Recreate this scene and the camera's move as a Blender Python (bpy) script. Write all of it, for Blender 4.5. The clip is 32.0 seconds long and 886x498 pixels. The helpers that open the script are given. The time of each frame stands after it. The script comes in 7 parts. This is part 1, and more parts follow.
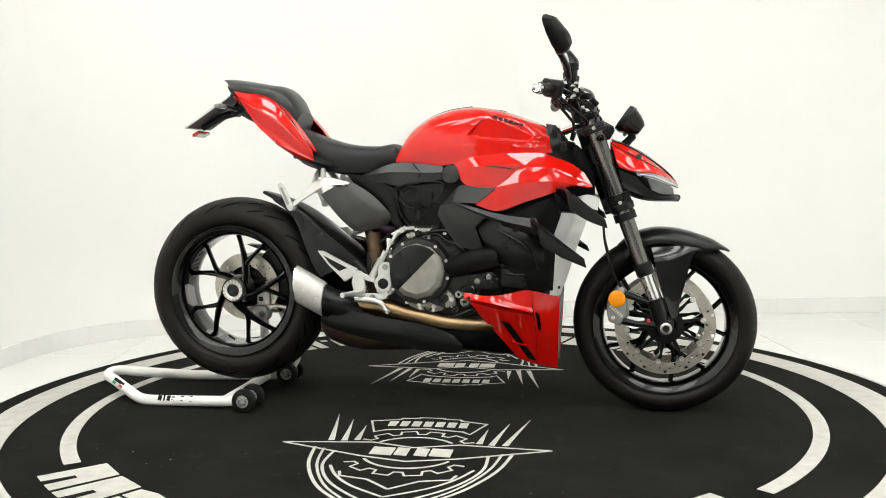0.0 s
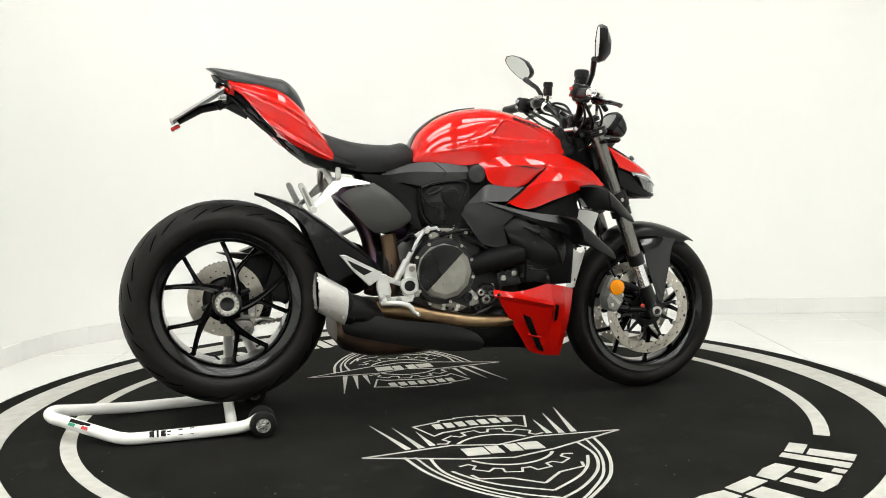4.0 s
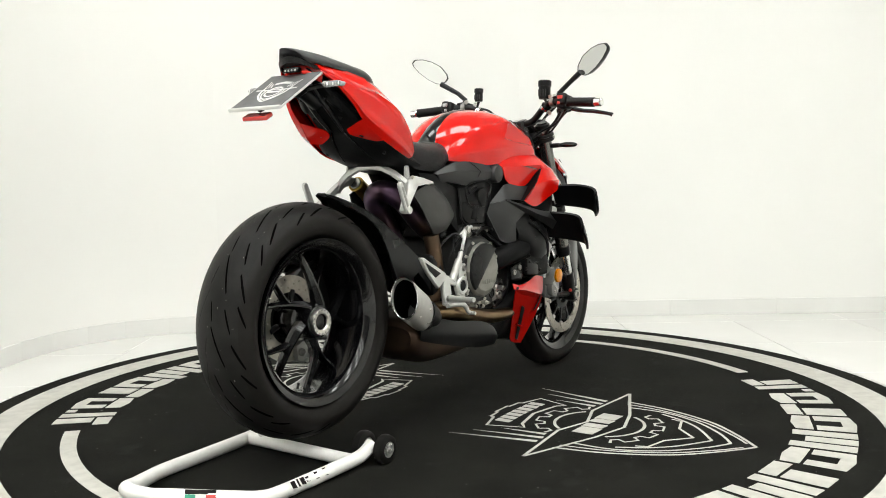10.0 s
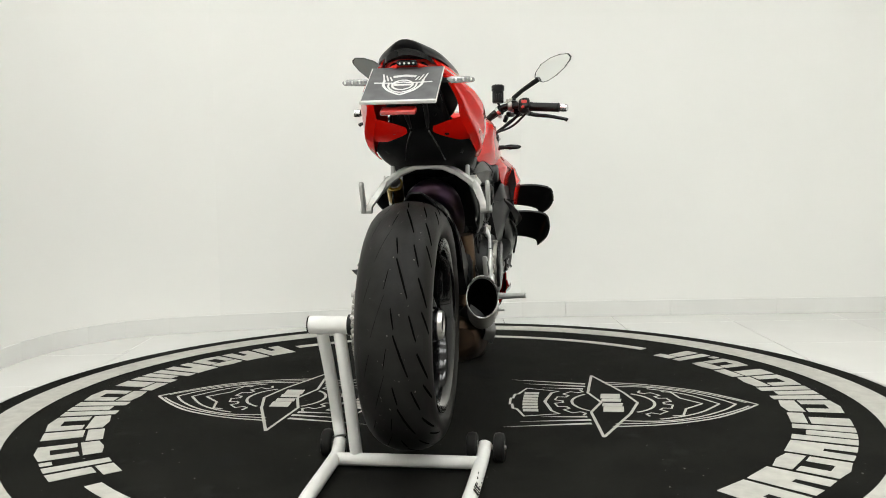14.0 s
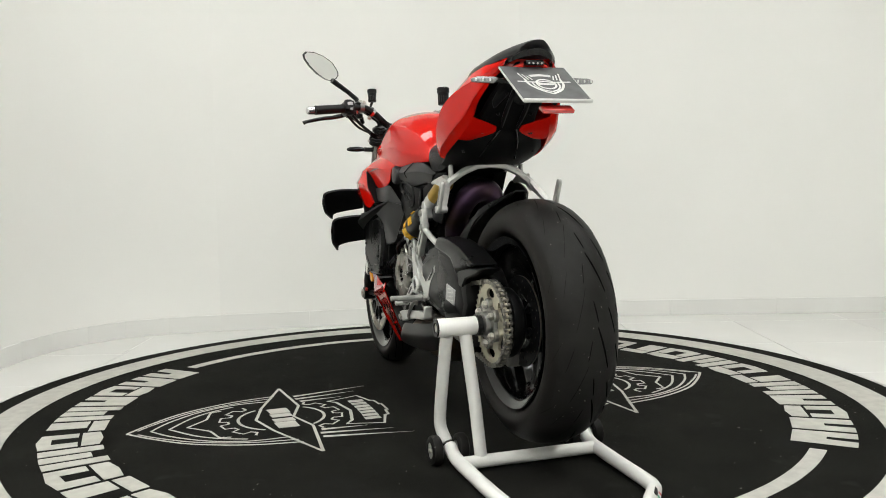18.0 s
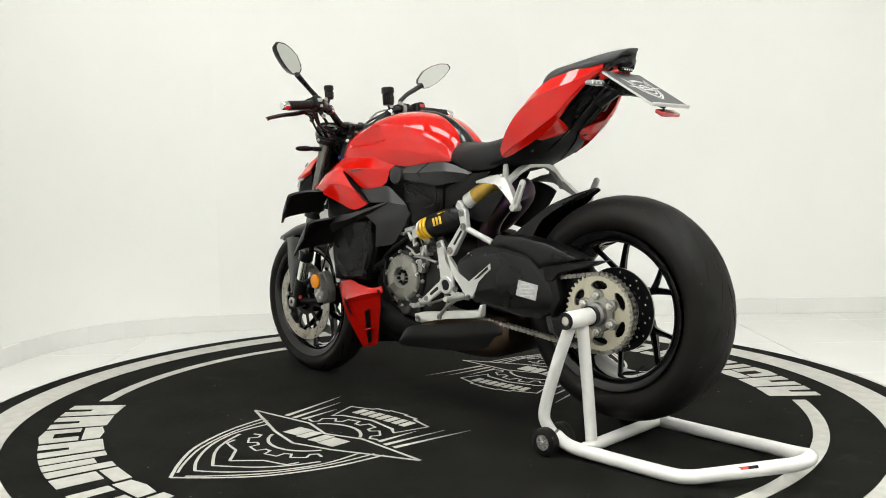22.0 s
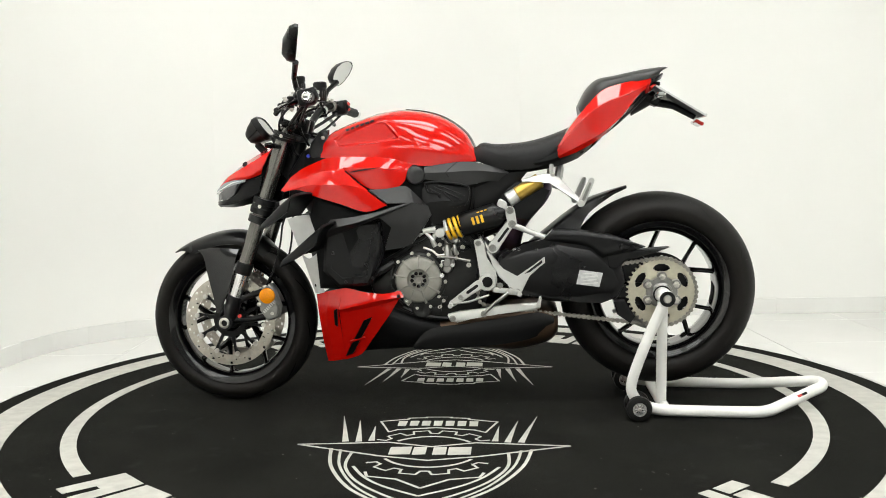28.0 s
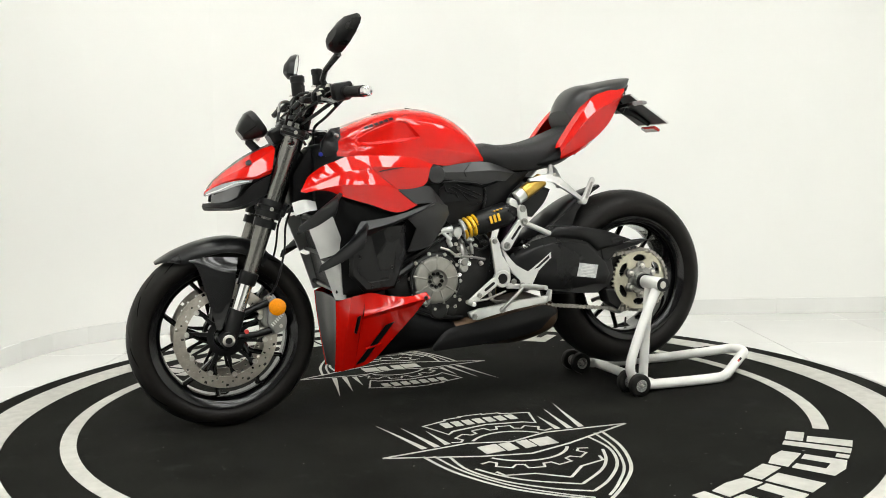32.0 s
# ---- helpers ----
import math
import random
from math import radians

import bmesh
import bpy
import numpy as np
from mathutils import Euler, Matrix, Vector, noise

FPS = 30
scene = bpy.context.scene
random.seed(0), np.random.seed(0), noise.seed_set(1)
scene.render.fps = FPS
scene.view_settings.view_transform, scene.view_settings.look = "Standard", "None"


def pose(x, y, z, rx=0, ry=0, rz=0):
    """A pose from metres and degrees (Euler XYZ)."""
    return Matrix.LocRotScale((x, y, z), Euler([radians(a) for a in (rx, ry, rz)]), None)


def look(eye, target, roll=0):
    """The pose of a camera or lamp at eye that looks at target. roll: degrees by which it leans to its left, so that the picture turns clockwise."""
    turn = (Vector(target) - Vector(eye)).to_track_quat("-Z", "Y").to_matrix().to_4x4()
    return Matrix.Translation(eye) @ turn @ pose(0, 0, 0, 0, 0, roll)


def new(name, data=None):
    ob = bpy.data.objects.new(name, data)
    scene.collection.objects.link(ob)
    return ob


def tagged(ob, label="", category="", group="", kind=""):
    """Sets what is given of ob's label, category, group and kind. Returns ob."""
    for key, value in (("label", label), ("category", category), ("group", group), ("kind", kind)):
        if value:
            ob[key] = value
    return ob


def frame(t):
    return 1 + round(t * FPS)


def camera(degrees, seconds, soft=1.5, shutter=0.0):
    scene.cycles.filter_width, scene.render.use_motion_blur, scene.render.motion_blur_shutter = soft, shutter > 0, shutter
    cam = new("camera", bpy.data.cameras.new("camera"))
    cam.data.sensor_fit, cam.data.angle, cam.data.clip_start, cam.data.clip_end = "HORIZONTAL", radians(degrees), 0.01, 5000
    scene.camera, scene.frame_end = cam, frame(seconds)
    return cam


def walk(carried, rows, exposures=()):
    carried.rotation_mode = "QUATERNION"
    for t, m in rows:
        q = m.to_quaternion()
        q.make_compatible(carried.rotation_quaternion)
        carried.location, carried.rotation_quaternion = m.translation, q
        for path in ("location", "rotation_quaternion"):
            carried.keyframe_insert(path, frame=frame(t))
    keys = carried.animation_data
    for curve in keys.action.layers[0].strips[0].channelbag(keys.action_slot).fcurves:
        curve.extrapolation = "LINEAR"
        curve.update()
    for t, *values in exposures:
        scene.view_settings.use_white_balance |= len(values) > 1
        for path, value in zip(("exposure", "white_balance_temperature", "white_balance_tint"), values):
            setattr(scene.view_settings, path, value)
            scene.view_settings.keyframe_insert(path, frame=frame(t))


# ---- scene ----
cam = camera(53.515, 32.0, soft=0.95)
EYE = (0.0, -3.04, 0.7946)
CAM_POSE = look(EYE, (EYE[0] + 0.00139, EYE[1] + 1.0, EYE[2] - 0.08538), roll=-0.965)
walk(cam, [(0.0, CAM_POSE), (32.0, CAM_POSE)],
     exposures=[(0.0, 0.28), (6.0, 0.29), (8.0, 0.27), (10.0, 0.24), (12.0, 0.05), (13.0, 0.06), (14.0, -0.05), (18.0, -0.13), (19.0, -0.12), (20.0, -0.09), (21.0, 0.05), (22.0, 0.10), (24.0, 0.09), (25.0, 0.09), (28.0, 0.20), (32.0, 0.18)])

# ---- world and light ----
world = bpy.data.worlds.new("world")
scene.world = world
world.use_nodes = True
bg = world.node_tree.nodes["Background"]
bg.inputs["Color"].default_value = (1.0, 0.985, 0.96, 1)
bg.inputs["Strength"].default_value = 0.05
PANEL_GLOW = 9.3

# ---- materials ----
def mat(name, color, rough=0.5, metal=0.0, vary=0.15, scale=30.0, bump=0.0, bump_scale=200.0, coat=0.0,
        emit=None, strength=0.0, spec=0.5, tint=None, island=0.0, detail=4.0):
    m = bpy.data.materials.new(name)
    m.use_nodes = True
    nt = m.node_tree
    b = nt.nodes["Principled BSDF"]
    b.inputs["Roughness"].default_value = rough
    b.inputs["Metallic"].default_value = metal
    b.inputs["Coat Weight"].default_value = coat
    b.inputs["Coat Roughness"].default_value = 0.03
    b.inputs["Specular IOR Level"].default_value = spec
    tc = nt.nodes.new("ShaderNodeTexCoord")
    big = nt.nodes.new("ShaderNodeTexNoise")
    big.inputs["Scale"].default_value = scale
    big.inputs["Detail"].default_value = detail
    nt.links.new(tc.outputs["Object"], big.inputs["Vector"])
    ramp = nt.nodes.new("ShaderNodeValToRGB")
    low = tint or tuple(c * (1 - vary) for c in color)
    ramp.color_ramp.elements[0].position, ramp.color_ramp.elements[1].position = 0.3, 0.7
    ramp.color_ramp.elements[0].color = (*low, 1)
    ramp.color_ramp.elements[1].color = (*[min(1, c * (1 + vary * 0.6)) for c in color], 1)
    nt.links.new(big.outputs["Fac"], ramp.inputs["Fac"])
    nt.links.new(ramp.outputs["Color"], b.inputs["Base Color"])
    fine = nt.nodes.new("ShaderNodeTexNoise")
    fine.inputs["Scale"].default_value = bump_scale
    fine.inputs["Detail"].default_value = 3.0
    nt.links.new(tc.outputs["Object"], fine.inputs["Vector"])
    rr = nt.nodes.new("ShaderNodeMapRange")
    rr.inputs["To Min"].default_value, rr.inputs["To Max"].default_value = max(0.02, rough * 0.85), min(1, rough * 1.15)
    nt.links.new(big.outputs["Fac"], rr.inputs["Value"])
    nt.links.new(rr.outputs["Result"], b.inputs["Roughness"])
    if bump:
        bp = nt.nodes.new("ShaderNodeBump")
        bp.inputs["Strength"].default_value = bump
        bp.inputs["Distance"].default_value = 0.002
        nt.links.new(fine.outputs["Fac"], bp.inputs["Height"])
        nt.links.new(bp.outputs["Normal"], b.inputs["Normal"])
    if emit:
        b.inputs["Emission Color"].default_value = (*emit, 1)
        b.inputs["Emission Strength"].default_value = strength
    return m


RED = mat("red_paint", (0.56, 0.0055, 0.0022), 0.4, vary=0.04, scale=8, coat=1.0, spec=0.0)
BLACK_SATIN = mat("black_satin_plastic", (0.0060, 0.0060, 0.0062), 0.28, vary=0.08, scale=6, bump=0.03, bump_scale=500, spec=0.24)
BLACK_MATT = mat("black_matt_plastic", (0.0055, 0.0055, 0.0057), 0.34, vary=0.10, scale=6, bump=0.05, bump_scale=500, spec=0.20)
# the black plastic again, darkened to carry the shade of underparts and gaps
BLACK_SHADED = mat("shaded_black_plastic", (0.0050, 0.0050, 0.0052), 0.45, vary=0.25, scale=18, bump=0.15, bump_scale=600, spec=0.09)
GREY_PLASTIC = mat("dark_grey_plastic", (0.017, 0.017, 0.0175), 0.32, vary=0.10, scale=6, bump=0.06, bump_scale=500, spec=0.42)
BLACK_GLOSS = mat("black_gloss_paint", (0.003, 0.003, 0.0034), 0.17, vary=0.2, scale=12, coat=0.45, spec=0.26)
SEAT = mat("seat_vinyl", (0.013, 0.013, 0.0135), 0.45, vary=0.2, scale=25, bump=0.35, bump_scale=1200, spec=0.22)
RUBBER_WALL = mat("tyre_wall_rubber", (0.0074, 0.0067, 0.0060), 0.45, vary=0.3, scale=14, bump=0.1, bump_scale=400, tint=(0.0070, 0.0058, 0.0050), spec=0.16)
LAMP_GREY = mat("grey_lamp_lens", (0.09, 0.09, 0.093), 0.12, 0.2, vary=0.15, scale=30, coat=1.0)
RUBBER = mat("tyre_rubber", (0.0125, 0.0120, 0.0112), 0.48, vary=0.3, scale=14, bump=0.15, bump_scale=500, tint=(0.0068, 0.0063, 0.0058), spec=0.14)
GROOVE = mat("tyre_groove", (0.0015, 0.0015, 0.0015), 0.9, spec=0.02)
STEEL = mat("brushed_steel", (0.62, 0.60, 0.56), 0.3, 1.0, vary=0.12, scale=60, bump=0.05)
ALU = mat("cast_aluminium", (0.56, 0.56, 0.54), 0.46, 0.7, vary=0.1, scale=50, bump=0.15, bump_scale=600)
ALU_LIGHT = mat("silver_painted_aluminium", (0.60, 0.60, 0.58), 0.34, 0.5, vary=0.06, scale=40, bump=0.08, bump_scale=600)
DISC = mat("brake_disc_steel", (0.47, 0.44, 0.385), 0.36, 1.0, vary=0.12, scale=80)
CHROME = mat("chrome", (0.75, 0.75, 0.75), 0.12, 1.0, vary=0.05)
ENGINE_GREY = mat("engine_grey", (0.27, 0.262, 0.235), 0.45, 0.6, vary=0.15, scale=40, bump=0.2, bump_scale=500)
ENGINE_BLACK = mat("engine_black", (0.012, 0.012, 0.0115), 0.38, 0.2, vary=0.4, scale=25, bump=0.25, bump_scale=300, spec=0.4)
FORK_GREY = mat("fork_anodised_grey", (0.17, 0.165, 0.155), 0.25, 0.9, vary=0.02, scale=30)
EXHAUST = mat("heat_tinted_steel", (0.30, 0.225, 0.12), 0.3, 1.0, vary=0.3, scale=9, tint=(0.20, 0.12, 0.07))
EXHAUST_BROWN = mat("scorched_steel", (0.10, 0.065, 0.04), 0.42, 0.9, vary=0.4, scale=7, tint=(0.05, 0.032, 0.025))
PURPLE_STEEL = mat("blued_steel", (0.06, 0.035, 0.07), 0.35, 0.9, vary=0.5, scale=12, tint=(0.05, 0.03, 0.02))
TIP_METAL = mat("silencer_sleeve", (0.50, 0.49, 0.46), 0.50, 0.5, vary=0.06, scale=60)
GOLD = mat("gold_anodised", (0.50, 0.32, 0.07), 0.3, 0.9, vary=0.1, scale=60)
YELLOW = mat("yellow_spring_paint", (0.75, 0.42, 0.01), 0.35, 0.0, vary=0.08, coat=0.5)
WHITE_PAINT = mat("white_stand_paint", (0.80, 0.79, 0.76), 0.35, 0.0, vary=0.05, scale=20, coat=0.3, bump=0.05)
AMBER = mat("amber_lens", (0.82, 0.27, 0.003), 0.25, vary=0.2, scale=220, coat=0.2, spec=0.2)
RED_LENS = mat("red_lens", (0.45, 0.02, 0.015), 0.15, vary=0.1, coat=0.8)
CLEAR = mat("clear_lens", (0.34, 0.34, 0.345), 0.12, 0.3, vary=0.12, scale=60, coat=0.8)
GLASS_DARK = mat("dark_lamp_glass", (0.02, 0.02, 0.021), 0.08, 0.0, vary=0.1, scale=20, coat=1.0)
CALIPER = mat("grey_caliper_paint", (0.27, 0.267, 0.25), 0.42, 0.35, vary=0.08, scale=60, bump=0.12, bump_scale=500)
RED_GLOW = mat("bright_red_lens", (0.75, 0.03, 0.02), 0.15, vary=0.05, coat=0.6)
MIRROR = mat("mirror_glass", (0.66, 0.67, 0.66), 0.02, 1.0, vary=0.0)
DARK_STEEL = mat("dark_steel", (0.30, 0.295, 0.28), 0.32, 0.95, vary=0.12, scale=60)
CHAIN = mat("chain_steel", (0.33, 0.315, 0.285), 0.35, 1.0, vary=0.3, scale=200)
SPROCKET = mat("pale_anodised_sprocket", (0.55, 0.52, 0.41), 0.4, 0.7, vary=0.08, scale=60)
CARPET = mat("black_carpet", (0.0130, 0.0129, 0.0113), 0.95, vary=0.35, scale=5, bump=0.6, bump_scale=1500, spec=0.03, detail=8)
WHITE_PRINT = mat("white_print_on_carpet", (0.49, 0.48, 0.44), 0.85, vary=0.12, scale=25, bump=0.4, bump_scale=1500, spec=0.2)
TRIM = mat("metal_edge_trim", (0.42, 0.42, 0.40), 0.45, 0.6, vary=0.35, scale=18)
WALL = mat("white_wall_paint", (0.86, 0.855, 0.825), 0.8, vary=0.015, scale=1.5, bump=0.05, bump_scale=120, detail=8)
WALL_GREY = mat("dark_grey_wall_paint", (0.16, 0.16, 0.155), 0.8, vary=0.03, scale=1.5, bump=0.05, bump_scale=120)
TILE = mat("white_floor_tile", (0.74, 0.735, 0.71), 0.16, vary=0.02, scale=2.5, spec=0.4)
GROUT = mat("tile_joint", (0.70, 0.69, 0.66), 0.8)
SKIRT = mat("white_skirting_tile", (0.78, 0.775, 0.75), 0.3, vary=0.03, scale=4)
CEIL = mat("pale_ceiling", (0.55, 0.545, 0.53), 0.9, vary=0.01, scale=2)
GLOW = mat("lamp_diffuser", (0.9, 0.9, 0.9), 0.6, emit=(0.985, 1.0, 0.965), strength=PANEL_GLOW)
SILVER_TRIM = mat("silver_trim_plastic", (0.56, 0.56, 0.545), 0.38, 0.25, vary=0.08, scale=20)
PLATE = mat("plate_grey_print", (0.10, 0.10, 0.102), 0.5, vary=0.3, scale=25, coat=0.05, spec=0.2)
PRINT_DARK = mat("dark_print", (0.012, 0.010, 0.010), 0.6, spec=0.08)
PRINT_LIGHT = mat("light_print", (0.62, 0.62, 0.60), 0.5)
PRINT_GREEN = mat("green_print", (0.02, 0.28, 0.16), 0.5)
PRINT_RED = mat("red_print", (0.55, 0.04, 0.03), 0.5)
LABEL_GREY = mat("grey_sticker", (0.52, 0.52, 0.52), 0.5, vary=0.25, scale=60)
RADIATOR = mat("radiator_core", (0.035, 0.035, 0.034), 0.5, 0.5, bump=0.8, bump_scale=260)
BLUE = mat("blue_anodised", (0.02, 0.03, 0.30), 0.3, 0.6)
CARBON_GREY = mat("graphite_shield", (0.045, 0.0445, 0.042), 0.45, 0.4, vary=0.1, scale=12)


def speckle(m, scale, edge, color, sharp=0.03):
    """Scattered light dust on a material."""
    nt = m.node_tree
    b = nt.nodes["Principled BSDF"]
    old = b.inputs["Base Color"].links[0].from_socket
    tc = nt.nodes.new("ShaderNodeTexCoord")
    n = nt.nodes.new("ShaderNodeTexNoise")
    n.inputs["Scale"].default_value, n.inputs["Detail"].default_value, n.inputs["Roughness"].default_value = scale, 2.0, 0.6
    nt.links.new(tc.outputs["Object"], n.inputs["Vector"])
    mr = nt.nodes.new("ShaderNodeMapRange")
    mr.inputs["From Min"].default_value, mr.inputs["From Max"].default_value = edge, edge + sharp
    nt.links.new(n.outputs["Fac"], mr.inputs["Value"])
    mx = nt.nodes.new("ShaderNodeMix")
    mx.data_type = "RGBA"
    nt.links.new(mr.outputs["Result"], mx.inputs["Factor"])
    nt.links.new(old, mx.inputs[6])
    mx.inputs[7].default_value = (*color, 1)
    nt.links.new(mx.outputs[2], b.inputs["Base Color"])


speckle(CARPET, 62, 0.735, (0.22, 0.22, 0.20))
speckle(CARPET, 9, 0.62, (0.0175, 0.0175, 0.016), 0.12)
speckle(CARPET, 3.2, 0.60, (0.013, 0.013, 0.0125), 0.15)
speckle(RUBBER, 95, 0.715, (0.12, 0.115, 0.105))
speckle(TRIM, 60, 0.55, (0.75, 0.74, 0.70), 0.1)


# ---- mesh tools ----
def B():
    return bmesh.new()


def part(name, bm, material, parent=None, label="", angle=38):
    bmesh.ops.remove_doubles(bm, verts=bm.verts, dist=0.00002)
    bmesh.ops.recalc_face_normals(bm, faces=bm.faces)
    lim = radians(angle)
    for f in bm.faces:
        f.smooth = True
    for e in bm.edges:
        if len(e.link_faces) == 2 and e.calc_face_angle(0) > lim:
            e.smooth = False
    me = bpy.data.meshes.new(name)
    bm.to_mesh(me)
    bm.free()
    for m in (material if isinstance(material, (list, tuple)) else [material]):
        me.materials.append(m)
    ob = new(name, me)
    if parent is not None:
        ob.parent = parent
    if label:
        tagged(ob, label)
    return ob


def spline(pts, n):
    """Smooth points through a polyline, n per span."""
    P = [Vector(p) for p in pts]
    out = []
    for i in range(len(P) - 1):
        a, b, c, d = P[max(i - 1, 0)], P[i], P[i + 1], P[min(i + 2, len(P) - 1)]
        for k in range(n):
            t = k / n
            out.append(0.5 * (2 * b + (c - a) * t + (2 * a - 5 * b + 4 * c - d) * t * t + (3 * b - a - 3 * c + d) * t ** 3))
    out.append(P[-1])
    return out


def tube(bm, pts, r, n=12, smooth=0, cap=True):
    P = spline(pts, smooth) if smooth else [Vector(p) for p in pts]
    R = r if isinstance(r, (list, tuple)) else [r] * len(P)
    if len(R) != len(P):
        R = [R[int(i * (len(R) - 1) / (len(P) - 1))] + (R[min(int(i * (len(R) - 1) / (len(P) - 1)) + 1, len(R) - 1)] - R[int(i * (len(R) - 1) / (len(P) - 1))]) * ((i * (len(R) - 1) / (len(P) - 1)) % 1) for i in range(len(P))]
    rings, up = [], None
    for i, p in enumerate(P):
        d = (P[min(i + 1, len(P) - 1)] - P[max(i - 1, 0)]).normalized()
        if up is None:
            up = Vector((0, 0, 1)) if abs(d.z) < 0.9 else Vector((0, 1, 0))
        s = d.cross(up).normalized()
        up = s.cross(d).normalized()
        rings.append([bm.verts.new(p + (s * math.cos(a) + up * math.sin(a)) * R[i]) for a in (2 * math.pi * k / n for k in range(n))])
    for a, b in zip(rings, rings[1:]):
        for k in range(n):
            bm.faces.new((a[k], a[(k + 1) % n], b[(k + 1) % n], b[k]))
    if cap:
        bm.faces.new(rings[0][::-1])
        bm.faces.new(rings[-1])
    return bm


def lathe(bm, prof, origin, axis=(0, 1, 0), n=48, closed=False, index=0):
    """Turns a profile of (along, radius) about an axis."""
    ax = Vector(axis).normalized()
    u = ax.cross(Vector((0, 0, 1)) if abs(ax.z) < 0.9 else Vector((1, 0, 0))).normalized()
    w = ax.cross(u)
    o = Vector(origin)
    rings = []
    for al, r in prof:
        if r < 1e-6:
            rings.append([bm.verts.new(o + ax * al)] * n)
        else:
            rings.append([bm.verts.new(o + ax * al + (u * math.cos(2 * math.pi * k / n) + w * math.sin(2 * math.pi * k / n)) * r) for k in range(n)])
    pairs = list(zip(rings, rings[1:])) + ([(rings[-1], rings[0])] if closed else [])
    for a, b in pairs:
        for k in range(n):
            q = []
            for v in (a[k], a[(k + 1) % n], b[(k + 1) % n], b[k]):
                if v not in q:
                    q.append(v)
            if len(q) > 2:
                bm.faces.new(q).material_index = index
    return bm


def rod(bm, p0, p1, r, n=16, r1=None, bev=0.0015):
    p0, p1 = Vector(p0), Vector(p1)
    L = (p1 - p0).length
    r1 = r if r1 is None else r1
    bev = min(bev, r * 0.4, L * 0.3)
    return lathe(bm, [(0, 0), (0, r - bev), (bev, r), (L - bev, r1), (L, r1 - bev), (L, 0)], p0, p1 - p0, n)


def prism(bm, pts, vec, bev=0.003, seg=1):
    """A flat outline pushed along vec, its edges rounded."""
    v = Vector(vec)
    a = [bm.verts.new(p) for p in pts]
    b = [bm.verts.new(Vector(p) + v) for p in pts]
    fs = [bm.faces.new(a), bm.faces.new(b[::-1])]
    for i in range(len(a)):
        j = (i + 1) % len(a)
        fs.append(bm.faces.new((a[j], a[i], b[i], b[j])))
    if bev:
        es = list({e for f in fs for e in f.edges})
        bmesh.ops.bevel(bm, geom=es, offset=bev, segments=seg, profile=0.5, affect="EDGES", clamp_overlap=True)
    return bm


def side(pts, y):
    return [(x, y, z) for x, z in pts]


def box(bm, c, size, bev=0.004, rot=(0, 0, 0), seg=1):
    m = pose(*c, *rot)
    sx, sy, sz = (s / 2 for s in size)
    pts = [m @ Vector(p) for p in ((-sx, -sy, -sz), (sx, -sy, -sz), (sx, sy, -sz), (-sx, sy, -sz))]
    return prism(bm, pts, m.to_3x3() @ Vector((0, 0, 2 * sz)), bev, seg)


def grid(bm, rows, nu=4, nv=4, mirror=False, thick=0.0, index=0, relax=0):
    """A smooth sheet through rows of points; mirrored in y, or given a thickness."""
    if mirror:
        rows = [[(x, -y, z) for x, y, z in reversed(r[1:])] + list(r) for r in rows]
    cols = [spline(r, nv) for r in rows]
    G = list(zip(*[spline(c, nu) for c in zip(*cols)]))
    H, W = len(G), len(G[0])
    G = [list(q) for q in G]
    for _ in range(relax):
        N = [list(q) for q in G]
        for i in range(1, H - 1):
            for j in range(1, W - 1):
                N[i][j] = G[i][j] * .5 + (G[i - 1][j] + G[i + 1][j] + G[i][j - 1] + G[i][j + 1]) * .125
        G = N
    V = [[bm.verts.new(p) for p in r] for r in G]
    fs = []
    for i in range(H - 1):
        for j in range(W - 1):
            f = bm.faces.new((V[i][j], V[i][j + 1], V[i + 1][j + 1], V[i + 1][j]))
            f.material_index = index
            fs.append(f)
    if thick:
        bmesh.ops.remove_doubles(bm, verts=[v for r in V for v in r], dist=0.0001)
        fs = [f for f in fs if f.is_valid]
        bmesh.ops.solidify(bm, geom=fs, thickness=thick)
    return bm


def closed_loft(bm, rows, nu=4, nv=3):
    """Half profiles from the top middle to the bottom edge, mirrored, closed below and at both ends."""
    full = [[(x, -y, z) for x, y, z in reversed(r[1:])] + list(r) for r in rows]
    cols = [spline(r, nv) for r in full]
    G = list(zip(*[spline(c, nu) for c in zip(*cols)]))
    V = [[bm.verts.new(p) for p in r] for r in G]
    W = len(V[0])
    for a, b in zip(V, V[1:]):
        for j in range(W):
            k = (j + 1) % W
            bm.faces.new((a[j], a[k], b[k], b[j]))
    bm.faces.new(V[0])
    bm.faces.new(V[-1][::-1])
    return bm


def panel(bm, pts, thick, edge=0.006, lift=0.004, bulge=0.0, wide=0.03):
    """A moulded cover: an outline of points seen from outside, with a rolled edge and a raised middle."""
    s = 1 if sum(p[1] for p in pts) >= 0 else -1
    a = [bm.verts.new(p) for p in pts]
    b = [bm.verts.new((x, y - s * thick, z)) for x, y, z in pts]
    f = bm.faces.new(a)
    f.normal_update()
    if f.normal.y * s < 0:
        f.normal_flip()
    bm.faces.new(b[::-1])
    for i in range(len(a)):
        j = (i + 1) % len(a)
        bm.faces.new((a[j], a[i], b[i], b[j]))
    bmesh.ops.inset_region(bm, faces=[f], thickness=edge, depth=lift, use_even_offset=True)
    if bulge:
        bmesh.ops.inset_region(bm, faces=[f], thickness=wide, depth=bulge, use_even_offset=True)
    bmesh.ops.triangulate(bm, faces=[f])
    return bm


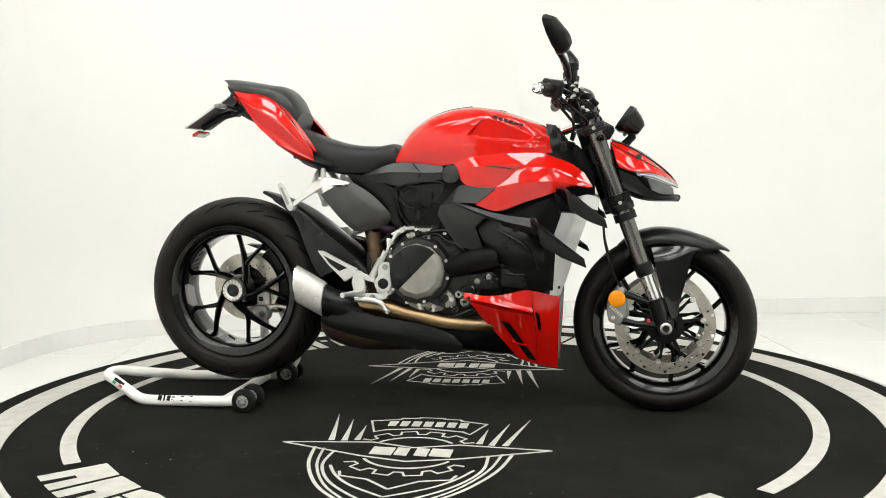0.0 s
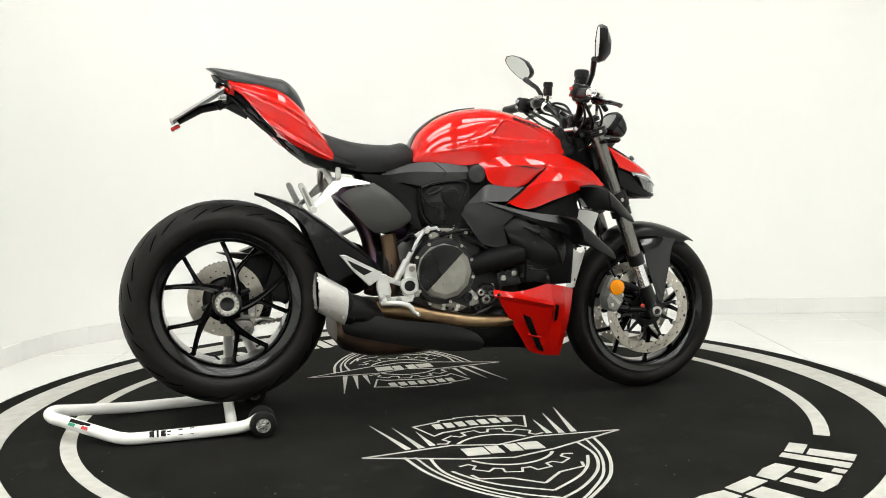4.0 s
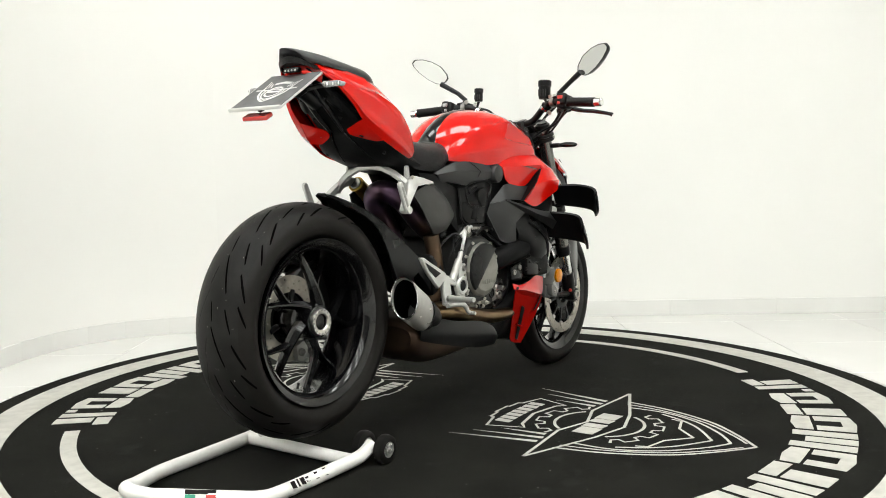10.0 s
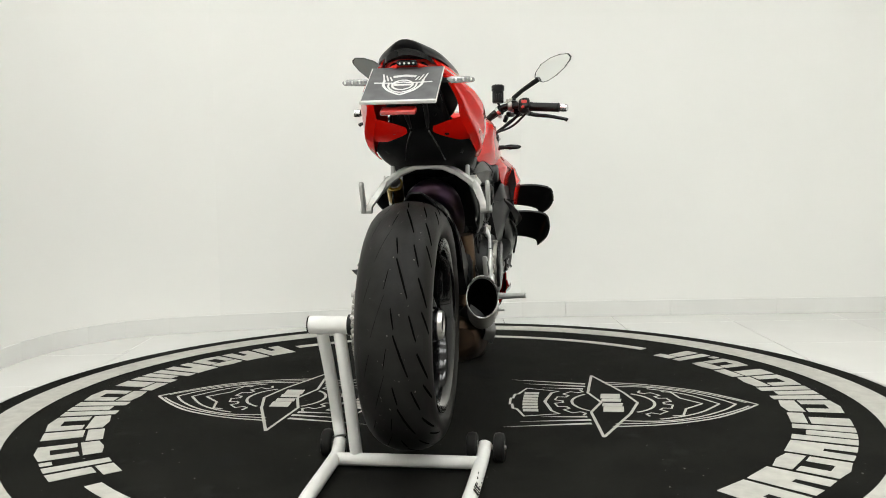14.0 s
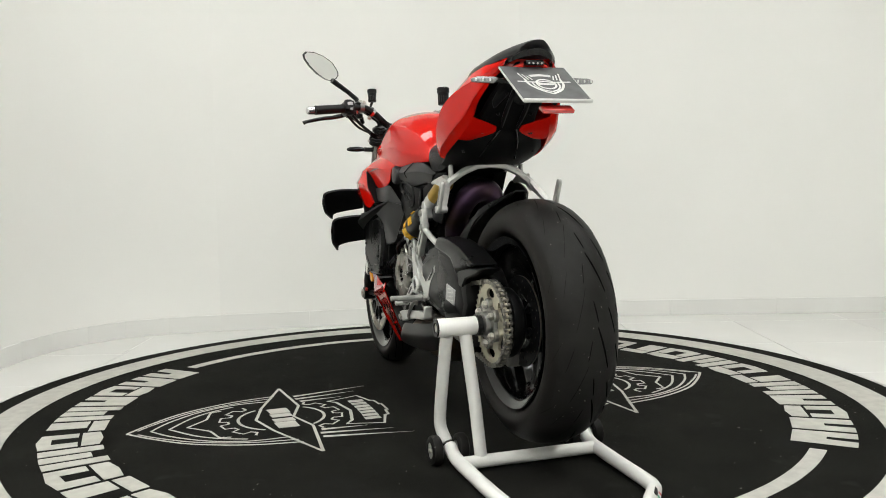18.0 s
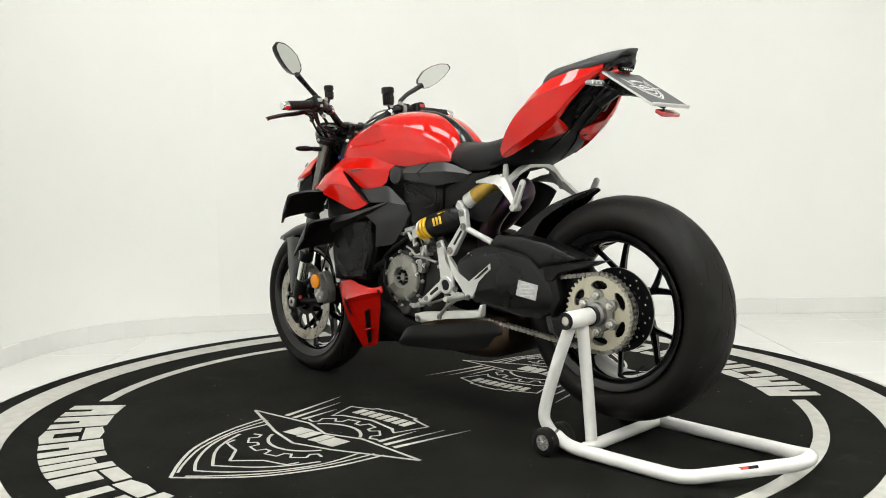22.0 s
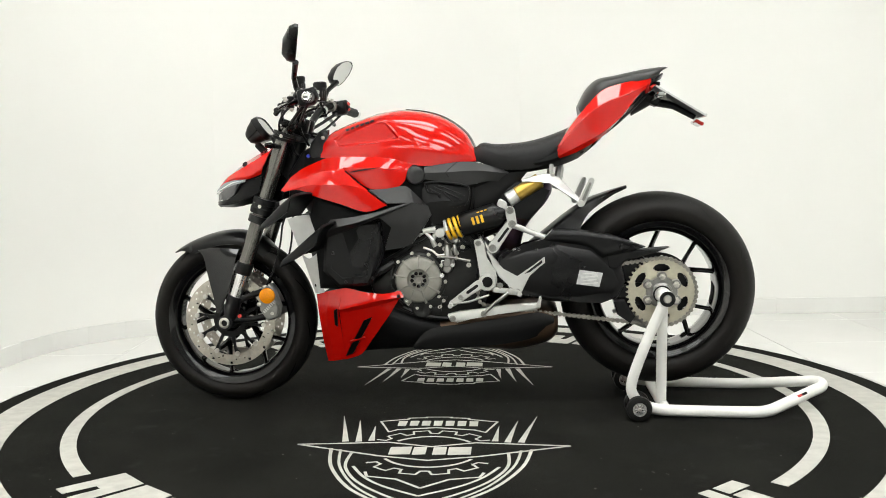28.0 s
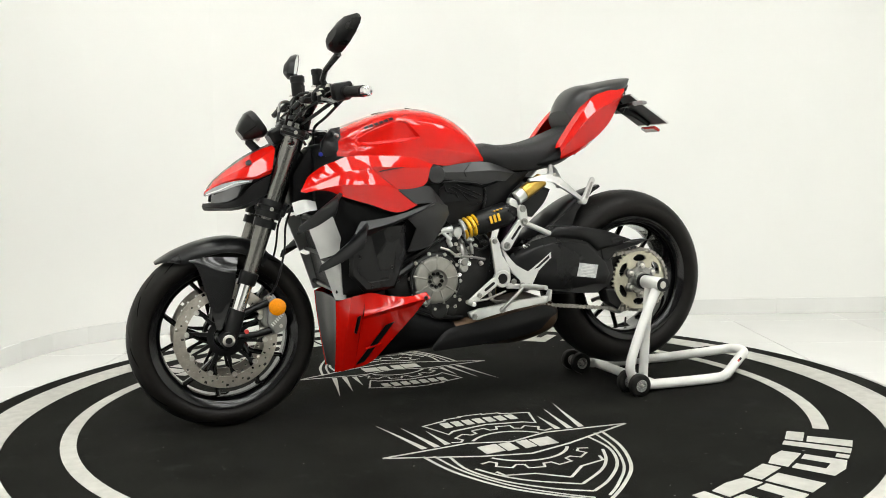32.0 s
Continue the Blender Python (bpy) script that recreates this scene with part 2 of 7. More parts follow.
def bolt(bm, p, axis, r=0.006, h=0.005):
    a = Vector(axis).normalized()
    return lathe(bm, [(0, r * 1.25), (h * 0.4, r * 1.25), (h * 0.4, r), (h, r * 0.9), (h, r * 0.5), (h * 0.5, r * 0.45), (h * 0.5, 0)], p, a, 10)


def arc(r0, r1, a0, a1, z, h, n=40, bm=None):
    """A flat band of a ring lying on the floor."""
    bm = bm or B()
    rows = []
    for i in range(n + 1):
        a = radians(a0 + (a1 - a0) * i / n)
        c, s = math.cos(a), math.sin(a)
        rows.append([bm.verts.new((r * c, r * s, zz)) for r, zz in ((r0, z), (r0, z + h), (r1, z + h), (r1, z))])
    full = abs(a1 - a0) >= 359.9
    for i in range(n):
        A, C = rows[i], rows[(i + 1) % n] if full else rows[i + 1]
        for k in range(3):
            bm.faces.new((A[k], A[k + 1], C[k + 1], C[k]))
    if not full:
        bm.faces.new(rows[0])
        bm.faces.new(rows[-1][::-1])
    return bm


def stroke(bm, pts, w, z, h, closed=False, taper=False):
    """A painted line of width w on the floor."""
    P = [Vector((p[0], p[1])) for p in pts]
    n = len(P)
    L, R = [], []
    for i, p in enumerate(P):
        a = P[i - 1] if (i or closed) else p
        b = P[(i + 1) % n] if (i < n - 1 or closed) else p
        d1, d2 = (p - a), (b - p)
        d = ((d1.normalized() if d1.length else Vector((0, 0))) + (d2.normalized() if d2.length else Vector((0, 0))))
        d = d.normalized() if d.length > 1e-6 else d1.normalized()
        nrm = Vector((-d.y, d.x))
        k = w / 2 * ((i / (n - 1)) if taper else 1)
        k = max(k, 0.0008)
        L.append(bm.verts.new((*(p + nrm * k), z + h)))
        R.append(bm.verts.new((*(p - nrm * k), z + h)))
    for i in range(n if closed else n - 1):
        j = (i + 1) % n
        bm.faces.new((L[i], R[i], R[j], L[j]))
    return bm


def flat(bm, pts, z, h):
    a = [bm.verts.new((x, y, z + h)) for x, y in pts]
    b = [bm.verts.new((x, y, z)) for x, y in pts]
    f = bm.faces.new(a)
    for i in range(len(a)):
        j = (i + 1) % len(a)
        bm.faces.new((a[i], b[i], b[j], a[j]))
    bmesh.ops.triangulate(bm, faces=[f])
    return bm


# ---- the room ----
X0, X1, Y0, Y1, Z0, Z1 = -2.3, 4.3, -6.4, 2.0, -0.03, 3.2
# the visible walls, from the right-hand end round the cut corner to behind the camera
WALLS = [(4.3, 1.90), (0.45, 1.945), (-1.2, 1.66), (-1.46, 1.59), (-1.66, 1.49), (-1.80, 1.35), (-1.90, 1.17), (-1.95, 0.95), (-1.97, 0.6), (-1.97, -6.4)]


def build_room():
    def slab(name, c, s, m, label, cat):
        ob = part(name, box(B(), c, s, 0), m)
        return tagged(ob, label, cat, kind="structure")
    w, d = X1 - X0, Y1 - Y0
    cx, cy, cz = (X0 + X1) / 2, (Y0 + Y1) / 2, (Z0 + Z1) / 2
    base = slab("floor", (cx, cy, Z0 - 0.06), (w + 0.6, d + 0.6, 0.1), GROUT, "white glossy tiled showroom floor with thin joints", "floor")
    slab("wall_south", (cx, Y0 - 0.1, cz), (w + 0.4, 0.2, Z1 - Z0), WALL_GREY, "plain dark grey painted wall", "wall")
    slab("wall_east", (X1 + 0.1, cy, cz), (0.2, d - 0.004, Z1 - Z0), WALL, "plain white painted side wall", "wall")
    slab("ceiling", (cx, cy, Z1 + 0.06), (w + 0.6, d + 0.6, 0.1), CEIL, "plain pale grey ceiling", "ceiling")
    names = {0: "wall_north", 1: "wall_north_angled", 2: "wall_corner", len(WALLS) - 2: "wall_west"}
    P = [Vector((*p, 0)) for p in WALLS]
    def outward(k):
        """Away from the room at a corner, scaled to the wall's thickness."""
        us = [(P[m + 1] - P[m]).normalized() for m in (k - 1, k) if 0 <= m < len(P) - 1]
        ns = [Vector((u.y, -u.x, 0)) for u in us]
        m = sum(ns, Vector()).normalized()
        return m / m.dot(ns[0])
    skirt = None
    runs = [(0, 1), (1, 2), (2, len(P) - 2), (len(P) - 2, len(P) - 1)]
    for a, b in runs:
        bm = B()
        rows = []
        for k in range(a, b + 1):
            rows.append([bm.verts.new((*p.xy, z)) for p, z in ((P[k], Z0 - 0.005), (P[k], Z1 + 0.01), (P[k] + outward(k) * 0.2, Z1 + 0.01), (P[k] + outward(k) * 0.2, Z0 - 0.005))])
        for A, C in zip(rows, rows[1:]):
            for m in range(4):
                bm.faces.new((A[m], A[(m + 1) % 4], C[(m + 1) % 4], C[m]))
        bm.faces.new(rows[0])
        bm.faces.new(rows[-1][::-1])
        ob = part(names[a], bm, WALL)
        tagged(ob, "rounded white painted wall corner" if a == 2 else "plain white painted wall behind the turntable", "wall", kind="structure")
    for k in range(len(P) - 1):
        a, b = P[k], P[k + 1]
        u = (b - a).normalized()
        n = Vector((u.y, -u.x, 0))
        L = (b - a).length
        i = 0
        while i * 0.6 < L - 0.02:
            s0, s1 = i * 0.6 + (0.0004 if L > 0.5 else 0), min(i * 0.6 + 0.5995, L)
            p0, p1 = a + u * s0, a + u * s1
            bm = prism(B(), [(q.x, q.y, Z0 + 0.0005) for q in (p0, p1, p1 - n * 0.011, p0 - n * 0.011)], (0, 0, 0.087), 0.0008)
            if skirt is None:
                skirt = tagged(part("baseboard", bm, SKIRT), "low white tiled skirting along the wall", "skirting", kind="structure")
            else:
                part("skirting_tile", bm, SKIRT, skirt)
            i += 1
    return base


def build_tiles(base):
    """Square floor tiles with narrow joints."""
    t = 0.62
    for i in range(-7, 6):
        for j in range(-13, 3):
            x, y = 1.58 + i * t, 1.06 + j * t
            if x > X1 or x + t < X0 or y > Y1 or y + t < Y0:
                continue
            a, b, c, e = x + 0.001, x + t - 0.001, y + 0.001, y + t - 0.001
            bm = B()
            prism(bm, [(a, c, Z0 - 0.0095), (b, c, Z0 - 0.0095), (b, e, Z0 - 0.0095), (a, e, Z0 - 0.0095)], (0, 0, 0.0095), 0.001)
            part("tile", bm, TILE, base)


def ceiling_light(x, y, sx, sy):
    ob = tagged(part("ceiling_light", box(B(), (x, y, Z1 - 0.004), (sx + 0.06, sy + 0.06, 0.03), 0.004), CEIL),
                "flat rectangular white ceiling lamp panel", "lamp", "ceiling lamp panels")
    part("diffuser", box(B(), (x, y, Z1 - 0.022), (sx, sy, 0.008), 0.002), GLOW, ob, "glowing white diffuser")
    return ob


ROOM_FLOOR = build_room()
for lx in (-1.1, 0.45, 2.0):
    for ly in (-5.3, -4.1, -2.9, -1.5, -0.1):
        ceiling_light(lx, ly, 1.15, 0.50)


# ---- the turntable ----
def build_turntable():
    top = tagged(new("turntable"), "round black carpeted turntable with white printed rings and emblems", "turntable")
    part("platform", lathe(B(), [(-0.028, 0), (-0.028, 1.635), (-0.012, 1.64), (-0.006, 1.625), (-0.006, 0)], (0, 0, 0), (0, 0, 1), 160), TRIM, top, "worn grey metal edge trim")
    part("carpet", lathe(B(), [(-0.005, 0), (-0.005, 1.604), (-0.001, 1.602), (0, 1.60), (0, 0)], (0, 0, 0), (0, 0, 1), 160), CARPET, top)
    part("outer_ring", arc(1.408, 1.524, 0, 360, 0.0, 0.0012, 160), WHITE_PRINT, top, "wide white printed ring")
    part("inner_ring", arc(1.198, 1.244, -39.0, 42.0, 0, 0.0012, 50), WHITE_PRINT, top, "narrow white printed arc")
    part("inner_ring", arc(1.198, 1.244, 139.0, 221.5, 0, 0.0012, 50), WHITE_PRINT, top, "narrow white printed arc")

    # plain bars along the rim in place of the lettering: inner cap and outer leg of each
    def pol(r, a):
        r = (1.140 if sgn > 0 else 1.124) + (r - 1.16) * 0.95
        return (r * math.cos(radians(a)), r * math.sin(radians(a)))
    bars = [("leg",), ("leg",), ("slab",), ("leg",), ("pair",), ("cap",), ("slab",), ("pair",), ("slab",), ("cap",), ("slab",), ("dot",), ("thin",), ("cap",)]
    wid = [6.6, 6.6, 7.0, 6.4, 8.6, 6.4, 7.4, 8.8, 7.8, 6.6, 7.0, 2.2, 2.8, 5.0]
    for sgn, start in ((1, -136.2), (-1, 136.6)):
        a = start
        tot = sum(wid)
        k = 92.2 / tot
        order = list(zip(bars, wid)) if sgn == 1 else list(zip(bars, wid))[::-1]
        for (kind,), w in order:
            w *= k
            g = 0.45
            lo, hi = (a + g, a + w - g) if sgn == 1 else (a - w + g, a - g)
            bm = B()
            mid = (lo + hi) / 2
            if kind == "slab":
                flat(bm, [pol(1.17, lo), pol(1.158, mid), pol(1.17, hi), pol(1.225, hi), pol(1.225, lo)], 0, 0.0012)
                flat(bm, [pol(1.235, lo), pol(1.235, lo + (hi - lo) * .3), pol(1.315, lo + (hi - lo) * .3), pol(1.315, lo + (hi - lo) * .68),
                          pol(1.235, lo + (hi - lo) * .68), pol(1.235, hi), pol(1.35, hi), pol(1.36, mid), pol(1.35, lo)], 0, 0.0012)
            elif kind == "leg":
                flat(bm, [pol(1.16, lo), pol(1.16, hi), pol(1.35, hi), pol(1.35, lo + (hi - lo) * .62), pol(1.26, lo + (hi - lo) * .62),
                          pol(1.26, lo + (hi - lo) * .4), pol(1.35, lo + (hi - lo) * .36), pol(1.35, lo)], 0, 0.0012)
            elif kind == "cap":
                flat(bm, [pol(1.16, lo), pol(1.16, hi), pol(1.212, hi), pol(1.212, lo)], 0, 0.0012)
                flat(bm, [pol(1.222, lo), pol(1.222, lo + (hi - lo) * .62), pol(1.35, lo + (hi - lo) * .62), pol(1.35, lo)], 0, 0.0012)
            elif kind == "pair":
                for f0, f1, r0 in ((0, .28, 1.16), (.36, .64, 1.2), (.72, 1, 1.16)):
                    flat(bm, [pol(r0, lo + (hi - lo) * f0), pol(r0, lo + (hi - lo) * f1), pol(1.35, lo + (hi - lo) * f1), pol(1.35, lo + (hi - lo) * f0)], 0, 0.0012)
            elif kind == "dot":
                flat(bm, [pol(1.315, lo), pol(1.315, hi), pol(1.35, hi), pol(1.35, lo)], 0, 0.0012)
            else:
                flat(bm, [pol(1.16, lo), pol(1.16, hi), pol(1.35, hi), pol(1.35, lo)], 0, 0.0012)
            part("letter_bar", bm, WHITE_PRINT, top)
            a += sgn * w

    def emblem(s, dy):
        """A winged gear and shield drawn in white lines; v runs away from the middle of the disc."""
        bm = B()
        Z, H = 0.0, 0.0012
        def m(pts):
            return [(u, s * (v + dy)) for u, v in pts]
        # gear
        pts = []
        for i in range(14):
            for da, r in ((-9, .172), (-6.5, .2), (6.5, .2), (9, .172)):
                a = radians(i * 360 / 14 + da)
                pts.append((r * math.cos(a), .585 + r * math.sin(a)))
        def outside(p):
            return not (.495 < p[1] < .66 and abs(p[0]) > .13)
        seg = []
        for p in pts + pts[:1]:
            if outside(p):
                seg.append(p)
            else:
                if len(seg) > 1:
                    stroke(bm, m(seg), .009, Z, H)
                seg = []
        if len(seg) > 1:
            stroke(bm, m(seg), .009, Z, H)
        # inner circle, broken by the band
        for a0, a1 in ((30, 150), (217, 323)):
            stroke(bm, m([(.14 * math.cos(radians(a)), .585 + .14 * math.sin(radians(a))) for a in range(a0, a1 + 1, 6)]), .010, Z, H)
        # band with pointed ends
        up = [(-.405, .53), (-.13, .505), (0, .545), (.13, .505), (.40, .53)]
        lo = [(.40, .53), (.14, .632), (0, .668), (-.14, .632), (-.405, .53)]
        stroke(bm, m(up), .010, Z, H)
        stroke(bm, m(lo), .010, Z, H)
        # bars in the band and in the banner
        for u0, u1 in ((-.118, -.052), (-.046, -.008), (.012, .05), (.056, .118)):
            flat(bm, m([(u0, .545), (u1, .55), (u1, .618), (u0, .612)]), Z, H)
        ban = [(-.19, .285), (-.1, .258), (-.095, .245), (-.04, .24), (-.04, .232), (.04, .232), (.04, .24), (.095, .245), (.1, .258), (.185, .285),
               (.145, .40), (.12, .375), (0, .352), (-.12, .375), (-.155, .40)]
        stroke(bm, m(ban), .011, Z, H, closed=True)
        for i in range(7):
            u = -.115 + i * .038
            sag = .3 * u * u
            flat(bm, m([(u - .014, .275 + sag), (u + .014, .275 + sag), (u + .013, .327 + sag), (u - .013, .327 + sag)]), Z, H)
        # claws above the band and shield lines below it
        for q in (-1, 1):
            for u0, v0, u1, u2 in ((.318, .222, .262, .30), (.255, .275, .222, .262), (.195, .34, .185, .225)):
                stroke(bm, m([(q * u0, v0), (q * (u0 + u1) / 2, (v0 + .49) / 2), (q * u1, .49 + (.01 if u1 > .2 else 0))]), .02, Z, H, taper=True)
            stroke(bm, m(spline2([(q * .292, .565), (q * .262, .72), (q * .188, .88), (q * .09, .99), (0, 1.067)])), .010, Z, H)
            stroke(bm, m(spline2([(q * .262, .575), (q * .238, .72), (q * .172, .87), (q * .08, .98), (q * .02, 1.035)])), .008, Z, H)
            stroke(bm, m(spline2([(q * .225, .60), (q * .222, .72), (q * .17, .84), (q * .08, .94), (0, .995)])), .009, Z, H)
            stroke(bm, m(spline2([(q * .2, .72), (q * .16, .80), (q * .10, .87), (0, .94)])), .009, Z, H)
            stroke(bm, m([(q * .16, .765), (q * .15, .80), (q * .07, .82), (0, .885)]), .009, Z, H)
        return part("emblem", bm, WHITE_PRINT, top, "white line emblem of a winged gear and shield")

    # the print lies slightly turned and off the middle
    for em in (emblem(-1, 0.0), emblem(1, -0.013)):
        em.rotation_euler = (0, 0, radians(1.1))
    return top


def spline2(pts, n=5):
    return [(p.x, p.y) for p in spline([(x, y, 0) for x, y in pts], n)]


turntable = build_turntable()


# ---- the motorcycle: x forward, y to its left, wheels in the plane y = 0 ----
FA, RA = Vector((0.748, 0, 0.294)), Vector((-0.733, 0, 0.397))
bike = tagged(new("motorcycle"), "red and black naked sports motorcycle on a rear stand", "motorcycle")


def tyre(bm, c, R, half, bead):
    """A rounded tyre section, closed at the beads."""
    prof = []
    for i in range(21):
        a = radians(-112 + 224 * i / 20)
        y = half * math.sin(a) if abs(a) < radians(90) else half * (1 if a > 0 else -1) * (1 - 0.25 * (abs(a) - radians(90)))
        r = R - (R - bead - 0.018) * (1 - math.cos(a)) * 0.72
        prof.append((y, r))
    prof = [(-half * 0.62, bead)] + prof + [(half * 0.62, bead)]
    prof += [(half * 0.5, bead - 0.004), (-half * 0.5, bead - 0.004)]
    lathe(bm, prof, c, (0, 1, 0), 72, closed=True)
    for f in bm.faces:
        m = f.calc_center_median() - Vector(c)
        if abs(m.y) > half * .86 or math.hypot(m.x, m.z) < bead + .03:
            f.material_index = 2
    # moulded bars on both walls
    for s in (-1, 1):
        for g, n in ((20, 7), (150, 10), (265, 7)):
            for i in range(n):
                a = radians(g + i * 4.2)
                q = bead + .034
                u, w = Vector((math.cos(a), 0, math.sin(a))), Vector((-math.sin(a), 0, math.cos(a)))
                p = Vector(c) + u * q + Vector((0, s * (half * .955 + .0006), 0))
                tmp = [p + u * e * .007 + w * h * .005 + Vector((0, -s * .0035 * (e < 0), 0)) for e, h in ((-1, -1), (1, -1), (1, 1), (-1, 1))]
                vs = [bm.verts.new(v) for v in tmp]
                bm.faces.new(vs).material_index = 2
    return bm, prof


def tread(bm, c, R, half, bead, sign, count, rear):
    """Cut lines of the tread, a dark second material."""
    def at(s, ang):
        a = radians(s)
        y = half * math.sin(a)
        r = R - (R - bead - 0.018) * (1 - math.cos(a)) * 0.72 + 0.0009
        return Vector((c[0] + r * math.cos(ang), c[1] + y, c[2] + r * math.sin(ang)))
    def cut(s0, a0, s1, a1, w):
        n, prev = 5, None
        for i in range(n + 1):
            t = i / n
            s, a = s0 + (s1 - s0) * t, a0 + (a1 - a0) * t
            k = w * (0.35 + 0.65 * math.sin(math.pi * (0.15 + 0.7 * t)))
            p = [bm.verts.new(at(s - k * 1.15, a - k / 85)), bm.verts.new(at(s + k * 1.15, a + k / 85))]
            if prev:
                bm.faces.new((prev[0], prev[1], p[1], p[0])).material_index = 1
            prev = p
    for i in range(count):
        b = 2 * math.pi * i / count
        for q in (-1, 1):
            o = b + (math.pi / count if q > 0 else 0)
            cut(q * 3, o, q * 8, o + sign * 0.15, 0.8)
            cut(q * 7, o + sign * 0.19, q * 27, o + sign * 0.50, 0.9)
            cut(q * 30, o + sign * 0.05, q * 42, o + sign * 0.24, 0.9)
            cut(q * 43, o + sign * 0.33, q * 64, o + sign * 0.55, 1.1)
            if rear:
                cut(q * 52, o + sign * 0.02, q * 72, o + sign * 0.19, 1.0)
    return bm


def perforated(bm, c, r0, r1, y0, y1, na, nr, hole):
    """A brake disc ring with real holes."""
    V = {}
    def v(i, j, y):
        k = (i % na, j, y)
        if k not in V:
            a, r = 2 * math.pi * i / na, r0 + (r1 - r0) * j / nr
            V[k] = bm.verts.new((c[0] + r * math.cos(a), y, c[2] + r * math.sin(a)))
        return V[k]
    solid = lambda i, j: 0 <= j < nr and not hole(i % na, j)
    for i in range(na):
        for j in range(nr):
            if not solid(i, j):
                continue
            for y in (y0, y1):
                bm.faces.new((v(i, j, y), v(i + 1, j, y), v(i + 1, j + 1, y), v(i, j + 1, y)))
            for di, dj, e in ((-1, 0, ((i, j), (i, j + 1))), (1, 0, ((i + 1, j), (i + 1, j + 1))), (0, -1, ((i, j), (i + 1, j))), (0, 1, ((i, j + 1), (i + 1, j + 1)))):
                if not solid(i + di, j + dj):
                    (a, b), (d, f) = e
                    bm.faces.new((v(a, b, y0), v(d, f, y0), v(d, f, y1), v(a, b, y1)))
    return bm


def rim_mesh(c, half, hub, a0, spread):
    bm = B()
    for s in (-1, 1):
        lathe(bm, [(s * half, .230), (s * half, .2255), (s * (half - .003), .2235), (s * (half - .0035), .2185), (s * (half - .008), .2165), (s * (half - .009), .2105), (s * (half - .018), .2075), (s * (half - .03), .203), (s * half * .3, .200),
                   (s * half * .3, .195), (s * (half - .028), .196), (s * (half - .012), .201), (s * (half - .002), .214), (s * (half + .003), .230)], c, (0, 1, 0), 72)
    lathe(bm, [(-half * .3, .200), (half * .3, .200), (half * .3, .195), (-half * .3, .195)], c, (0, 1, 0), 72, closed=True)
    lathe(bm, [(-hub, 0), (-hub, .03), (-hub + .004, .045), (-.02, .052), (.02, .052), (hub - .004, .045), (hub, .03), (hub, 0)], c, (0, 1, 0), 36)
    return bm


def spoke_arm(bm, c, stops):
    """A ridged arm through stops of (angle, radius, y, half width, half depth)."""
    P = [Vector((c[0] + q * math.cos(radians(a)), y, c[2] + q * math.sin(radians(a)))) for a, q, y, w, d in stops]
    pts = spline(P, 3)
    prev, n = None, len(pts)
    for i, p in enumerate(pts):
        f = i / 3
        k = min(int(f), len(stops) - 2)
        t = f - k
        w, d = (stops[k][m] * (1 - t) + stops[k + 1][m] * t for m in (3, 4))
        g = pts[min(i + 1, n - 1)] - pts[max(i - 1, 0)]
        g.y = 0
        g.normalize()
        tan = Vector((-g.z, 0, g.x))
        ring = [bm.verts.new(p + tan * w * e + Vector((0, h * d, 0))) for e, h in ((-1, -.35), (-.25, -1), (.25, -1), (1, -.35), (1, .35), (.25, 1), (-.25, 1), (-1, .35))]
        if prev:
            for j in range(8):
                bm.faces.new((prev[j], prev[(j + 1) % 8], ring[(j + 1) % 8], ring[j]))
        else:
            bm.faces.new(ring)
        prev = ring
    bm.faces.new(prev)
    return bm


def spokes(c, hub, a0, spread, wheel):
    """Five swept arms, each with a side branch."""
    for k in range(5):
        a = a0 + 72 * k
        y0 = -hub * .55
        bm = spoke_arm(B(), c, [(a - 52, .036, y0, .016, .026), (a - 38, .055, y0 * .9, .0135, .024), (a - 17, .10, y0 * .6, .0105, .019), (a - 6, .15, y0 * .3, .0078, .015), (a, .193, 0, .0075, .014), (a + 1, .203, 0, .013, .018)])
        spoke_arm(bm, c, [(a - 24, .075, y0 * .75, .007, .017), (a - 22, .105, y0 * .55, .0085, .016), (a - 29, .15, y0 * .3, .0065, .013), (a - 33, .193, 0, .0068, .013), (a - 34, .203, 0, .012, .017)])
        part("spoke", bm, BLACK_GLOSS, wheel, "", 28)


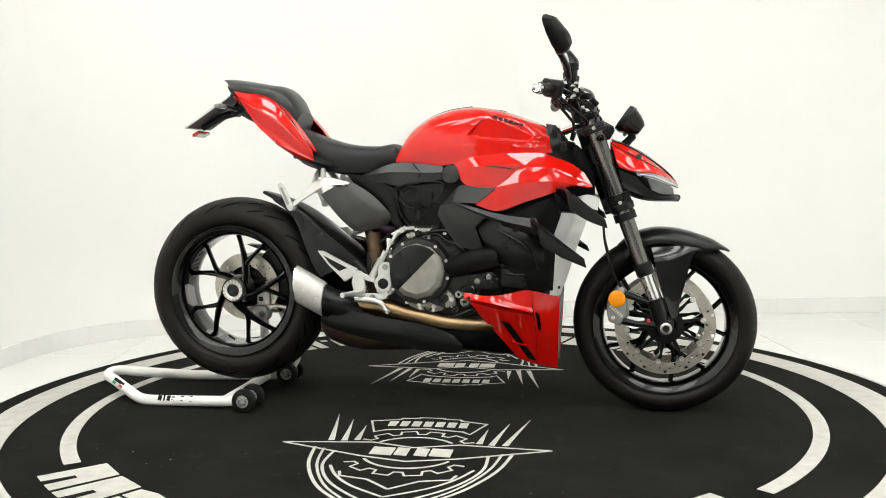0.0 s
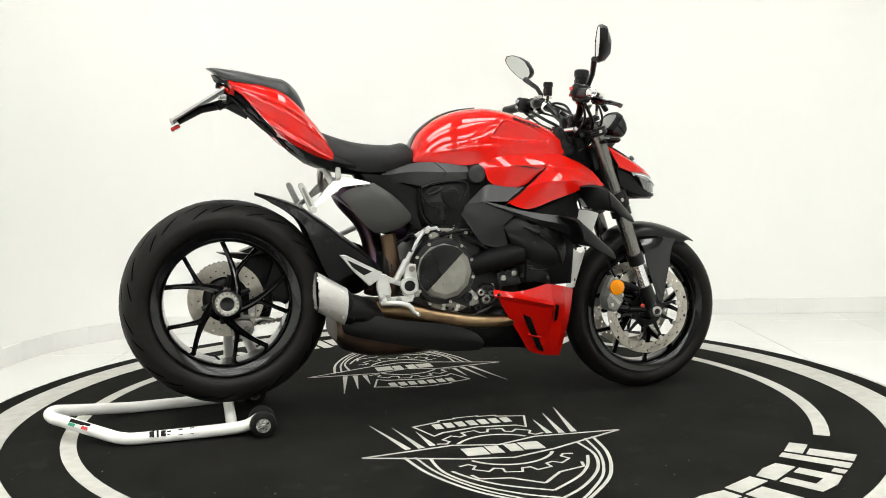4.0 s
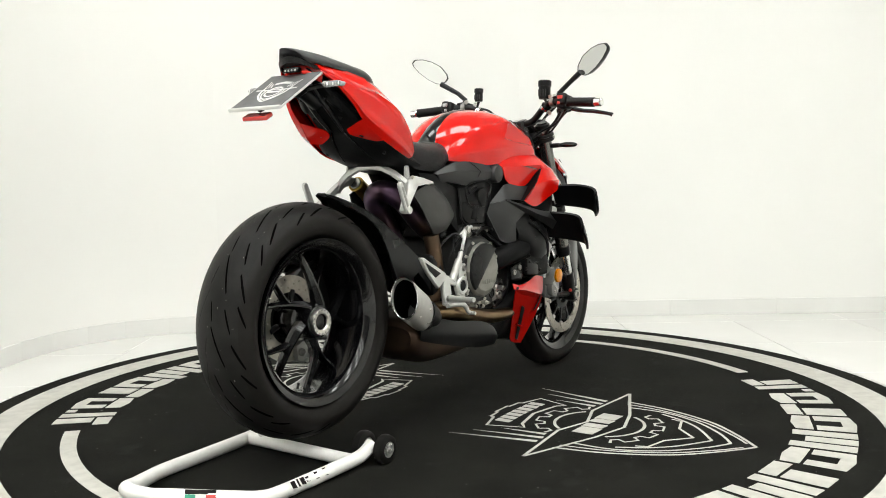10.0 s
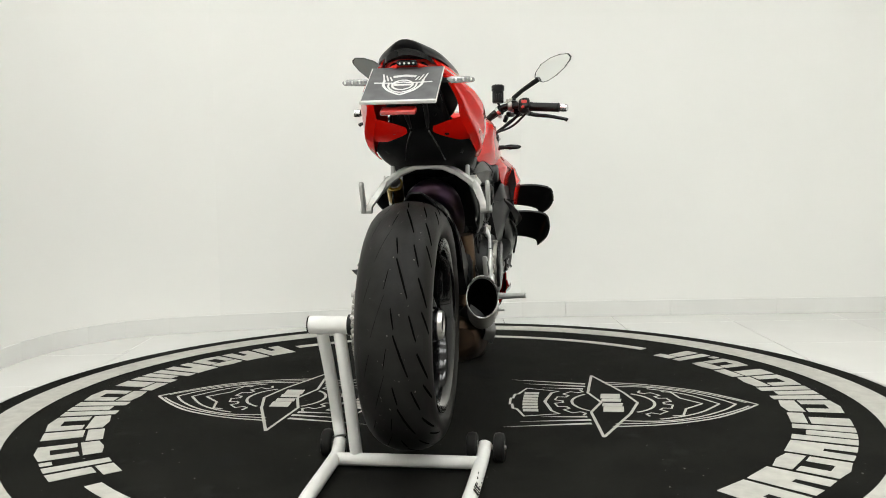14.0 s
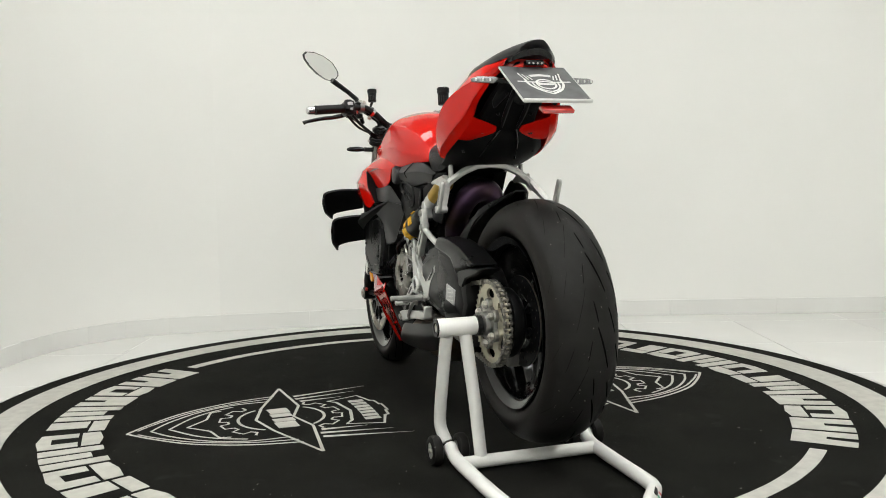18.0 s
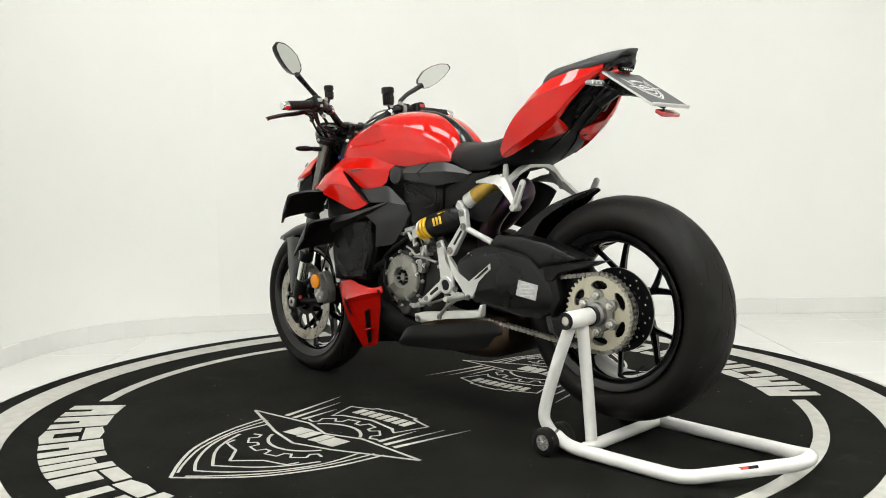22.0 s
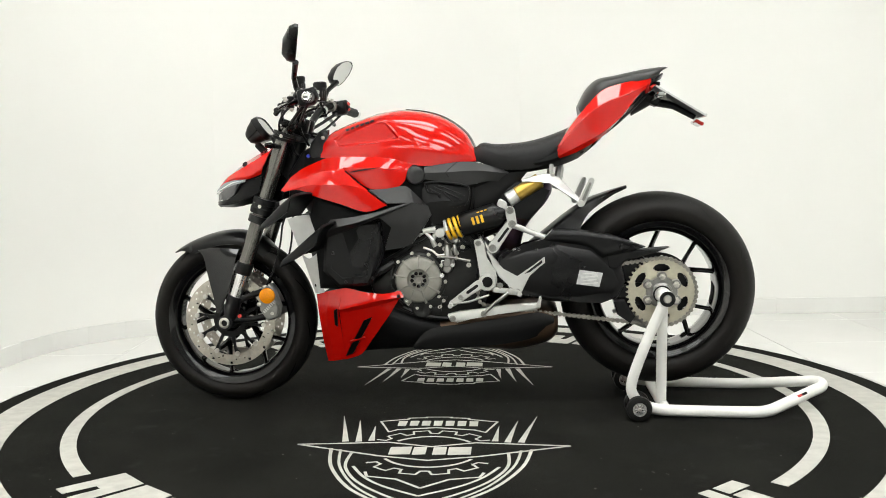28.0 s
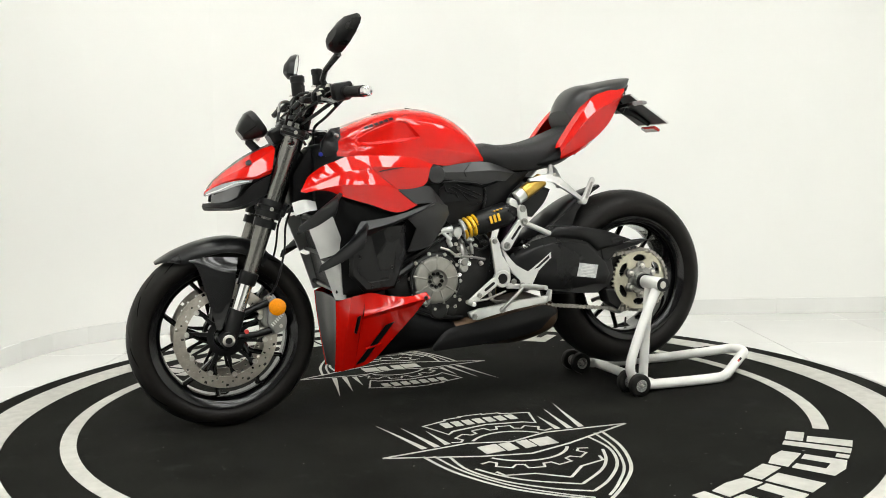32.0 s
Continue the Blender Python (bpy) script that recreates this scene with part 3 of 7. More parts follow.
def wheels():
    # rear
    c = tuple(RA)
    rw = part("rear_wheel", rim_mesh(c, .083, .075, 72, 17), BLACK_GLOSS, bike, "black Y-spoked rear wheel raised clear of the carpet")
    spokes(c, .075, 92, 33, rw)
    bm, _ = tyre(B(), c, .328, .094, .222)
    tread(bm, c, .328, .094, .222, 1, 11, True)
    part("tyre", bm, [RUBBER, GROOVE, RUBBER_WALL], rw, "worn black sports tyre with slanted tread cuts", 60)
    part("axle_nut", lathe(B(), [(-.079, .022), (-.082, .025), (-.083, .036), (-.075, .039), (-.066, .04), (-.06, .036)], c, (0, 1, 0), 40), STEEL, rw, "ringed steel axle nut")
    part("axle_bore", lathe(B(), [(-.0788, .0265), (-.0788, .0215), (-.03, .021), (-.03, 0)], c, (0, 1, 0), 28), BLACK_MATT, rw)
    bm = B()
    for i in range(16):
        a = 2 * math.pi * i / 16
        rod(bm, (c[0] + .033 * math.cos(a), -.0805, c[2] + .033 * math.sin(a)), (c[0] + .033 * math.cos(a), -.0835, c[2] + .033 * math.sin(a)), .0035, 8)
    part("nut_notches", bm, DARK_STEEL, rw)
    drill = lambda i, j: (j in (3, 4) and i % 18 in (0, 1)) or (j in (7, 8) and i % 18 in (9, 10)) or (j in (11, 12) and i % 18 in (3, 4))
    disc = part("brake_disc", perforated(B(), c, .075, .1225, .040, .0445, 216, 16, drill), DISC, rw, "drilled steel rear brake disc")
    # black sheet on the disc's left face, standing in for the shade there
    part("disc_shade", perforated(B(), c, .075, .1222, .0448, .0462, 216, 16, drill), BLACK_MATT, disc, "black sheet holding the shade on the inner disc face")
    for k in range(6):
        a = radians(60 * k + 20)
        part("disc_carrier", rod(B(), (c[0] + .03 * math.cos(a), .0425, c[2] + .03 * math.sin(a)), (c[0] + .082 * math.cos(a), .0425, c[2] + .082 * math.sin(a)), .009, 8), BLACK_SATIN, rw)
    part("valve", rod(B(), (c[0] - .03, -.01, c[2] - .188), (c[0] - .045, -.03, c[2] - .168), .004, 8), BLACK_MATT, rw)
    # front
    c = tuple(FA)
    fw = part("front_wheel", rim_mesh(c, .052, .045, 82, 17), BLACK_GLOSS, bike, "black Y-spoked front wheel standing on the carpet")
    spokes(c, .045, 22, 33, fw)
    bm, _ = tyre(B(), c, .296, .0595, .220)
    tread(bm, c, .296, .0595, .220, -1, 11, False)
    part("tyre", bm, [RUBBER, GROOVE, RUBBER_WALL], fw, "worn black sports tyre with slanted tread cuts", 60)
    for s in (-1, 1):
        y = s * .066
        hole = lambda i, j: (j in (1, 2, 3) and i % 20 in (0, 1)) or (j in (5, 6) and i % 10 in (4, 5)) or (j in (8, 9, 10) and i % 20 in (9, 10, 11))
        d = part("brake_disc", perforated(B(), c, .124, .160, y - .0025, y + .0025, 280, 12, hole), DISC, fw, "drilled steel front brake disc")
        y2 = s * .061
        carrier = part("disc_carrier", lathe(B(), [(s * .050, .036), (s * .050, .056), (s * .066, .060), (s * .068, .04)], c, (0, 1, 0), 40, closed=True), BLACK_MATT, fw)
        arm = None
        for k in range(10):
            if arm is None:
                a, b2 = 0, .10
                bm = prism(B(), [(q * math.cos(g), 0, q * math.sin(g)) for g, q in ((b2 - .13, .052), (b2 + .13, .052), (b2 + .0, .09), (a + .085, .118), (a, .127), (a - .085, .118), (a + .03, .10), (b2 - .13, .078))], (0, s * .007, 0), .0015)
                ob = arm = part("carrier_arm", bm, BLACK_MATT, carrier)
            else:
                ob = new("carrier_arm", arm.data)
                ob.parent = carrier
            ob.location = (c[0], y2 - s * .003, c[2])
            ob.rotation_euler = (0, -radians(36 * k + 8), 0)
        first = None
        for k in range(10):
            a = radians(36 * k + 8)
            if first is None:
                bm = rod(B(), (0, -.005, 0), (0, .005, 0), .0085, 14)
                lathe(bm, [(s * .005, .0085), (s * .0065, .0075), (s * .0065, .004), (s * .0045, .0035), (s * .0045, 0)], (0, 0, 0), (0, 1, 0), 14)
                ob = first = part("disc_button", bm, STEEL, fw)
            else:
                ob = new("disc_button", first.data)
                ob.parent = fw
            ob.location = (c[0] + .121 * math.cos(a), y, c[2] + .121 * math.sin(a))


def both(name, fn, material, label=""):
    out = []
    for s in (1, -1):
        out.append(part(name, fn(B(), s), material, bike, label))
    return out


def bolts(places, axis, parent, r=0.0055, h=0.007, material=None, name="bolt"):
    """Single bolts that share one mesh."""
    me = None
    for p in places:
        if me is None:
            ob = part(name, bolt(B(), (0, 0, 0), axis, r, h), material or STEEL, parent)
            me = ob.data
        else:
            ob = new(name, me)
            ob.parent = parent
        ob.location = p


def front_end():
    D = Vector((0.619 - 0.515, 0, 0.656 - 0.955)).normalized()     # down along the fork
    def P(z, y=0.0, off=0.0):
        t = (z - 0.955) / D.z
        return Vector((0.515 + D.x * t + off, y, z))
    for s in (1, -1):
        y = s * .103
        leg = part("fork_leg", rod(B(), P(.96, y), P(.50, y), .0255, 24), FORK_GREY, bike, "grey anodised upper fork tube")
        part("fork_cap", lathe(B(), [(0, .029), (.012, .029), (.016, .02), (.02, .02), (.02, 0)], P(.965, y), -D, 24), BLACK_SATIN, leg)
        bm = B()
        lathe(bm, [(0, .0275), (.002, .0295), (.016, .0295), (.02, .0285), (.036, .0285), (.04, .026)], P(.50, y), D, 24)
        part("fork_seal", bm, BLACK_SATIN, leg)
        part("slider", rod(B(), P(.475, y), P(.375, y), .0215, 24), CHROME, leg, "polished fork slider")
        bm = B()
        tube(bm, [P(.385, y), P(.345, y), (FA.x - .012, y, .31), (FA.x, y, .289)], [.026, .027, .024, .022], 16)
        rod(bm, (FA.x, y - .024, FA.z), (FA.x, y + .024, FA.z), .026, 24)
        tube(bm, [(FA.x - .02, y, .30), (FA.x - .09, y * .95, .302), (FA.x - .135, y * .93, .312)], [.012, .010, .012], 10)
        tube(bm, [P(.36, y), (FA.x - .085, y * .96, .385), (FA.x - .13, y * .93, .40)], [.014, .010, .012], 10)
        part("fork_foot", bm, BLACK_SATIN, bike, "black cast fork foot")
        part("axle_end", lathe(B(), [(0, .011), (0, .018), (s * .006, .019), (s * .008, .016), (s * .008, .011), (-s * .01, .011), (-s * .01, 0)], (FA.x, y + s * .024, FA.z), (0, 1, 0), 24), STEEL, bike, "steel axle end")
        part("axle_pinch_bolt", rod(B(), (FA.x - .055, y + s * .02, .318), (FA.x - .055, y + s * .03, .318), .007, 12), PRINT_RED, bike)
        # caliper behind the leg
        def cz(pts, y):
            return [(FA.x + x, s * y, z) for x, z in pts]
        cal = prism(B(), cz([(-.178, .305), (-.140, .292), (-.112, .330), (-.122, .412), (-.148, .425), (-.166, .40), (-.186, .345)], .048), (0, s * .036, 0), .005, 2)
        cp = part("caliper", cal, CALIPER, bike, "grey cast radial brake caliper")
        part("caliper_half", prism(B(), cz([(-.180, .312), (-.148, .298), (-.122, .335), (-.130, .400), (-.150, .416), (-.166, .395), (-.186, .345)], .088), (0, s * .026, 0), .006, 2), CALIPER, cp)
        part("caliper_bridge", prism(B(), cz([(-.185, .352), (-.150, .33), (-.142, .372), (-.168, .388)], .07), (0, s * .045, 0), .004), CALIPER, cp)
        bolts([(FA.x - .128, s * .084, .312), (FA.x - .137, s * .084, .412)], (0, s, 0), cp, .007, .012)
        bolts([(FA.x - .165, s * .114, .325), (FA.x - .150, s * .114, .40)], (0, s, 0), cp, .005, .004)
        bm = B()
        for i in range(7):
            box(bm, (FA.x - .1705 + .0055 * i, s * .1145, .343 - .0028 * i * 0 - .0055 * i + .02), (.0045, .0012, .011), 0, (0, 42, 0))
        part("caliper_marking_bars", bm, PRINT_LIGHT, cp)
        r = part("side_reflector", lathe(B(), [(0, .027), (s * .008, .027), (s * .010, .024), (s * .012, 0)], (FA.x - .153, s * .121, .388), (0, 1, 0), 32), AMBER, bike, "round amber side reflector")
        # brake hose
        part("brake_hose", tube(B(), [(FA.x - .14, s * .085, .42), (FA.x - .165, s * .085, .47), (FA.x - .19, s * .075, .56), (FA.x - .20, s * .06, .64), (FA.x - .23, s * .03, .70)], .0035, 8, 5), BLACK_SATIN, bike)
    # triple clamps
    for name, z, t in (("lower_fork_clamp", .695, .055), ("upper_fork_clamp", .93, .028)):
        bm = B()
        for s in (1, -1):
            lathe(bm, [(-t / 2, .026), (-t / 2, .038), (-t * .15, .04), (-t * .1, .037), (t * .1, .037), (t * .15, .04), (t / 2, .038), (t / 2, .026)], P(z, s * .103), D, 28, closed=True)
        q = P(z, 0, -.02)
        box(bm, q, (.075, .19, t * .8), .01, (0, -19, 0), 2)
        if z < .8:
            for s in (1, -1):
                lathe(bm, [(.035, .026), (.035, .036), (.06, .036), (.06, .026)], P(z, s * .103), D, 28, closed=True)
        part(name, bm, BLACK_SATIN, bike)
        for s in (1, -1):
            part("clamp_bolt", bolt(B(), P(z, s * .143, .0), (0, s, 0), .005), STEEL, bike)
            part("clamp_bolt", bolt(B(), P(z + .012, s * .06, .03), (1, 0, 0.3), .005), STEEL, bike)
    part("steering_stem", rod(B(), P(.95, 0, -.03), P(.66, 0, -.03), .03, 20), BLACK_SATIN, bike)
    part("stem_nut", rod(B(), P(.965, 0, -.03), P(.945, 0, -.03), .019, 6), STEEL, bike)
    # handlebar
    bar = [(.372, .383, 1.037), (.393, .29, 1.044), (.425, .19, 1.052), (.455, .135, 1.03), (.472, .075, .985), (.474, 0, .978)]
    bar = bar + [(x, -y, z) for x, y, z in bar[-2::-1]]
    part("handlebar", tube(B(), bar, .0125, 14, 4), BLACK_SATIN, bike, "tapered black handlebar")
    for s in (1, -1):
        part("bar_clamp", box(B(), (.478, s * .035, .97), (.05, .03, .05), .006, (0, -15, 0)), BLACK_SATIN, bike)
    for s in (1, -1):
        g0, g1 = Vector((.372, s * .383, 1.037)), Vector((.393, s * .272, 1.045))
        bm = B()
        L = (g1 - g0).length
        prof = [(0, .011), (0, .0165), (.004, .0175)]
        for i in range(14):
            a = .008 + i * (L - .016) / 14
            prof += [(a, .0168), (a + .002, .0162), (a + .004, .0168)]
        prof += [(L - .004, .0185), (L, .0185), (L, .012)]
        grip = part("grip", lathe(bm, prof, g0, g1 - g0, 20), BLACK_MATT, bike, "ribbed black rubber grip")
        part("bar_end", lathe(B(), [(-.03, 0), (-.03, .006), (-.032, .011), (-.028, .0145), (-.006, .0155), (-.003, .013), (.001, .012)], g0, g1 - g0, 20), CHROME, grip, "bright metal bar end weight")
        # switch pod
        bm = B()
        sw = Vector((.405, s * .25, 1.047))
        box(bm, sw, (.06, .04, .055), .012, (0, 10, s * 8), 2)
        box(bm, sw + Vector((-.02, s * .004, .008)), (.035, .034, .045), .01, (0, 20, 0), 2)
        pod = part("switch_pod", bm, BLACK_MATT, bike)
        bm = B()
        box(bm, sw + Vector((-.034, s * .0, .016)), (.012, .02, .012), .002)
        box(bm, sw + Vector((-.036, s * -.004, -.004)), (.012, .012, .010), .002)
        part("switch_buttons", bm, PRINT_RED if s < 0 else LABEL_GREY, pod)
        # lever with clamp
        bm = B()
        tube(bm, [(.43, s * .225, 1.045), (.458, s * .245, 1.03), (.468, s * .29, 1.018), (.462, s * .34, 1.012), (.46, s * .40, 1.0), (.462, s * .412, .995)], [.010, .0095, .008, .0075, .0065, .008], 10, 4)
        lev = part("lever", bm, BLACK_GLOSS, bike, "black adjustable hand lever")
        bm = B()
        tube(bm, [(.412, s * .21, 1.055), (.44, s * .205, 1.06), (.46, s * .175, 1.05), (.465, s * .15, 1.035)], [.017, .016, .014, .011], 12, 3)
        rod(bm, (.462, s * .235, 1.052), (.462, s * .235, 1.015), .012, 14)
        part("master_cylinder", bm, BLACK_SATIN, bike)
        part("clamp_bolt", bolt(B(), (.462, s * .235, 1.053), (0, 0, 1), .006), STEEL, bike)
        part("clamp_bolt", rod(B(), (.44, s * .195, 1.07), (.44, s * .195, 1.082), .008, 12), STEEL, bike)
        # reservoir
        rx = Vector((.452, s * .145, 1.098))
        big = 1.0 if s < 0 else .72
        bm = B()
        lathe(bm, [(-.032 * big, 0), (-.032 * big, .019 * big), (-.028 * big, .022 * big), (.014 * big, .022 * big), (.016 * big, .025 * big), (.034 * big, .025 * big), (.038 * big, .021 * big), (.038 * big, 0)], rx, (0.05, 0, 1), 28)
        res = part("fluid_reservoir", bm, BLACK_SATIN, bike, "round black fluid reservoir with ribbed cap")
        bm = B()
        for i in range(5):
            a = radians(120 + i * 24)
            box(bm, rx + Vector((.0222 * big * math.cos(a), .0222 * big * math.sin(a), -.008 * big)), (.003, .003, .026 * big), 0)
        part("level_window", bm, GREY_PLASTIC, res)
        part("reservoir_bracket", tube(B(), [rx + Vector((0, 0, -.03 * big)), rx + Vector((0, s * .01, -.05)), (.445, s * .18, 1.06)], .0055, 8), BLACK_SATIN, bike)
        # mirror
        stem = tube(B(), [(.435, s * .205, 1.055), (.450, s * .207, 1.085), (.448, s * .24, 1.112), (.424, s * .305, 1.152)], [.012, .0095, .0085, .0105], 8)
        part("mirror_stem", stem, BLACK_SATIN, bike, "", 25)
        # angular mirror head facing back and slightly in
        u = Vector((-.055, s * .152, .073)).normalized()
        n = Vector((-.93, s * -.38, -.10))
        n = (n - u * n.dot(u)).normalized()
        w = n.cross(u)
        if w.z < 0:
            w = -w
        ctr = Vector((.413, s * (.348 if s > 0 else .358), 1.203 if s > 0 else 1.191))
        out = [(.094, .004), (.088, .020), (.055, .034), (.01, .040), (-.04, .036), (-.080, .016), (-.090, .002), (-.086, -.014), (-.068, -.032), (-.045, -.037), (.0, -.034), (.05, -.022), (.085, -.006)]
        ring = [ctr + u * a * .88 + w * b * .95 for a, b in out]
        bm = B()
        prev = None
        back = ctr - u * .03 - w * .004
        for off, sc in ((.002, .95), (.004, 1.0), (-.006, 1.012), (-.022, .90), (-.038, .42)):
            o = ctr.lerp(back, 0 if sc > .95 else 1 - sc)
            cur = [bm.verts.new(o + (p - ctr) * sc + n * off) for p in ring]
            if prev:
                for i in range(len(cur)):
                    j = (i + 1) % len(cur)
                    bm.faces.new((prev[i], prev[j], cur[j], cur[i]))
            prev = cur
        bm.faces.new(prev)
        mh = part("mirror", bm, BLACK_SATIN, bike, "black angular rear-view mirror", 34)
        bm = B()
        bm.faces.new([bm.verts.new(ctr + (p - ctr) * .955 + n * .0025) for p in ring])
        part("mirror_glass", bm, MIRROR, mh, "bright mirror glass")
    # key and steering damper
    part("steering_damper", rod(B(), (.40, .09, .925), (.47, -.06, .94), .013, 16), CHROME, bike, "polished cross-mounted steering damper")
    bm = B()
    rod(bm, (.385, .12, .922), (.40, .09, .925), .006, 10)
    bolt(bm, (.40, .09, .935), (0, 0, 1), .008, .01)
    part("damper_ends", bm, STEEL, bike)
    # instrument: a rounded box that tapers to the front, with the screen on its back
    back, rise = Vector((-.81, 0, .587)), Vector((.587, 0, .81))
    mid = Vector((.614, 0, .9715))
    def section(depth, hw, hh, p=3.2):
        q = []
        for i in range(28):
            a = 2 * math.pi * i / 28
            c, d = math.cos(a), math.sin(a)
            q.append(mid - back * depth + Vector((0, 1, 0)) * hw * math.copysign(abs(c) ** (2 / p), c) + rise * hh * math.copysign(abs(d) ** (2 / p), d))
        return q
    bm, prev = B(), None
    for depth, hw, hh in ((.004, .056, .036), (0, .060, .040), (.002, .064, .044), (.010, .066, .046), (.022, .066, .047), (.024, .064, .045), (.048, .056, .036), (.068, .042, .025), (.075, .032, .018)):
        ring = [bm.verts.new(v) for v in section(depth, hw, hh)]
        if prev:
            for i in range(28):
                bm.faces.new((prev[i], prev[(i + 1) % 28], ring[(i + 1) % 28], ring[i]))
        else:
            bm.faces.new(ring)
        prev = ring
    bm.faces.new(prev)
    ins = part("instrument_panel", bm, BLACK_SATIN, bike, "black tapered instrument pod with a bevelled screen frame", 30)
    bm = B()
    bm.faces.new([bm.verts.new(v) for v in section(.0032, .054, .034)])
    part("screen", bm, GLASS_DARK, ins, "dark glossy display, switched off")
    for s in (1, -1):
        part("pod_rib", tube(B(), [mid - back * d + Vector((0, s * w, 0)) + rise * h for d, w, h in ((.024, .0655, -.004), (.048, .0565, -.004), (.070, .040, -.003))], .0022, 6), BLACK_SHADED, ins)
    part("pod_clip", box(B(), mid - back * .040 - rise * .040 + Vector((0, .020, 0)), (.014, .016, .012), .002, (0, -36, 0)), LABEL_GREY, ins)
    part("instrument_bracket", tube(B(), [(.640, 0, .938), (.645, 0, .905), (.62, 0, .88)], .014, 10), BLACK_MATT, bike)
    # short stalk indicators at the lower clamp
    for s in (1, -1):
        tube_bm = tube(B(), [(.535, s * .12, .895), (.54, s * .16, .897)], .009, 10)
        st = part("front_indicator", tube_bm, BLACK_SATIN, bike, "slim black front indicator")
        bm = B()
        closed = [(.545, s * .155, .897), (.548, s * .185, .898), (.552, s * .215, .898), (.553, s * .228, .898)]
        tube(bm, closed, [.006, .011, .009, .003], 10, 3)
        part("indicator_body", bm, BLACK_GLOSS, st)
    # cables and lines round the headstock
    for s in (1, -1):
        for pts, rr in (([(.44, .20, 1.05), (.49, .17, 1.04), (.53, .10, 1.0), (.535, .05, .94), (.52, .03, .86)], .005),
                        ([(.41, .24, 1.03), (.46, .19, .99), (.50, .13, .95), (.50, .07, .88)], .006),
                        ([(.462, .235, 1.02), (.50, .19, 1.0), (.53, .14, .96), (.52, .08, .90), (.48, .05, .86)], .004),
                        ([(.40, .26, 1.025), (.44, .20, .975), (.46, .12, .945), (.45, .06, .90)], .0045)):
            part("control_cable", tube(B(), [(x, s * y, z) for x, y, z in pts], rr, 8, 5), BLACK_SATIN, bike)
        bm = B()
        box(bm, (.50, s * .19, 1.025), (.035, .022, .02), .004, (0, 0, s * 30))
        rod(bm, (.515, s * .175, 1.02), (.535, s * .165, 1.0), .009, 10)
        box(bm, (.472, s * .215, 1.035), (.03, .02, .028), .004)
        part("lever_adjuster", bm, BLACK_SATIN, bike)
        bolts([(.488, s * .215, 1.047), (.47, s * .17, 1.067)], (0, 0, 1), bike, .006, .006)
    bm = B()
    box(bm, (.52, 0, .965), (.06, .12, .03), .008, (0, 20, 0))
    box(bm, (.56, 0, .925), (.05, .10, .05), .01, (0, 30, 0))
    part("ignition_housing", bm, BLACK_MATT, bike)
    for s in (1, -1):
        bm = panel(B(), [(x, s * y, z) for x, y, z in ((.372, .098, .950), (.402, .100, .945), (.432, .105, .905), (.440, .110, .862), (.405, .125, .850), (.375, .132, .862))], .02, .006, .004)
        part("headstock_cover", bm, BLACK_SATIN, bike)
    part("headstock_shell", prism(B(), side([(.40, .885), (.47, .885), (.525, .80), (.525, .70), (.42, .70)], -.07), (0, .14, 0), .012, 2), BLACK_SHADED, bike)
    # bright screws, banjos and clamps on the controls
    for s in (1, -1):
        for p, q, w, m in (((.455, .165, 1.052), (0, .3, 1), .007, STEEL), ((.438, .222, 1.062), (0, 0, 1), .006, STEEL), ((.470, .198, 1.040), (1, .2, .2), .008, CHROME), ((.420, .185, 1.068), (-.3, 0, 1), .006, STEEL),
                           ((.478, .150, 1.015), (1, 0, .3), .006, STEEL), ((.472, .255, 1.036), (.4, 0, 1), .007, STEEL)):
            part("control_screw", bolt(B(), (p[0], s * p[1], p[2]), (q[0], s * q[1], q[2]), w, .010), m, bike)
        part("control_clamp", lathe(B(), [(-.008, .0135), (-.008, .020), (.008, .020), (.008, .0135)], (.424, s * .196, 1.052), (-.15, s * .95, .0), 20, closed=True), DARK_STEEL, bike)
        part("control_clamp", lathe(B(), [(-.006, .0135), (-.006, .019), (.006, .019), (.006, .0135)], (.446, s * .150, 1.036), (-.3, s * .7, .5), 20, closed=True), CHROME, bike)
        part("banjo_hose", tube(B(), [(.468, s * .172, 1.046), (.495, s * .160, 1.050), (.520, s * .130, 1.035), (.528, s * .10, .99), (.515, s * .085, .93)], .0045, 8, 5), DARK_STEEL if s < 0 else BLACK_SATIN, bike)
    part("ignition_lock", rod(B(), (.50, 0, .978), (.494, 0, .995), .014, 16), STEEL, bike)
    part("hose_fitting", rod(B(), (.440, .10, .865), (.440, .116, .862), .0065, 12), BLUE, bike, "blue anodised fitting")
    # headlamp nose, its underside rising to the tip
    def nose(bm):
        for v in bm.verts:
            v.co.z += .015 * min(1, max(0, (v.co.x - .64) / .13)) * min(1, max(0, (.83 - v.co.z) / .06))
        return bm
    rows = []
    for x, w, zt, zb, wb in ((.575, .07, .892, .80, .085), (.63, .085, .866, .745, .098), (.69, .085, .828, .715, .10), (.735, .07, .778, .70, .085), (.765, .045, .742, .694, .055)):
        rows.append([(x, 0, zt), (x, w * .55, zt - .008), (x, w * .95, zt - .035), (x, wb, (zt + zb) / 2 - .01), (x, wb * .8, zb)])
    part("headlamp_housing", nose(closed_loft(B(), rows, 4, 3)), BLACK_MATT, bike, "pointed black headlamp housing")
    def visor(bm, s):
        top = [(.581, .040, .893), (.632, .036, .872), (.690, .030, .838), (.735, .022, .800), (.782, .008, .742)]
        mid = [(.578, .086, .882), (.630, .100, .848), (.690, .092, .815), (.738, .068, .783), (.786, .018, .738)]
        low = [(.596, .128, .822), (.645, .128, .796), (.700, .110, .786), (.745, .080, .764), (.788, .026, .733)]
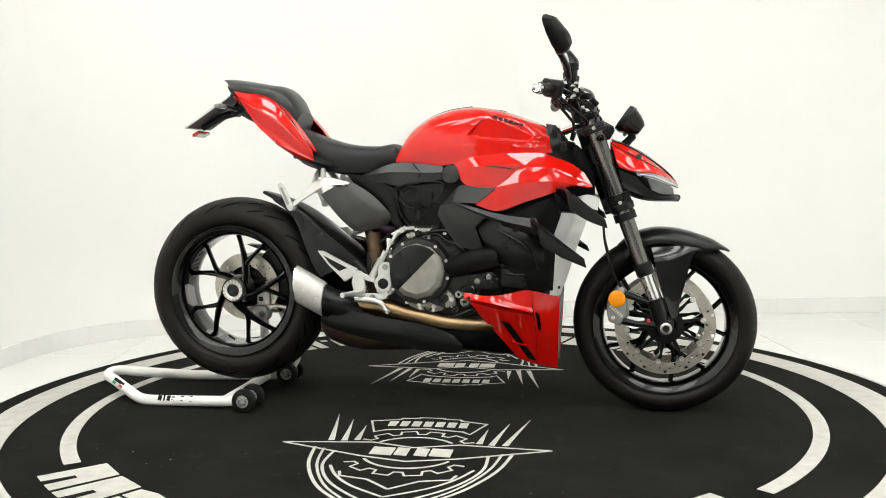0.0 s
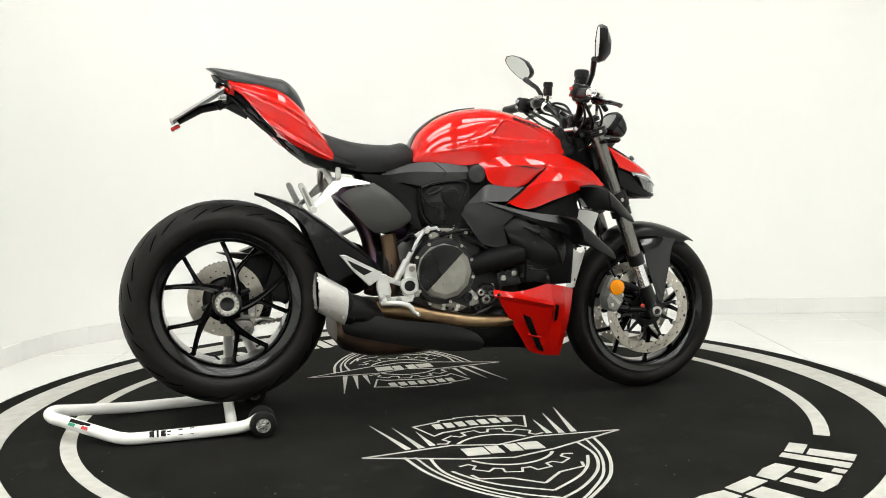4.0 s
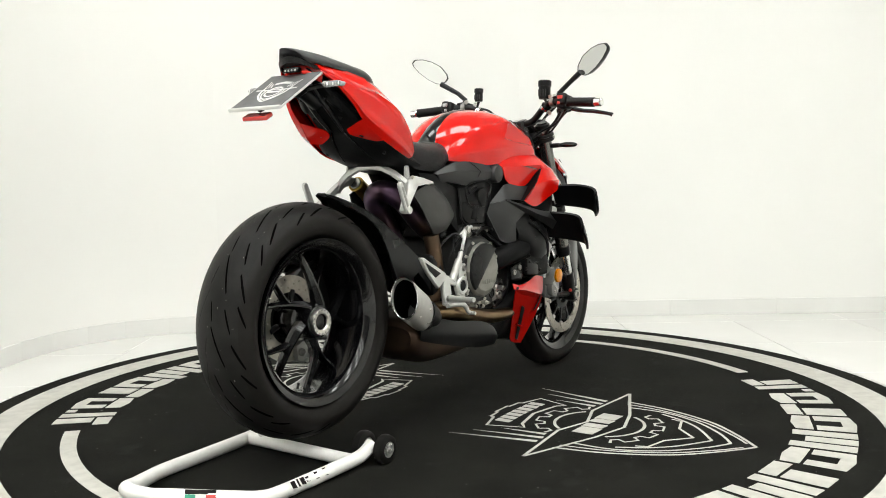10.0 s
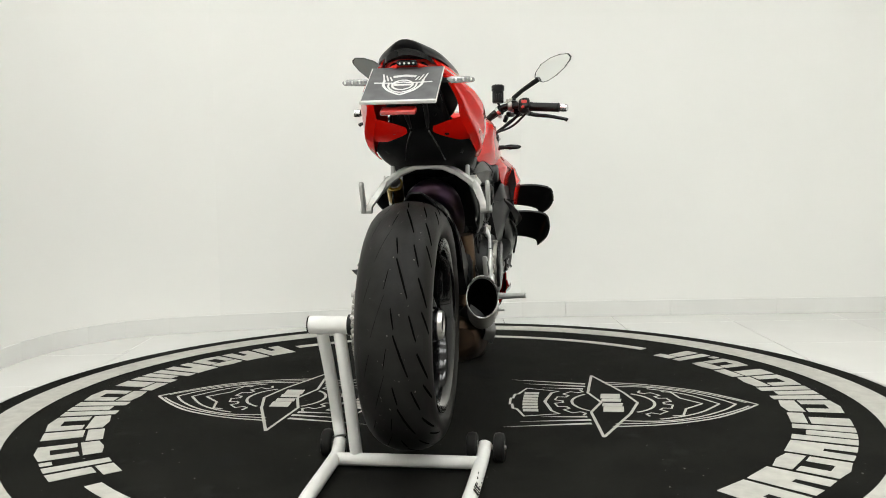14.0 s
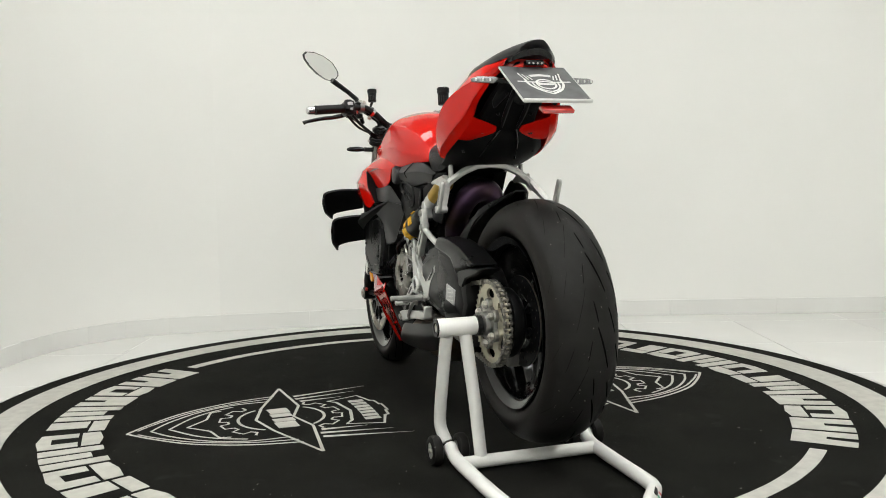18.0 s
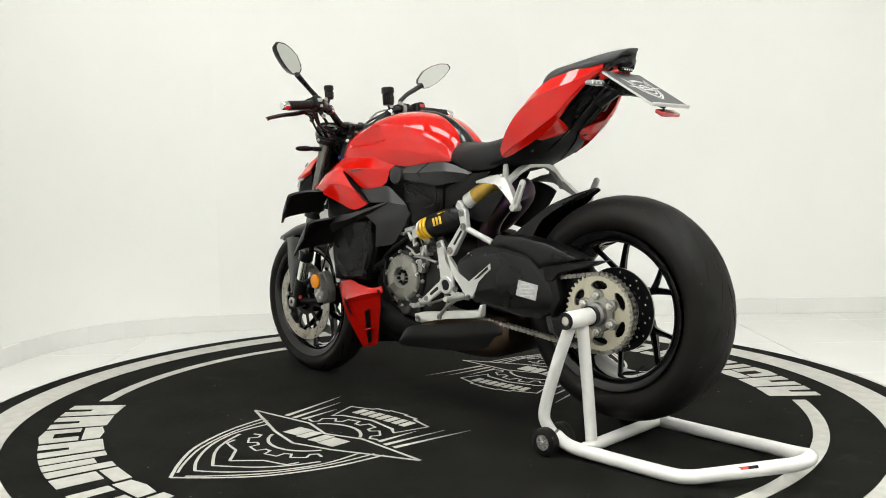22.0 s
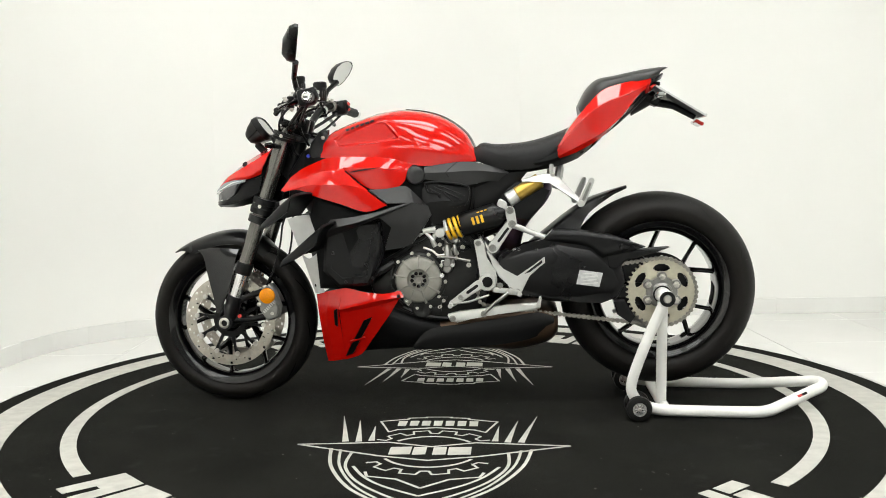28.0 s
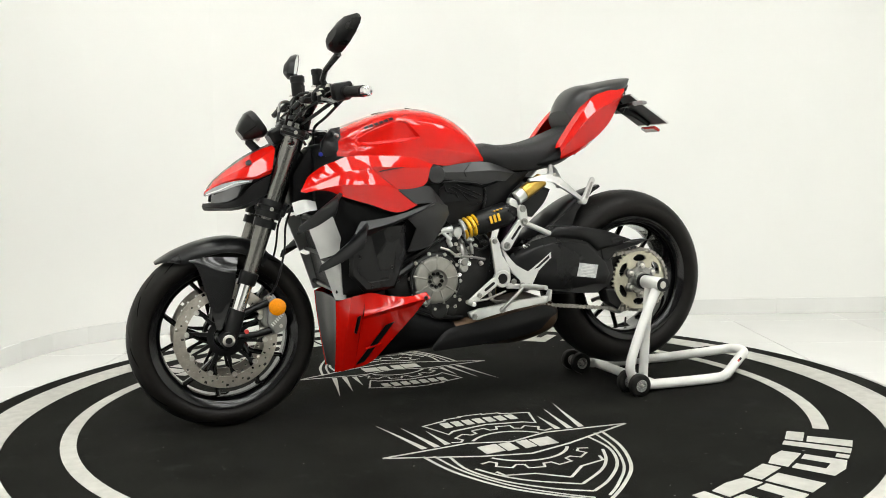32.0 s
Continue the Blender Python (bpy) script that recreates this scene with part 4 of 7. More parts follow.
        bot = [(.602, .122, .806), (.648, .122, .790), (.702, .106, .780), (.746, .078, .759), (.787, .026, .729)]
        for a, b, nv in ((top, mid, 3), (mid, low, 4), (low, bot, 1)):
            grid(bm, [[(x, s * y, z) for x, y, z in (p, q)] for p, q in zip(a, b)], 5, nv, thick=.003)
        return bm
    for s in (1, -1):
        v = part("headlamp_visor", nose(visor(B(), s)), RED, bike, "glossy red headlamp visor half", 22)
        part("visor_hole", lathe(B(), [(0, 0), (0, .009), (.003, .010), (.003, 0)], (.664, s * .0985, .838), (.35, s * .75, .55), 14), BLACK_MATT, v)
    part("visor_bridge", nose(grid(B(), [[(.578, 0, .898), (.580, .043, .892)], [(.632, 0, .876), (.632, .038, .870)], [(.690, 0, .842), (.690, .032, .836)], [(.735, 0, .802), (.735, .024, .798)], [(.778, 0, .748), (.780, .01, .742)]], 4, 3, mirror=True, thick=.004)), BLACK_MATT, bike)
    def lens_of(pts, s, f, nv=3):
        return nose(grid(B(), [[(x, s * y * f, z) for x, y, z in q] for q in pts], 4, nv, thick=.003))
    for s in (1, -1):
        # slim running-light strip above, dark reflector bowl below
        strip = part("headlamp_lens", lens_of([[(.654, .119, .790), (.660, .119, .776)], [(.70, .106, .782), (.706, .106, .760)], [(.745, .080, .761), (.75, .081, .738)], [(.788, .030, .734), (.790, .032, .722)]], s, 1), CLEAR, bike, "clear strip lens of the running light")
        part("light_guide", nose(tube(B(), [(.668, s * .121, .780), (.71, s * .106, .768), (.752, s * .080, .744), (.788, s * .036, .727)], .0022, 6, 3)), PRINT_LIGHT, strip)
        part("lamp_bowl", lens_of([[(.690, .111, .768), (.697, .108, .732)], [(.722, .098, .752), (.727, .095, .712)], [(.752, .078, .735), (.757, .075, .704)], [(.772, .058, .722), (.775, .055, .702)]], s, 1), LAMP_GREY, bike, "grey glossy headlamp lens")
        part("lens_divider", nose(tube(B(), [(.672, s * .115, .776), (.690, s * .112, .752), (.702, s * .108, .725)], .004, 6, 3)), BLACK_MATT, bike)
    def lip(bm, s):
        a = [(.60, .118, .80), (.655, .120, .772), (.695, .112, .728), (.735, .096, .704), (.768, .062, .700), (.793, .0, .698)]
        b = [(.615, .112, .745), (.66, .116, .722), (.70, .112, .702), (.742, .096, .692), (.774, .060, .690), (.797, .0, .688)]
        d = [(.63, .07, .72), (.67, .07, .70), (.71, .065, .688), (.745, .05, .683), (.775, .03, .680), (.79, .0, .679)]
        for p, q in ((a, b), (b, d)):
            grid(bm, [[(x, s * y, z) for x, y, z in e] for e in zip(p, q)], 4, 2, thick=.004)
        return bm
    for s in (1, -1):
        part("headlamp_chin", nose(lip(B(), s)), BLACK_MATT, bike, "", 25)
    # front mudguard
    rows = []
    for x, z, w in ((.60, .548, .055), (.64, .583, .068), (.70, .604, .078), (.76, .606, .08), (.82, .595, .078), (.885, .572, .070), (.922, .552, .056), (.950, .533, .034)):
        d = (Vector((x, 0, z)) - FA)
        n = d.normalized()
        k = 1 if x < .9 else .35 if x < .94 else .08
        rows.append([(x, 0, z), (x - n.x * .006 * k, w * .55, z - n.z * .006 * k), (x - n.x * .024 * k, w * .92, z - n.z * .024 * k), (x - n.x * .045 * k, w, z - n.z * .045 * k)])
    part("front_mudguard", grid(B(), rows, 4, 4, mirror=True, thick=.004), BLACK_SATIN, bike, "satin black front mudguard")
    def skirt(bm, s):
        r = [[(.705, s * .078, .545), (.79, s * .083, .552), (.855, s * .075, .545)],
             [(.712, s * .098, .512), (.775, s * .100, .51), (.83, s * .086, .52)],
             [(.722, s * .108, .455), (.76, s * .108, .45), (.812, s * .098, .455)],
             [(.745, s * .112, .385), (.765, s * .112, .38), (.793, s * .106, .385)],
             [(.765, s * .112, .33), (.772, s * .112, .325), (.782, s * .110, .33)]]
        return grid(bm, r, 4, 4, thick=.005)
    both("mudguard_skirt", skirt, BLACK_GLOSS, "black mudguard side blade")


def bodywork():
    # tank
    T = []
    for x, prof in ((-.127, ((0, .868), (.04, .867), (.07, .862), (.085, .856), (.09, .853), (.095, .849), (.098, .845), (.10, .841), (.10, .836))),
                    (-.095, ((0, .930), (.045, .926), (.08, .911), (.100, .893), (.106, .884), (.112, .872), (.116, .862), (.118, .852), (.116, .834))),
                    (-.03, ((0, .981), (.055, .976), (.095, .957), (.120, .934), (.127, .922), (.137, .895), (.143, .872), (.145, .860), (.138, .829))),
                    (.04, ((0, 1.007), (.06, 1.002), (.11, .982), (.136, .955), (.144, .94), (.156, .91), (.162, .883), (.164, .868), (.155, .822))),
                    (.12, ((0, 1.017), (.065, 1.012), (.12, .992), (.148, .966), (.154, .952), (.162, .92), (.166, .89), (.169, .876), (.168, .836))),
                    (.165, ((0, 1.013), (.068, 1.009), (.125, .992), (.150, .970), (.158, .950), (.164, .92), (.167, .89), (.169, .874), (.170, .843))),
                    (.22, ((0, 1.002), (.07, .998), (.125, .981), (.149, .960), (.157, .944), (.163, .915), (.166, .888), (.168, .871), (.170, .849))),
                    (.29, ((0, .979), (.07, .975), (.120, .957), (.144, .938), (.152, .926), (.159, .905), (.162, .885), (.165, .871), (.167, .852))),
                    (.335, ((0, .962), (.068, .957), (.113, .942), (.137, .922), (.145, .912), (.153, .896), (.157, .882), (.160, .872), (.162, .853))),
                    (.365, ((0, .948), (.066, .943), (.105, .930), (.130, .912), (.134, .905), (.139, .893), (.143, .880), (.147, .870), (.150, .854))),
                    (.393, ((0, .926), (.06, .921), (.09, .911), (.112, .900), (.115, .895), (.120, .886), (.124, .878), (.129, .868), (.133, .856)))):
        T.append([(x, y, z) for y, z in prof])
    bm = grid(B(), [q[:4] for q in T], 14, 6, mirror=True, relax=22)
    for s in (1, -1):
        for i, j in ((3, 7), (6, 9)):
            grid(bm, [[(x, s * y, z) for x, y, z in q[i:j]] for q in T], 14, 8, relax=22)
    # sharp-edged hollow for the knee on both sides
    scoop = [Vector(q) for q in ((.118, .912), (.165, .966), (.225, .976), (.300, .956), (.345, .914), (.325, .890), (.200, .899))]
    def depth_in(x, z):
        """Distance inside the outline and the way in from its nearest edge."""
        best = (9.0, 0, 0)
        for a, b in zip(scoop, scoop[1:] + scoop[:1]):
            e = (b - a).normalized()
            d = (x - a.x) * e.y - (z - a.y) * e.x
            if d < best[0]:
                best = (d, e.y, -e.x)
        return best
    for v in bm.verts:
        if abs(v.co.y) > .10:
            d, nx, nz = depth_in(v.co.x, v.co.z)
            if abs(d) < .0032:
                v.co.x -= nx * d
                v.co.z -= nz * d
            elif d > 0:
                f = min(1.0, (d - .001) / .0055)
                floor = .1515 - .030 * (v.co.x - .12) - .045 * (v.co.z - .905)
                v.co.y -= math.copysign(max(.003, abs(v.co.y) - floor) * f, v.co.y)
    part("fuel_tank", bm, RED, bike, "sculpted glossy red fuel tank with scalloped sides", 24)
    # protective pad on the back of the tank, slightly proud of it
    pad = [[(x - .002, y * k, z + .0022 - (1 - k) * y * .12) for x, y, z in q[:3]] for q, k in zip(T[:5], (.64, .54, .42, .28, .12))]
    tp = part("tank_pad", grid(B(), pad, 4, 4, mirror=True, thick=.0015), BLACK_GLOSS, bike, "black protective pad with ragged edges on the tank")
    rng = random.Random(4)
    for s in (1, -1):
        for i in range(9):
            t = .35 + i * .30
            k = int(t)
            f = t - k
            a, b = Vector(pad[k][2]), Vector(pad[k + 1][2])
            e = a.lerp(b, f)
            o = Vector(T[k][2]).lerp(Vector(T[k + 1][2]), f) - Vector((.002, 0, -.0018))
            p = e.lerp(o, rng.uniform(.25, .7))
            d = (b - a).normalized() * rng.uniform(.006, .012)
            pts = [e - d, e + d, p + d * .5, p - d * .2]
            bm = prism(B(), [(x, s * y, z + .0005) for x, y, z in pts], (0, 0, .0012), 0)
            part("pad_jag", bm, BLACK_GLOSS, tp)
    part("tank_cap", lathe(B(), [(-.004, .048), (.0015, .047), (.003, .040), (.0025, 0)], (.19, 0, 1.0045), (0.16, 0, 1), 32), BLACK_SATIN, bike)
    def tank_mark(bm, s):
        for i in range(6):
            x = .214 + i * .0165
            box(bm, (x, s * .1415, .9715 - (x - .22) * .33), (.0135, .011, .0012), 0, (-s * 42, 18, 0))
        return bm
    both("tank_marking", tank_mark, PRINT_DARK)
    # seat
    S = [[(-.492, 0, .968), (-.492, .05, .965), (-.49, .075, .955), (-.488, .08, .93), (-.485, .075, .90)],
         [(-.39, 0, .926), (-.39, .07, .921), (-.39, .105, .90), (-.39, .118, .865), (-.39, .11, .834)],
         [(-.30, 0, .901), (-.30, .08, .896), (-.30, .12, .875), (-.30, .13, .84), (-.30, .12, .806)],
         [(-.20, 0, .893), (-.20, .08, .889), (-.20, .118, .87), (-.20, .125, .84), (-.20, .115, .808)],
         [(-.145, 0, .899), (-.145, .065, .895), (-.145, .095, .88), (-.143, .105, .855), (-.14, .10, .832)],
         [(-.114, 0, .873), (-.114, .05, .871), (-.113, .075, .862), (-.112, .085, .85), (-.11, .085, .838)]]
    part("seat", closed_loft(B(), S, 5, 4), SEAT, bike, "black vinyl rider seat")
    C = [[(-.770, 0, 1.138), (-.766, .013, 1.137), (-.756, .024, 1.132), (-.744, .031, 1.126), (-.740, .032, 1.121)],
         [(-.745, 0, 1.140), (-.744, .022, 1.137), (-.740, .038, 1.129), (-.733, .049, 1.115), (-.728, .051, 1.104)],
         [(-.68, 0, 1.132), (-.68, .042, 1.128), (-.68, .070, 1.118), (-.68, .084, 1.104), (-.68, .086, 1.091)],
         [(-.586, 0, 1.114), (-.586, .055, 1.109), (-.586, .090, 1.098), (-.586, .104, 1.085), (-.586, .106, 1.068)],
         [(-.53, 0, 1.102), (-.53, .058, 1.097), (-.53, .098, 1.081), (-.53, .114, 1.060), (-.532, .116, 1.034)],
         [(-.492, 0, 1.066), (-.492, .055, 1.06), (-.495, .088, 1.04), (-.50, .100, 1.01), (-.505, .098, .98)],
         [(-.466, 0, 1.015), (-.468, .05, 1.01), (-.472, .075, .995), (-.478, .08, .975), (-.485, .075, .955)]]
    part("seat_cowl", closed_loft(B(), C, 4, 4), GREY_PLASTIC, bike, "dark grey single-seat tail cover")
    part("cowl_rim", grid(B(), [[(-.755, 0, 1.118), (-.745, .034, 1.112), (-.728, .056, 1.100), (-.70, .066, 1.092), (-.66, .084, 1.082)],
                                [(-.748, 0, 1.102), (-.738, .036, 1.096), (-.722, .058, 1.087), (-.70, .068, 1.083), (-.66, .086, 1.076)]], 3, 4, mirror=True, thick=.005), BLACK_SATIN, bike, "black rim under the tail cover")
    def tail(bm, s):
        top = [(-.706, .064, 1.098), (-.655, .087, 1.089), (-.600, .107, 1.075), (-.545, .122, 1.055), (-.496, .144, 1.008), (-.442, .152, .942), (-.402, .145, .880)]
        mid = [(-.704, .070, 1.088), (-.668, .102, 1.063), (-.612, .137, 1.038), (-.555, .161, 1.016), (-.494, .178, .978), (-.438, .176, .920), (-.396, .158, .863)]
        low = [(-.700, .072, 1.080), (-.664, .103, 1.047), (-.624, .129, 1.001), (-.590, .141, .961), (-.522, .163, .911), (-.450, .166, .873), (-.397, .151, .847)]
        inn = [(x + .006, y - .040, z - .004) for x, y, z in top]
        bot = [(-.694, .072, 1.072), (-.656, .097, 1.036), (-.619, .116, .990), (-.583, .118, .951), (-.530, .136, .902), (-.455, .148, .860), (-.402, .141, .842)]
        for a, b in ((inn, top), (top, mid), (mid, low), (low, bot)):
            grid(bm, [[(x, s * y, z) for x, y, z in (p, q)] for p, q in zip(a, b)], 5, 3, thick=.003)
        # rounded flange that turns in under the tail
        fl = [[(-.583, .118, .951), (-.572, .080, .940), (-.560, .040, .927)], [(-.560, .125, .930), (-.552, .080, .919), (-.546, .038, .914)],
              [(-.540, .133, .911), (-.534, .095, .906), (-.530, .060, .904)], [(-.515, .139, .894), (-.512, .120, .892), (-.510, .100, .892)]]
        return grid(bm, [[(x, s * y, z) for x, y, z in q] for q in fl], 4, 4, thick=.003)
    for s in (1, -1):
        tl = part("tail_panel", tail(B(), s), RED, bike, "glossy red tail side panel with inner flange", 40)
        for p, nn in (((-.537, s * .075, .908), (-.3, 0, -1)), ((-.436, s * .157, .868), (0, s, -.6))):
            part("panel_screw", lathe(B(), [(0, .0065), (.002, .0065), (.002, .003), (0, .003)], p, nn, 12), BLACK_SATIN, tl)
    bm = B()
    rows = [[(-.572, 0, .985), (-.572, .03, .982), (-.572, .052, .965), (-.562, .046, .945), (-.555, .025, .932)],
            [(-.53, 0, .985), (-.53, .06, .975), (-.53, .086, .950), (-.53, .080, .926), (-.53, .045, .914)],
            [(-.505, 0, .97), (-.505, .06, .96), (-.505, .112, .925), (-.505, .116, .888), (-.505, .05, .872)],
            [(-.45, 0, .94), (-.45, .07, .93), (-.45, .132, .88), (-.45, .140, .858), (-.45, .07, .832)],
            [(-.36, 0, .87), (-.36, .07, .865), (-.36, .124, .845), (-.36, .128, .825), (-.36, .08, .806)],
            [(-.22, 0, .84), (-.22, .07, .838), (-.22, .105, .82), (-.22, .105, .805), (-.22, .08, .785)]]
    ut = part("undertail", closed_loft(B(), rows, 4, 3), BLACK_SHADED, bike, "matt black undertail")
    rows = [[(-.712, 0, 1.088), (-.712, .035, 1.088), (-.712, .050, 1.08), (-.706, .050, 1.064), (-.698, .035, 1.058)],
            [(-.66, 0, 1.06), (-.66, .045, 1.06), (-.66, .068, 1.04), (-.652, .064, 1.016), (-.645, .035, 1.005)],
            [(-.60, 0, 1.03), (-.60, .05, 1.03), (-.60, .078, 1.0), (-.595, .070, .968), (-.59, .030, .955)],
            [(-.55, 0, .99), (-.55, .06, .99), (-.55, .085, .96), (-.55, .075, .93), (-.55, .030, .922)]]
    core = part("tail_core", closed_loft(B(), rows, 3, 2), BLACK_SHADED, ut, "", 25)
    for s in (1, -1):
        part("core_rib", tube(B(), [(-.702, s * .026, 1.055), (-.65, s * .028, 1.004), (-.60, s * .028, .958), (-.562, s * .024, .924)], [.005, .007, .007, .004], 8, 3), BLACK_SATIN, core)
        part("core_pocket", prism(B(), [(-.685, s * .052, 1.060), (-.655, s * .070, 1.028), (-.622, s * .080, .990), (-.610, s * .070, .968), (-.648, s * .048, 1.0)], (.006, -s * .02, .012), .004), BLACK_SATIN, core)
        part("under_seam", tube(B(), [(-.552, s * .024, .918), (-.52, s * .042, .884), (-.46, s * .058, .838)], .003, 6, 3), BLACK_GLOSS, ut)
        bolts([(-.598, s * .05, .960), (-.655, s * .045, 1.010)], (-.5, 0, -.8), ut, .0045, .006, BLACK_SATIN)
        bolts([(-.475, s * .108, .862)], (0, s, -.7), ut, .006, .006, BLACK_SATIN)
    # rear face: dark red recess with the lamp
    bm = grid(B(), [[(-.715, 0, 1.096), (-.710, .034, 1.094), (-.700, .056, 1.088), (-.686, .070, 1.080)], [(-.722, 0, 1.066), (-.715, .032, 1.062), (-.703, .052, 1.055), (-.690, .066, 1.048)]], 4, 4, mirror=True, thick=.004)
    tl = part("tail_lamp", bm, RED_LENS, bike, "red glossy tail lamp under the tail cover")
    ins = part("lamp_insert", box(B(), (-.732, 0, 1.083), (.02, .052, .014), .003), BLACK_GLOSS, tl)
    for i in range(4):
        part("lamp_led", rod(B(), (-.741, -.018 + i * .012, 1.081), (-.7435, -.018 + i * .012, 1.081), .0028, 8), PRINT_LIGHT, ins)
    for s in (1, -1):
        part("lamp_arm", tube(B(), [(-.724, s * .027, 1.077), (-.716, s * .042, 1.074), (-.704, s * .056, 1.066)], .0055, 8, 3), RED_GLOW, tl)
    # plate bracket
    bm = B()
    tube(bm, [(-.64, 0, 1.005), (-.68, 0, 1.02), (-.73, 0, 1.045)], [.028, .022, .02], 10)
    box(bm, (-.71, 0, 1.035), (.07, .05, .03), .006, (0, -28, 0))
    tube(bm, [(-.71, .0, 1.03), (-.79, .0, 1.01), (-.86, 0, .97)], [.016, .012, .009], 8)
    part("plate_bracket", bm, BLACK_MATT, bike, "black plate bracket arm")
    PT = Matrix.Translation((-.797, 0, 1.018)) @ Euler((0, radians(-32), 0)).to_matrix().to_4x4()
    bm = B()
    prism(bm, [PT @ Vector(p) for p in ((-.097, -.094, 0), (.097, -.094, 0), (.097, .094, 0), (-.097, .094, 0))], PT.to_3x3() @ Vector((0, 0, .006)), .002)
    pl = part("display_plate", bm, PLATE, bike, "grey printed show plate with a white emblem")
    bm = B()
    box(bm, PT @ Vector((-.094, 0, .004)), (.008, .190, .010), .002, (0, -32, 0))
    for s in (1, -1):
        box(bm, PT @ Vector((0, s * .0945, .0025)), (.19, .002, .006), .0005, (0, -32, 0))
    part("plate_frame", bm, ALU_LIGHT, pl, "silver plate frame")
    bm = B()
    def pp(u, v):
        return PT @ Vector((v, u, .0072))
    def pstroke(pts, w):
        tmp = B()
        stroke(tmp, pts, w, 0, 0)
        tmp.verts.ensure_lookup_table()
        mp = {v: bm.verts.new(pp(v.co.x, v.co.y)) for v in tmp.verts}
        for f in tmp.faces:
            bm.faces.new([mp[v] for v in f.verts])
        tmp.free()
    for q in (-1, 1):
        pstroke(spline2([(q * .05, .02), (q * .048, -.01), (q * .03, -.04), (0, -.062)]), .007)
        pstroke(spline2([(q * .036, .0), (q * .034, -.02), (q * .02, -.04), (0, -.05)]), .005)
        for u in (.058, .048, .038):
            pstroke([(q * u, .055 - (.058 - u) * .8), (q * (u - .008), .016)], .004)
    pstroke([(-.075, .006), (-.02, .002), (0, .008), (.02, .002), (.075, .006)], .006)
    pstroke([(.026 * math.cos(radians(a)), -.008 + .026 * math.sin(radians(a))) for a in range(0, 361, 20)], .006)
    pstroke([(-.03, .038), (0, .044), (.03, .038)], .012)
    pstroke([(-.022, -.008), (.022, -.008)], .009)
    part("plate_emblem", bm, PRINT_LIGHT, pl)
    part("rear_reflector", box(B(), (-.868, 0, .951), (.03, .088, .012), .003, (0, -28, 0)), RED_LENS, bike, "red rear reflector")
    for s in (1, -1):
        bm = tube(B(), [(-.715, s * .02, 1.03), (-.72, s * .11, 1.038)], .007, 8)
        ind = part("rear_indicator", bm, BLACK_SATIN, bike, "slim rear indicator with clear lens")
        bm = B()
        closed = [(-.735, .10, 1.040), (-.735, .112, 1.046), (-.735, .160, 1.045), (-.735, .176, 1.040), (-.735, .172, 1.030), (-.735, .114, 1.028)]
        prism(bm, [(x, s * y, z) for x, y, z in closed], (.02, 0, 0), .004, 2)
        lens = part("lens", bm, CLEAR, ind, "clear indicator lens")
        for i in range(6):
            part("lens_led", box(B(), (-.7365, s * (.117 + i * .0098), 1.0365), (.003, .0045, .008), .001), PRINT_LIGHT if i % 2 else DARK_STEEL, lens)

    # red side fairings
    def strips(bm, s, lines, nu=5, nv=3, thick=.003, relax=0):
        """Sheets between neighbouring edge lines, with a crease at each line."""
        old = set(bm.faces)
        for a, b in zip(lines, lines[1:]):
            grid(bm, [[(x, s * y, z) for x, y, z in (p, q)] for p, q in zip(a, b)], nu, nv)
        made = [f for f in bm.faces if f not in old]
        bmesh.ops.remove_doubles(bm, verts=list({v for f in made for v in f.verts}), dist=.0003)
        made = [f for f in bm.faces if f not in old]
        bmesh.ops.recalc_face_normals(bm, faces=made)
        bmesh.ops.solidify(bm, geom=made, thickness=thick)
        return bm
    def fair_up(bm, s):
        top = [(.073, .158, .832), (.127, .165, .851), (.190, .169, .854), (.250, .169, .856), (.298, .168, .857)]
        mid = [(.093, .172, .812), (.150, .188, .815), (.205, .197, .818), (.260, .204, .820), (.305, .209, .821)]
        bot = [(.104, .176, .773), (.136, .184, .751), (.217, .190, .750), (.268, .198, .787), (.290, .206, .806)]
        return strips(bm, s, (top, mid, bot), 3)
    def fair_lo(bm, s):
        t = [(.298, .168, .857), (.361, .158, .855), (.400, .154, .842), (.450, .145, .822), (.492, .150, .793)]
        a = [(.296, .213, .808), (.335, .216, .812), (.380, .209, .807), (.435, .197, .788), (.521, .176, .748)]
        m = [(.224, .226, .750), (.290, .234, .764), (.350, .236, .766), (.420, .222, .764), (.505, .186, .744)]
        b = [(.156, .221, .697), (.226, .225, .676), (.312, .227, .703), (.402, .222, .731), (.452, .204, .757)]
        strips(bm, s, (t, a, m, b), 4, 4)
        return bm
    def fair_dark(bm, s):
        edge = [(.296, .2125, .808), (.224, .2255, .750), (.156, .2205, .697)]
        strips(bm, s, (edge, [(x + .006, y - .040, z - .006) for x, y, z in edge]), 4, 2)
        return strips(bm, s, ([(.30, .190, .800), (.30, .190, .80), (.23, .190, .742), (.16, .185, .69)], [(.36, .185, .79), (.34, .19, .76), (.30, .19, .70), (.24, .185, .66)]), 3, 3, .004)
    for s in (1, -1):
        part("upper_side_fairing", fair_up(B(), s), RED, bike, "glossy red upper side fairing with a step", 22)
        part("forward_side_fairing", fair_lo(B(), s), RED, bike, "glossy red pointed forward side fairing", 22)
        part("fairing_slit", fair_dark(B(), s), BLACK_SHADED, bike)
        part("fairing_notch", prism(B(), [(.178, s * .1945, .819), (.285, s * .209, .803), (.268, s * .205, .809), (.22, s * .201, .817)], (0, s * .001, 0), 0), BLACK_MATT, bike)
